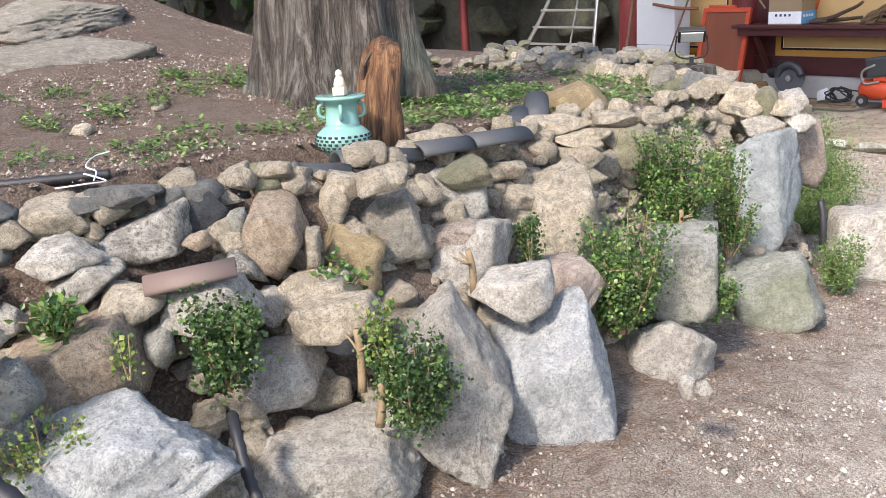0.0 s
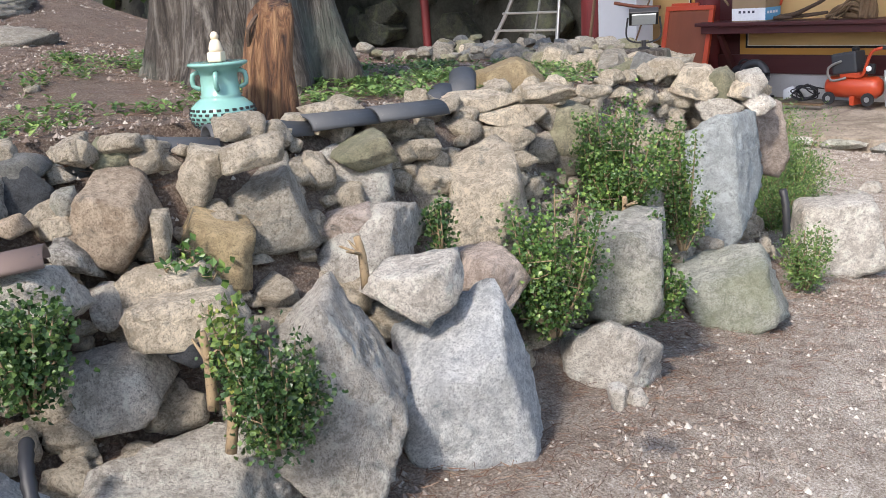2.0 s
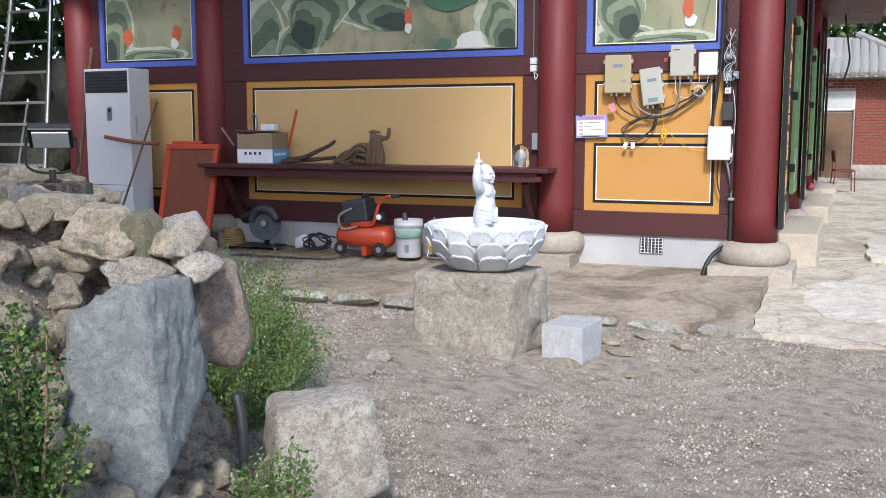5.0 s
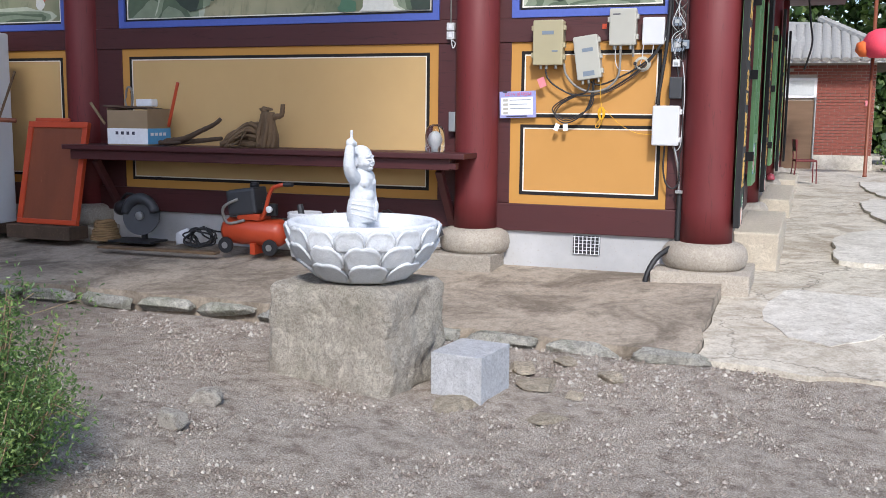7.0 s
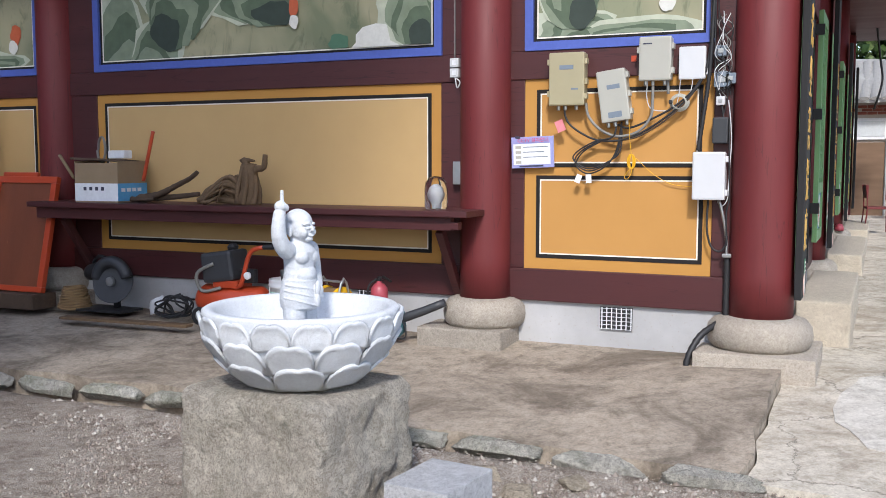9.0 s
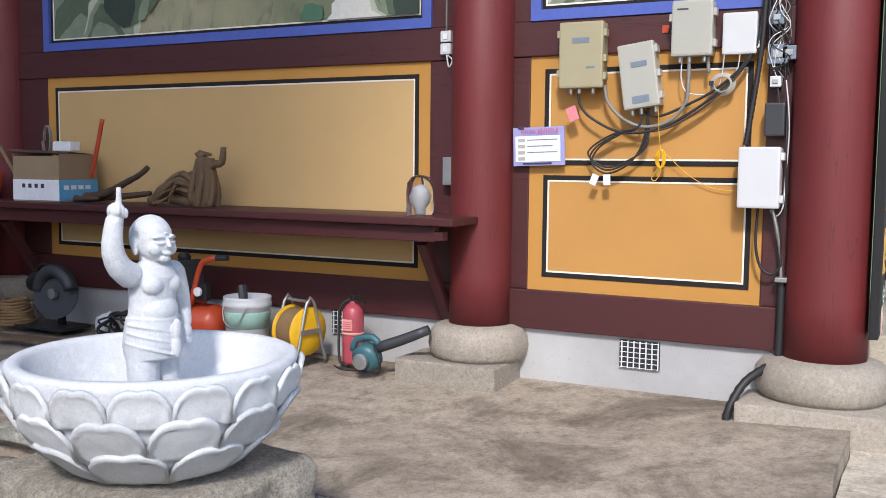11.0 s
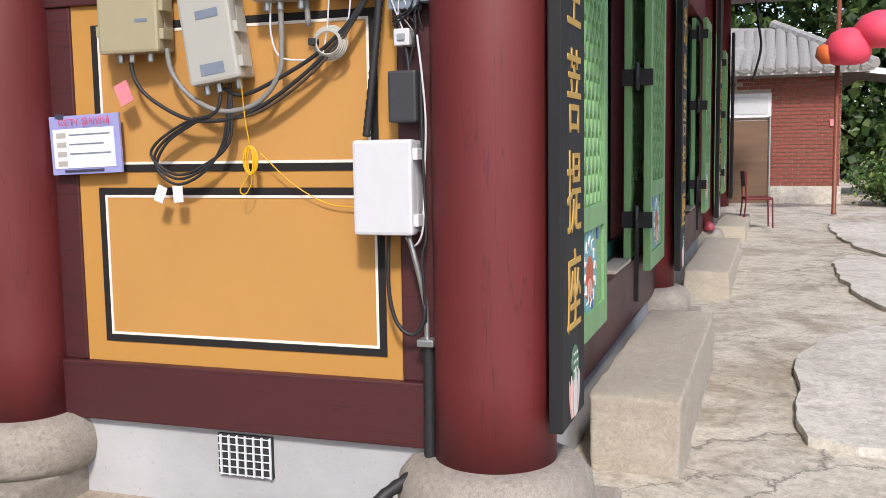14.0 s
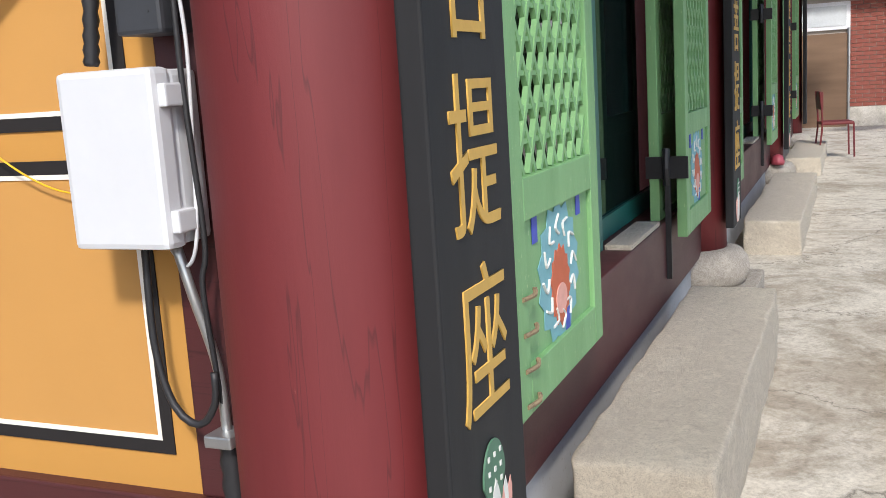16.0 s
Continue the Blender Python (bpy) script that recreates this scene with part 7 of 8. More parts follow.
part("bail", tubed([(-0.12, 0.10, 0.345), (-0.16, 0.06, 0.25), (-0.165, -0.03, 0.22), (-0.13, -0.10, 0.345)], 0.004, 6), STEEL, bk, "", True)
part("label", boxed(-0.146, -0.06, 0.07, -0.132, -0.02, 0.14), LABEL_GREY, bk)
part("tool_in_bucket", tubed([(0, 0.03, 0.36), (0.02, 0.06, 0.46)], 0.03, 8), ENGINE, bk)

rl = thing("cable_reel", pose(11.66, 4.62, F(11.65, 4.6)) @ Matrix.Rotation(radians(-12), 4, "Z"), "yellow cable reel on a steel tube stand", "cable reel")
ax = Matrix.Translation((0, 0, 0.20)) @ Matrix.Rotation(radians(90), 4, "X")
part("flange", lathe(bmesh.new(), [(0.15, 0.075), (0.155, 0.082), (0.15, 0.09), (0.05, 0.10), (0.001, 0.10)], 40, ax), YELLOW_PLASTIC, rl, "yellow round flange", True)
part("flange", lathe(bmesh.new(), [(0.15, -0.09), (0.155, -0.082), (0.15, -0.075)], 40, ax), YELLOW_PLASTIC, rl, "", True)
part("wound_cable", lathe(bmesh.new(), [(0.13, -0.075)] + [(0.135 + 0.006 * (i % 2), -0.07 + 0.0128 * i) for i in range(12)] + [(0.13, 0.074)], 36, ax), ROPE, rl, "wound brown cable", True)
for s_ in (-0.105, 0.105):
    part("stand_tube", tubed([(-0.13, s_, 0.012), (-0.10, s_, 0.10), (-0.03, s_, 0.38), (0.03, s_, 0.385), (0.10, s_, 0.10), (0.13, s_, 0.012)], 0.010, 8), STEEL, rl, "", True)
for x_, z_ in ((-0.13, 0.012), (0.13, 0.012), (0.0, 0.39)):
    part("cross_tube", tubed([(x_, -0.105, z_), (x_, 0.105, z_)], 0.010, 8), STEEL, rl)
part("axle_bar", boxed(-0.09, -0.118, 0.185, 0.09, -0.108, 0.215), STEEL, rl)

fe = thing("fire_extinguisher", pose(11.76, 4.275, F(11.75, 4.3)), "faded red fire extinguisher with a black lever", "extinguisher")
part("cylinder", lathe(bmesh.new(), [(0.055, 0.0), (0.066, 0.01), (0.068, 0.03), (0.068, 0.30), (0.062, 0.345), (0.04, 0.375), (0.022, 0.385), (0.02, 0.40)], 32), FADED_RED, fe, "", True)
part("band", lathe(bmesh.new(), [(0.0695, 0.19), (0.0695, 0.205)], 32), PAINTED_PINK, fe, "", True)
part("label", boxed(-0.0715, -0.035, 0.22, -0.062, 0.035, 0.29), PAINTED_PINK, fe, "pale printed label")
for k in range(4):
    part("printed_bar", boxed(-0.073, -0.028, 0.232 + 0.013 * k, -0.0714, 0.028, 0.237 + 0.013 * k), RED_TEXT, fe)
part("valve", lathe(bmesh.new(), [(0.018, 0.395), (0.018, 0.43), (0.01, 0.435)], 14), IRON, fe)
part("lever", boxed(-0.06, -0.01, 0.43, 0.06, 0.01, 0.445, 0.003, Matrix.Rotation(radians(60), 4, "Z") @ Matrix.Rotation(radians(-14), 4, "Y") @ Matrix.Translation((0.0, 0, 0.0))), IRON, fe, "black lever")
part("carry_handle", boxed(-0.055, -0.01, 0.405, 0.055, 0.01, 0.415, 0.003, Matrix.Rotation(radians(60), 4, "Z")), IRON, fe)
part("hose", tubed([(0.0, 0.02, 0.41), (-0.03, 0.075, 0.36), (-0.035, 0.085, 0.2), (-0.06, 0.06, 0.02), (-0.09, -0.02, 0.008)], 0.009, 8), RUBBER, fe, "", True)

bl = thing("leaf_blower", pose(11.60, 4.05, F(11.6, 4.05)), "teal and black leaf blower lying on the apron", "leaf blower")
part("fan_housing", lathe(bmesh.new(), [(0.05, -0.05), (0.085, -0.04), (0.09, 0.03), (0.05, 0.05)], 24, Matrix.Translation((0, 0.02, 0.09)) @ Matrix.Rotation(radians(75), 4, "Y")), TEAL_TOOL, bl, "teal fan housing", True)
part("motor_grille", lathe(bmesh.new(), [(0.045, 0.0), (0.05, 0.03), (0.03, 0.035)], 20, Matrix.Translation((-0.06, 0.02, 0.075)) @ Matrix.Rotation(radians(-90), 4, "Y")), STEEL, bl)
part("handle", tubed([(0.0, 0.12, 0.12), (0.0, 0.10, 0.19), (0.0, -0.02, 0.215), (0.0, -0.06, 0.17)], 0.022, 10), TEAL_TOOL, bl, "", True)
part("nozzle", tubed([(0.0, -0.04, 0.15), (0.04, -0.2, 0.21), (0.08, -0.36, 0.28)], 0.035, 14, 0, 0.85), ENGINE, bl, "long black nozzle", True)
part("cord", tubed([(-0.05, -0.06, 0.17), (-0.09, -0.12, 0.1), (-0.07, -0.1, 0.02), (-0.05, 0.02, 0.012), (-0.06, 0.16, 0.01), (-0.03, 0.24, 0.02)], 0.006, 6), RUBBER, bl, "", True)

# ---- boxes and cables on the panel ----
def enclosure(name, y, z, w, h, d, tilt, mat, label, marks, clips, back=11.985):
    e = thing(name, Matrix.Translation((back, y, z)) @ Matrix.Rotation(radians(tilt), 4, "X"), label, "electric box", "boxes on the wall")
    part("body", boxed(-d * 0.62, -w / 2, -h / 2, 0, w / 2, h / 2, 0.012), mat, e)
    part("lid", boxed(-d, -w / 2 - 0.004, -h / 2 - 0.004, -d * 0.6, w / 2 + 0.004, h / 2 + 0.004, 0.012), mat, e)
    for (my, mz, mw, mh, mm) in marks:
        part("label", boxed(-d - 0.002, my - mw / 2, mz - mh / 2, -d + 0.004, my + mw / 2, mz + mh / 2), mm, e)
    for side, cz in clips:
        part("latch", boxed(-d * 0.9, side * w / 2 - 0.004 - 0.016, cz - 0.02, -d * 0.45, side * w / 2 + 0.004 + 0.016, cz + 0.02, 0.004), mat, e)
    return e


be = enclosure("junction_box", 2.85, 2.12, 0.25, 0.36, 0.11, 0, BEIGE_PLASTIC, "beige cable box screwed to the wall", [(0, 0.08, 0.10, 0.03, LABEL_GREY), (-0.06, -0.07, 0.05, 0.012, LABEL_GREY)], [(1, 0.12), (1, -0.1), (-1, 0.12), (-1, -0.02), (-1, -0.12)])
ge = enclosure("junction_box", 2.515, 1.995, 0.195, 0.345, 0.12, -8, GREY_PLASTIC, "pale grey cable box hanging askew", [(-0.01, 0.06, 0.09, 0.03, LABEL_GREY), (0.0, -0.13, 0.095, 0.04, LABEL_GREY)], [(-1, 0.13), (-1, 0.0), (-1, -0.12)])
g2 = enclosure("junction_box", 2.235, 2.235, 0.21, 0.285, 0.11, 0, GREY_PLASTIC, "grey cable box overlapping the blue frame", [(0.05, 0.10, 0.06, 0.008, DARK_TEXT)], [(-1, 0.08), (-1, -0.08), (1, 0.06)])
wb = enclosure("junction_box", 1.995, 2.20, 0.17, 0.21, 0.07, 0, WHITE_PLASTIC, "small white cable box", [], [(-1, -0.06)])
tagged(wb, "small white cable box below the frame")
bb = enclosure("junction_box", 1.862, 1.450, 0.205, 0.31, 0.132, 0, WHITE_PLASTIC, "white plastic box with grey clips", [], [(-1, 0.11), (-1, -0.11)])
for e, zs in ((be, -0.18), (ge, -0.175), (g2, -0.143)):
    for k in (-0.06, 0.02, 0.07):
        part("gland", lathe(bmesh.new(), [(0.009, -0.035), (0.013, -0.03), (0.013, 0.0)], 12, Matrix.Translation((-0.06, k, zs))), STEEL, e)
ad = thing("adapter", pose(11.95, 1.80, 1.75), "black power adapter on the beam", "adapter")
part("case", boxed(-0.06, -0.05, -0.085, 0.03, 0.05, 0.085, 0.008), ENGINE, ad)
for y, z, s_, mat in ((1.81, 2.27, 0.035, LABEL_GREY), (1.80, 2.085, 0.05, LABEL_GREY), (1.745, 2.09, 0.035, LABEL_GREY), (1.805, 1.945, 0.028, WHITE_PLASTIC)):
    tb = thing("terminal_block", pose(11.95, y, z), "small terminal block with loose wires", "terminal block", "terminal blocks")
    part("case", boxed(-0.04, -s_, -s_, 0.02, s_, s_, 0.005), mat, tb)
    part("screw", boxed(-0.046, -s_ * 0.5, -s_ * 0.4, -0.04, s_ * 0.5, s_ * 0.4, 0.002), STEEL, tb)


def cable(pts, r, mat, label, ridged=0.0):
    ob = part("cable", tubed(pts, r, 8, ridged), mat, None, "", True)
    return tagged(ob, label, "cable", "cables on the wall")


X = 11.925
cable([(X, 2.88, 1.96), (X, 2.86, 1.84), (X, 2.77, 1.755), (X, 2.61, 1.69), (X, 2.40, 1.71), (X, 2.17, 1.84), (X, 1.99, 2.0), (X, 1.90, 2.16), (X, 1.865, 2.4), (X, 1.86, 2.9)], 0.0075, RUBBER, "black cable drooping across the panel")
cable([(X, 2.49, 1.80), (X, 2.42, 1.775), (X, 2.30, 1.815), (X, 2.10, 1.92), (X, 1.95, 2.07), (X, 1.88, 2.3), (X, 1.87, 2.9)], 0.0075, RUBBER, "black cable rising to the corner")
cable([(X, 2.62, 1.70), (X, 2.50, 1.69), (X, 2.33, 1.725), (X, 2.12, 1.86), (X, 1.96, 2.04), (X, 1.885, 2.25), (X, 1.875, 2.9)], 0.006, DARKWOOD, "dark cable rising to the corner")
cable([(X, 2.72, 1.95), (X, 2.70, 1.86), (X, 2.62, 1.77), (X, 2.50, 1.72), (X, 2.36, 1.745), (X, 2.27, 1.84), (X, 2.255, 1.95), (X, 2.255, 2.10)], 0.010, GREY_CABLE, "grey flexible conduit between two boxes", 0.06)
for k, (a, b_) in enumerate(((0.00, 0.0), (0.02, 0.02), (0.045, 0.035))):
    cable([(X, 2.50, 1.82), (X - 0.01, 2.52, 1.72), (X, 2.62 + a, 1.68), (X, 2.74 + a, 1.61), (X, 2.785 + a * 0.4, 1.52 + b_), (X, 2.70, 1.460 + b_), (X, 2.58, 1.51 + b_ * 0.6), (X, 2.50 - a * 0.6, 1.62), (X, 2.465, 1.82)], 0.0055, RUBBER, "looped black cable hanging below the askew box")
for y, a in ((2.765, 22), (2.69, -3)):
    tg = part("cable_tag", boxed(-0.002, -0.020, -0.03, 0.002, 0.020, 0.03), PAPER, None, "", False, pose(X - 0.015, y, 1.425, a, 0, 0))
    tagged(tg, "white paper tag on a cable", "tag", "cable tags")
tagged(part("cable_tag", boxed(-0.002, -0.03, -0.04, 0.002, 0.03, 0.04), PINK, None, "", False, pose(X - 0.02, 2.90, 1.795, -22, 0, 0)), "pink paper tag on a cable", "tag", "cable tags")
cable([(X - 0.02, 2.41, 1.85), (X - 0.01, 2.405, 1.70), (X, 2.395, 1.60)], 0.002, YELLOW_PLASTIC, "thin yellow cord hanging from the box")
yc = thing("yellow_cord_coil", pose(X, 2.392, 1.545), "coil of thin yellow cord hanging", "cord")
for k in range(8):
    part("loop", tubed([(0.004 * (k % 3) - 0.005, (0.010 + 0.0028 * k) * math.cos(a) + 0.002 * (k % 2), 0.046 * math.sin(a) * (1 + 0.04 * (k % 4))) for a in [i * math.pi / 5 for i in range(11)]], 0.0026, 6), YELLOW_PLASTIC, yc, "", True)
cable([(X, 2.40, 1.50), (X, 2.44, 1.44), (X, 2.42, 1.425), (X, 2.395, 1.46), (X, 2.39, 1.50)], 0.002, YELLOW_PLASTIC, "small loop of yellow cord")
cable([(X + 0.03, 2.37, 1.57), (X + 0.04, 2.25, 1.46), (X + 0.05, 2.12, 1.39), (X + 0.05, 1.97, 1.375)], 0.002, YELLOW_PLASTIC, "thin yellow cord running to the white box")
for k in range(5):
    r = 0.044 + 0.005 * k
    cable([(X - 0.01 + 0.005 * k, 2.075 + r * math.cos(a), 1.94 + r * 0.9 * math.sin(a)) for a in [i * math.pi / 6 + k for i in range(13)]], 0.0033, GREY_PLASTIC, "one ring of a grey cable coil")
tagged(part("cable_tie", boxed(-0.02, -0.012, -0.012, 0.02, 0.012, 0.012, 0.003), RUBBER, None, "", False, pose(X - 0.005, 2.13, 1.945)), "black tie round the cable coil", "tie")
cable([(X, 2.29, 2.10), (X, 2.295, 1.98), (X, 2.26, 1.90), (X, 2.16, 1.885)], 0.0035, WHITE_PLASTIC, "thin white wire below a grey box")
cable([(X, 2.155, 2.10), (X, 2.15, 2.0)], 0.010, GREY_CABLE, "short grey plug lead below a box")
cable([(X, 2.07, 2.10), (X, 2.08, 1.99), (X, 2.10, 1.90)], 0.003, WHITE_PLASTIC, "thin white wire below the small box")
cable([(X, 1.99, 2.10), (X, 2.0, 2.02), (X, 2.03, 1.97)], 0.003, WHITE_PLASTIC, "thin white wire into the coil")
cable([(X, 1.855, 2.95), (X, 1.865, 2.5), (X, 1.88, 2.15), (X, 1.91, 1.88), (X, 1.945, 1.62)], 0.014, RUBBER, "black corrugated conduit running down to the box", 0.12)
cable([(X, 1.85, 2.95), (X, 1.85, 2.5), (X, 1.84, 2.1), (X, 1.79, 1.88), (X - 0.03, 1.775, 1.7)], 0.006, RUBBER, "black cable beside the column")
cable([(X, 1.83, 2.9), (X, 1.83, 2.5), (X, 1.80, 2.2), (X, 1.76, 2.0), (X, 1.79, 1.83)], 0.004, RUBBER, "thin black wire beside the column")
for k in range(12):
    rr_ = random.Random(k)
    cable([(X + rr_.uniform(-0.03, 0.01), 1.79 + rr_.uniform(-0.055, 0.055), 2.50 - 0.085 * j + rr_.uniform(-0.03, 0.03)) for j in range(7)], 0.0028, (RUBBER, RUBBER, GREY_CABLE, WHITE_PLASTIC)[k % 4], "loose thin wire among the terminal blocks")
cable([(X, 1.755, 1.95), (X - 0.01, 1.735, 1.8), (X, 1.73, 1.65), (X, 1.74, 1.45), (X - 0.01, 1.745, 1.30), (X, 1.78, 1.25), (X, 1.81, 1.28)], 0.0038, WHITE_PLASTIC, "white wire running past the box")
cable([(X, 1.745, 1.9), (X - 0.01, 1.74, 1.6), (X, 1.735, 1.3), (X, 1.75, 1.2), (X + 0.02, 1.745, 0.95)], 0.0055, RUBBER, "black wire running past the box")
cable([(X, 1.80, 1.29), (X, 1.775, 1.20), (X + 0.02, 1.75, 1.05), (X + 0.02, 1.745, 0.9)], 0.010, STEEL, "grey conduit below the box")
cable([(X, 1.87, 1.30), (X, 1.875, 1.1), (X, 1.845, 0.98), (X, 1.79, 0.945), (X, 1.75, 0.99), (X, 1.745, 1.05)], 0.0075, RUBBER, "black cable loop below the box")
cable([(X + 0.02, 1.74, 0.92), (X + 0.02, 1.74, 0.7), (X + 0.015, 1.74, 0.48)], 0.022, RUBBER, "black corrugated pipe down the beam", 0.09)
cable([(X + 0.01, 1.74, 0.50), (11.86, 1.78, 0.47), (11.75, 1.87, 0.40), (11.68, 1.93, 0.28), (11.66, 1.95, 0.17)], 0.022, RUBBER, "black pipe bending down to the apron", 0.09)
for z in (0.92, 0.50):
    tagged(part("pipe_clip", boxed(-0.03, -0.03, -0.012, 0.035, 0.03, 0.012, 0.004), STEEL, None, "", False, pose(X + 0.01, 1.74, z)), "metal clip round the black pipe", "clip", "pipe clips")

sg = thing("notice_board", Matrix.Translation((11.955, 3.12, 1.612)) @ Matrix.Rotation(radians(-2), 4, "X"), "small lilac and white camera notice on the beam", "sign")
part("plate", boxed(-0.006, -0.160, -0.112, 0.006, 0.160, 0.112, 0.002), LILAC, sg)
part("paper_field", boxed(-0.0085, -0.135, -0.088, -0.005, 0.145, 0.062), PAPER, sg, "white printed field")
SGN = pose(-0.010, 0, 0, 90, 0, -90)
lettering("title", "CCTV 설치안내", 0.036, Matrix.Translation((-0.0075, -0.01, 0.085)) @ SGN, RED_TEXT, sg, 0.0006)
for k in range(4):
    z = 0.038 - 0.036 * k
    part("printed_tab", boxed(-0.0095, 0.085, z - 0.010, -0.0083, 0.128, z + 0.010), GREY_PLASTIC, sg)
    if k < 3:
        part("printed_bar", boxed(-0.0095, -0.118 + 0.03 * (k % 2), z - 0.0028, -0.0083, 0.07, z + 0.0028), LABEL_GREY, sg)
part("printed_bar", boxed(-0.0095, -0.08, -0.104, -0.006, 0.10, -0.094), DARK_TEXT, sg)
part("printed_camera", boxed(-0.0085, 0.11, 0.075, -0.006, 0.148, 0.095, 0, Matrix.Rotation(radians(12), 4, "X")), DARK_TEXT, sg)
tagged(part("paper_scrap", boxed(-0.002, -0.018, -0.02, 0.002, 0.018, 0.02), ORANGE_RED, None, "", False, pose(11.975, 2.40, 2.25)), "small red paint mark above the askew box", "mark")

# ---- ladder, post, far left ----
ld = thing("ladder", pose(0, 0, 0), "tall aluminium ladder standing in the shade", "ladder")
A, B = [Vector((12.35, 12.75, 0.35)), Vector((12.6, 11.85, 1.9)), Vector((12.65, 11.35, 4.2))], [Vector((12.35, 10.86, 0.35)), Vector((12.5, 10.80, 1.9)), Vector((12.65, 10.72, 4.2))]
for s_ in (A, B):
    part("stile", tubed(s_, 0.035, 8), ALU, ld, "", True)
for k in range(11):
    f = 0.06 + 0.09 * k
    pa = A[0].lerp(A[1], f * 2) if f < 0.5 else A[1].lerp(A[2], f * 2 - 1)
    pb = B[0].lerp(B[1], f * 2) if f < 0.5 else B[1].lerp(B[2], f * 2 - 1)
    part("rung", tubed([pa, pb], 0.02, 8), ALU, ld)
tagged(part("prop_pole", tubed([(12.5, 11.6, 0.3), (12.55, 11.2, 2.0)], 0.02, 8), ALU, None, "", True), "thin metal prop behind the ladder", "pole")
tagged(part("red_post", tubed([(13.9, 15.85, 0.2), (14.0, 16.07, 4.4)], 0.09, 10), RED, None, "", True), "slim red painted post in the shade", "post")
part("core", boxed(16.5, 9.8, -0.5, 17.2, 60.0, 2.9), CLIFF, thing("wall_retaining", pose(0, 0, 0), "retaining wall behind the hall, coloured dark as under trees", "wall", kind="structure"))
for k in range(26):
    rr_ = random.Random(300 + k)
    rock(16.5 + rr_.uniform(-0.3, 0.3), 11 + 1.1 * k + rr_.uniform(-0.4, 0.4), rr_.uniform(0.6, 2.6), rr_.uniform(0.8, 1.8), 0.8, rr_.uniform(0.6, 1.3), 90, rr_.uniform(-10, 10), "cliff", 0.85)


def wood_edge(x0, y0, x1, y1, zlo, zhi, n, seed, name, label):
    r = random.Random(seed)
    centres = []
    for k in range(n):
        t = r.random()
        centres.append(((x0 + (x1 - x0) * t + r.gauss(0, 1.2), y0 + (y1 - y0) * t + r.gauss(0, 1.2), r.uniform(zlo, zhi)), r.uniform(0.4, 0.9)))
    me = leaf_cloud(centres, n * 60, 0.30, seed)
    me.materials.append(LEAF_TREE)
    return tagged(new(name, me), label, "trees", kind="stuff")


# first stretch is out of view, added to keep sun off the retaining wall
wood_edge(12.8, 13.0, 12.8, 34.0, 4.6, 8.5, 300, 54, "woods", "unseen woods canopy added to shade the retaining wall")
wood_edge(18.5, 9.0, 18.5, 45.0, 2.6, 9.0, 330, 51, "woods", "dark green woods above the retaining wall")
wood_edge(-6.0, 17.0, 14.0, 22.0, 3.0, 9.0, 260, 52, "woods", "dark woods at the top of the bank")
wood_edge(41.0, -10.0, 43.0, 10.0, 0.5, 12.0, 900, 53, "woods", "green trees behind the brick house")

# ---- brick house across the yard ----
def G(x):
    return 0.21 + max(0, x - 12.8) * 0.006


hs = thing("brick_house", pose(30.0, 0.345, 0.17) @ Matrix.Scale(1.12, 4), "low red brick house with a grey tiled roof", "house")
hy0, hy1 = -0.87, 4.5
part("wall", boxed(0.02, hy0, -0.3, 5.0, hy1, 2.45), MORTAR, hs)
part("foundation", boxed(-0.03, hy0 - 0.03, -0.3, 0.02, hy1, 0.42), PATCH, hs, "grey concrete foundation")
brick_me = mesh_of(boxed(-0.008, -0.095, -0.0285, 0.02, 0.095, 0.0285, 0.003), "brick", BRICK_RED)
half_me = mesh_of(boxed(-0.008, -0.045, -0.0285, 0.02, 0.045, 0.0285, 0.003), "brick", BRICK_RED)
nb = 0
for row in range(29):
    z = 0.455 + row * 0.068
    y = hy0 + 0.1 + (0.1 if row % 2 else 0)
    stop = 0.33 if z < 2.2 else 1.05
    if row % 2:
        for yy in (hy0 + 0.048, stop - 0.05):
            b_ = new("brick", half_me)
            b_.parent = hs
            b_.matrix_basis = pose(0.008, yy, z)
    while y < stop - 0.09 and nb < 320:
        if y < stop - (0.19 if row % 2 else 0.0):
            b_ = new("brick", brick_me)
            b_.parent = hs
            b_.matrix_basis = pose(0.008, y, z)
            nb += 1
        y += 0.2
door = part("door", boxed(-0.05, 0.36, 0.05, 0.012, 1.25, 1.62, 0.005), SHED_DOOR, hs, "brown slatted door")
part("door_post", tubed([(-0.06, 0.34, 0.0), (-0.06, 0.34, 1.7)], 0.025, 8), STEEL, door)
win = part("window", boxed(-0.03, 0.32, 1.68, 0.01, 1.1, 2.12), PAPER, hs, "white framed window above the door")
part("pane", boxed(-0.04, 0.38, 1.74, -0.03, 1.05, 2.06), LAMP_GLASS, win)
part("fascia", boxed(-0.45, hy0 - 0.5, 2.42, -0.38, hy1, 2.52), PAPER, hs, "pale eaves board")
part("soffit", boxed(-0.4, hy0 - 0.45, 2.45, 5.0, hy1, 2.5), DARKWOOD, hs)
bm = bmesh.new()
bm.faces.new([bm.verts.new(p) for p in ((-0.5, hy0 - 0.5, 2.5), (2.5, hy0 + 1.2, 3.55), (2.5, hy1, 3.75), (-0.5, hy1, 2.5))])
bm.faces.new([bm.verts.new(p) for p in ((-0.5, hy0 - 0.5, 2.5), (5.5, hy0 - 0.5, 2.5), (2.5, hy0 + 1.2, 3.55))])
rf = part("roof", bm, ROOF_TILE, hs, "grey cement tile roof")
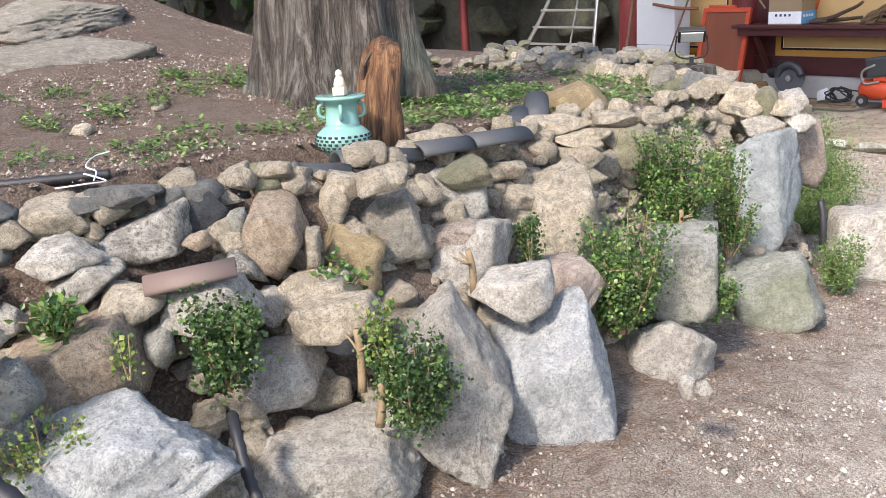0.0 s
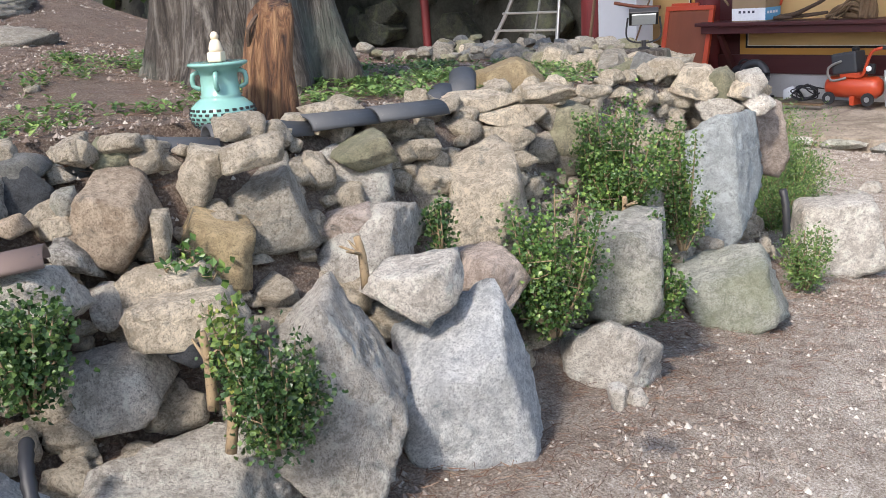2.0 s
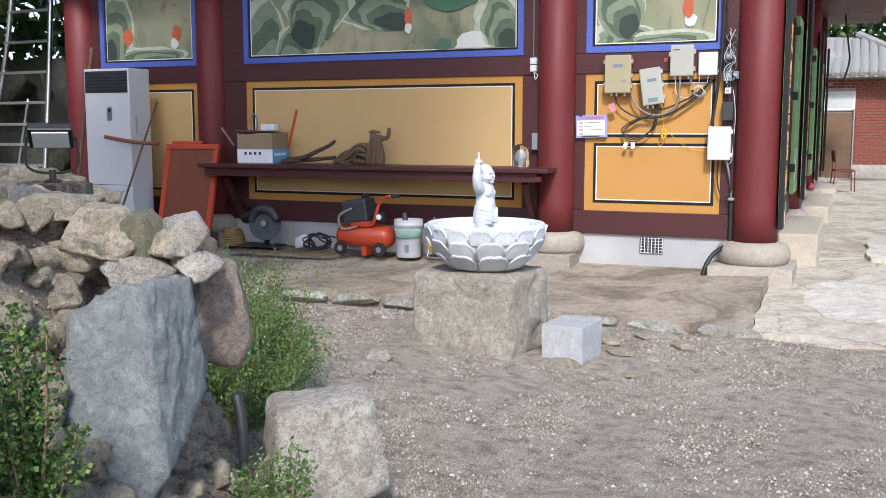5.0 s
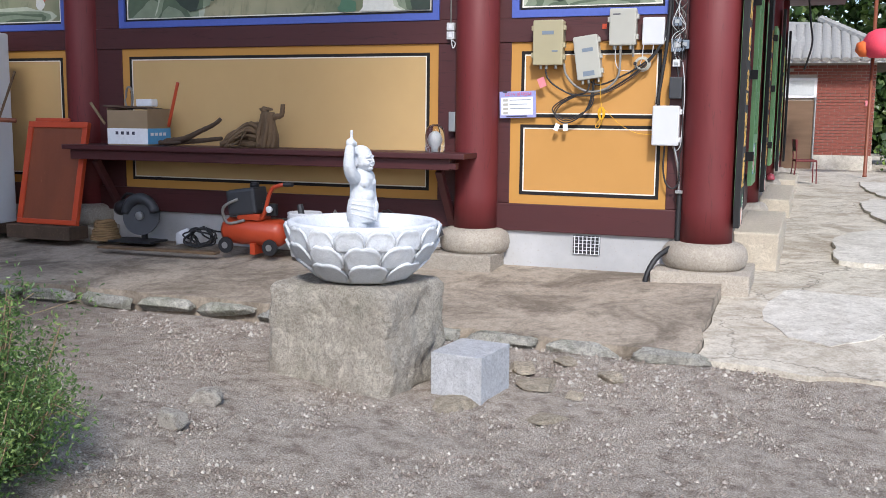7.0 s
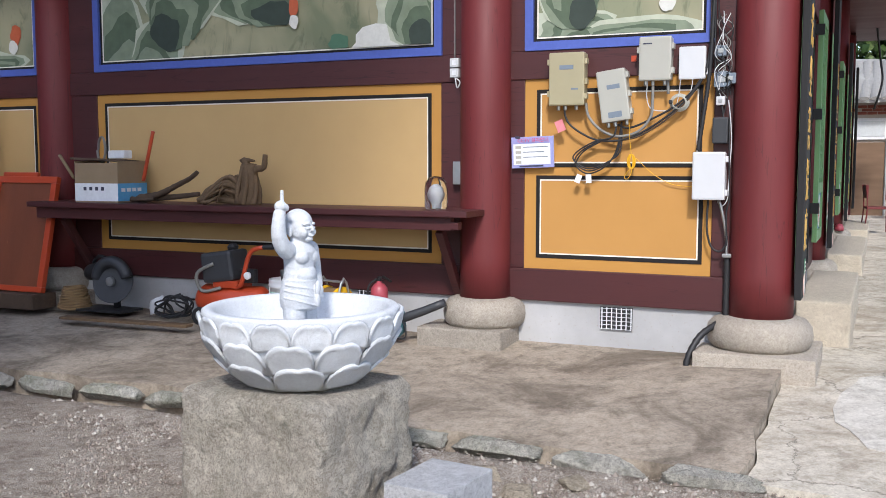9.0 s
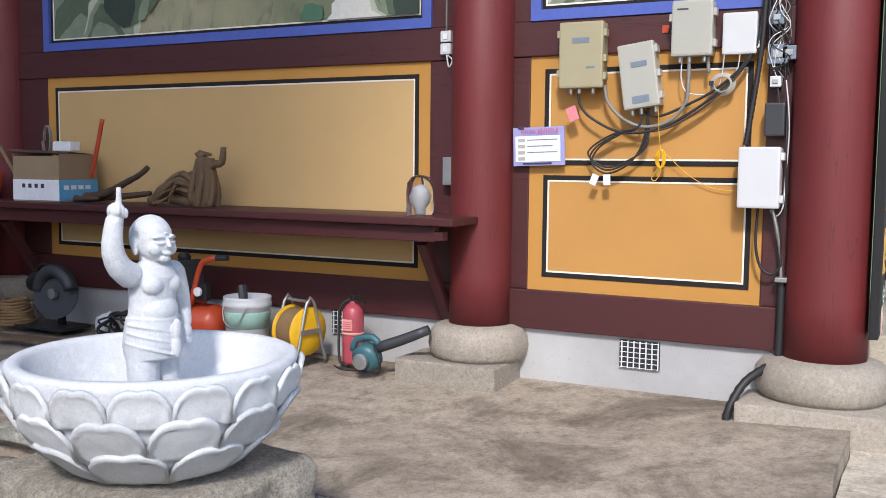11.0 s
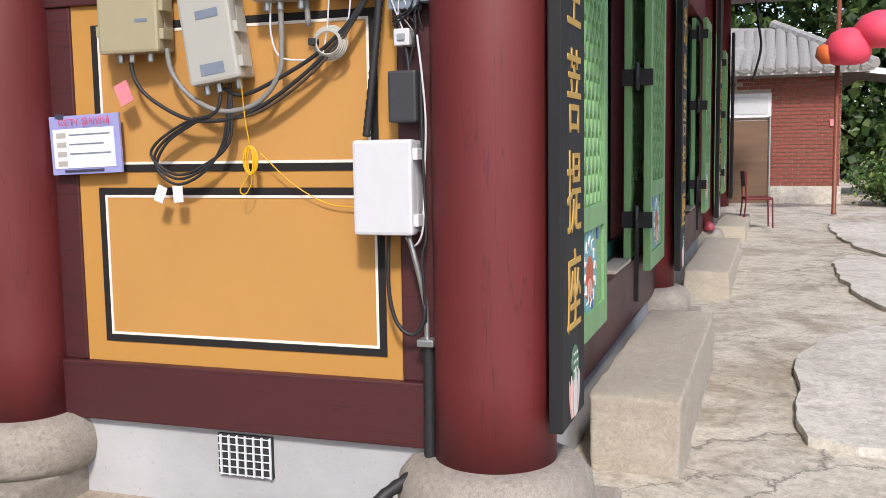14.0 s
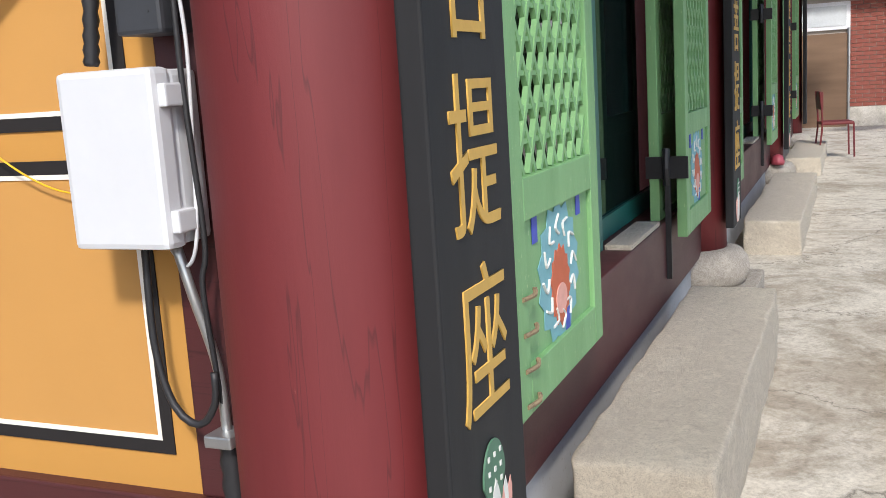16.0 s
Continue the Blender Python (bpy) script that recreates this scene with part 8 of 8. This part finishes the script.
tile_me = mesh_of(lathe(bmesh.new(), [(0.085, -0.16), (0.10, 0.16)], 12, Matrix.Rotation(radians(90), 4, "Y") @ Matrix.Diagonal((0.5, 1, 1, 1))), "tile", ROOF_TILE)
slope = math.degrees(math.atan2(1.05, 3.0))
for i in range(9):
    for j in range(17):
        y = hy0 - 0.35 + 0.2 * j
        x = -0.42 + 0.30 * i
        if y > hy0 - 0.5 + 1.7 * (x + 0.5) / 3.0:
            t_ = new("tile", tile_me)
            t_.parent = rf
            t_.matrix_basis = pose(x, y, 2.515 + (x + 0.5) * 0.36, 0, -slope, 0)
part("ridge", tubed([(-0.5, hy0 - 0.5, 2.55), (1.0, hy0 + 0.35, 3.08), (2.5, hy0 + 1.2, 3.62)], 0.10, 8, 0.12), ROOF_TILE, rf)
tagged(part("poster", boxed(-0.01, -0.05, -0.07, 0.0, 0.05, 0.07), PINK, None, "", False, pose(29.97, -0.47, 1.92)), "small pink notice on the brick wall", "notice")

chair = thing("chair", pose(24.2, 0.86, G(24.2), 0, 0, 10), "red metal chair beside the front steps", "chair")
part("seat", boxed(-0.2, -0.2, 0.42, 0.2, 0.2, 0.46, 0.015), RED, chair)
part("backrest", boxed(-0.2, 0.18, 0.62, 0.2, 0.21, 0.85, 0.01), RED, chair)
for a in (-0.19, 0.19):
    part("leg", tubed([(a, -0.19, 0.43), (a, -0.2, 0.0)], 0.012, 8), RED, chair)
    part("leg", tubed([(a, 0.24, 0.0), (a, 0.19, 0.43), (a, 0.22, 0.85)], 0.012, 8), RED, chair)
pz = G(26.8)
lp = thing("lantern_pole", pose(26.8, -0.36, pz), "slim red steel pole for lanterns", "pole")
part("pole", lathe(bmesh.new(), [(0.05, 0.0), (0.05, 0.03), (0.04, 0.04), (0.038, 3.9)], 14), PANEL_WOOD, lp, "", True)
part("tie", tubed([(0.035, 0, 2.9), (0, 0.035, 2.88), (-0.035, 0, 2.9), (0, -0.035, 2.92)], 0.008, 6), RUBBER, lp)
ln = thing("paper_lantern", pose(26.5, -0.50, pz + 2.76) @ Matrix.Scale(1.18, 4), "bright pink and orange cloth lantern", "lantern")
part("shade", lathe(bmesh.new(), [(0.10, 0.30), (0.22, 0.24), (0.30, 0.10), (0.31, -0.05), (0.26, -0.16), (0.18, -0.20)], 20, None, 0.12), LANTERN, ln, "", True)
part("shade", lathe(bmesh.new(), [(0.10, 0.30), (0.24, 0.24), (0.34, 0.10), (0.35, -0.05), (0.28, -0.16), (0.18, -0.20)], 20, Matrix.Translation((0, -0.42, 0.22)), 0.12), LANTERN, ln, "", True)
part("ruffle", lathe(bmesh.new(), [(0.05, 0.12), (0.14, 0.08), (0.16, -0.06), (0.08, -0.16)], 14, Matrix.Translation((0, 0.26, -0.02)), 0.2), ORANGE_CLOTH, ln, "orange ruffle", True)
tagged(part("floor_lamp_lid", lathe(bmesh.new(), [(0.06, 0), (0.07, 0.03), (0.05, 0.09), (0.01, 0.11)], 16), FADED_RED, None, "", True, pose(20.97, 1.36, 0.505)), "small pink plastic cup by the front column", "cup")
tagged(part("hanging_cable", tubed([(25.0, 0.98, 4.0), (25.05, 0.90, 3.4), (25.0, 0.86, 3.0), (25.0, 0.98, 2.5)], 0.02, 6), RUBBER, None, "", True), "black cable hanging from the eaves", "cable")
awn = thing("awning", pose(31.2, -2.75, 2.7), "dark lean-to roof with a white edge", "awning")
part("sheet", boxed(-0.8, -1.8, 0.0, 2.0, 1.75, 0.08, 0, Matrix.Rotation(radians(8), 4, "X")), DARKWOOD, awn)
part("edge", boxed(-0.86, -1.8, -0.02, -0.8, 1.75, 0.10, 0, Matrix.Rotation(radians(8), 4, "X")), PAPER, awn)
shrub(29.4, -1.75, G(29.4), 1.75, 1.1, 60, LEAF, "flowering shrub beside the brick house", 2600, 0.12, 30)
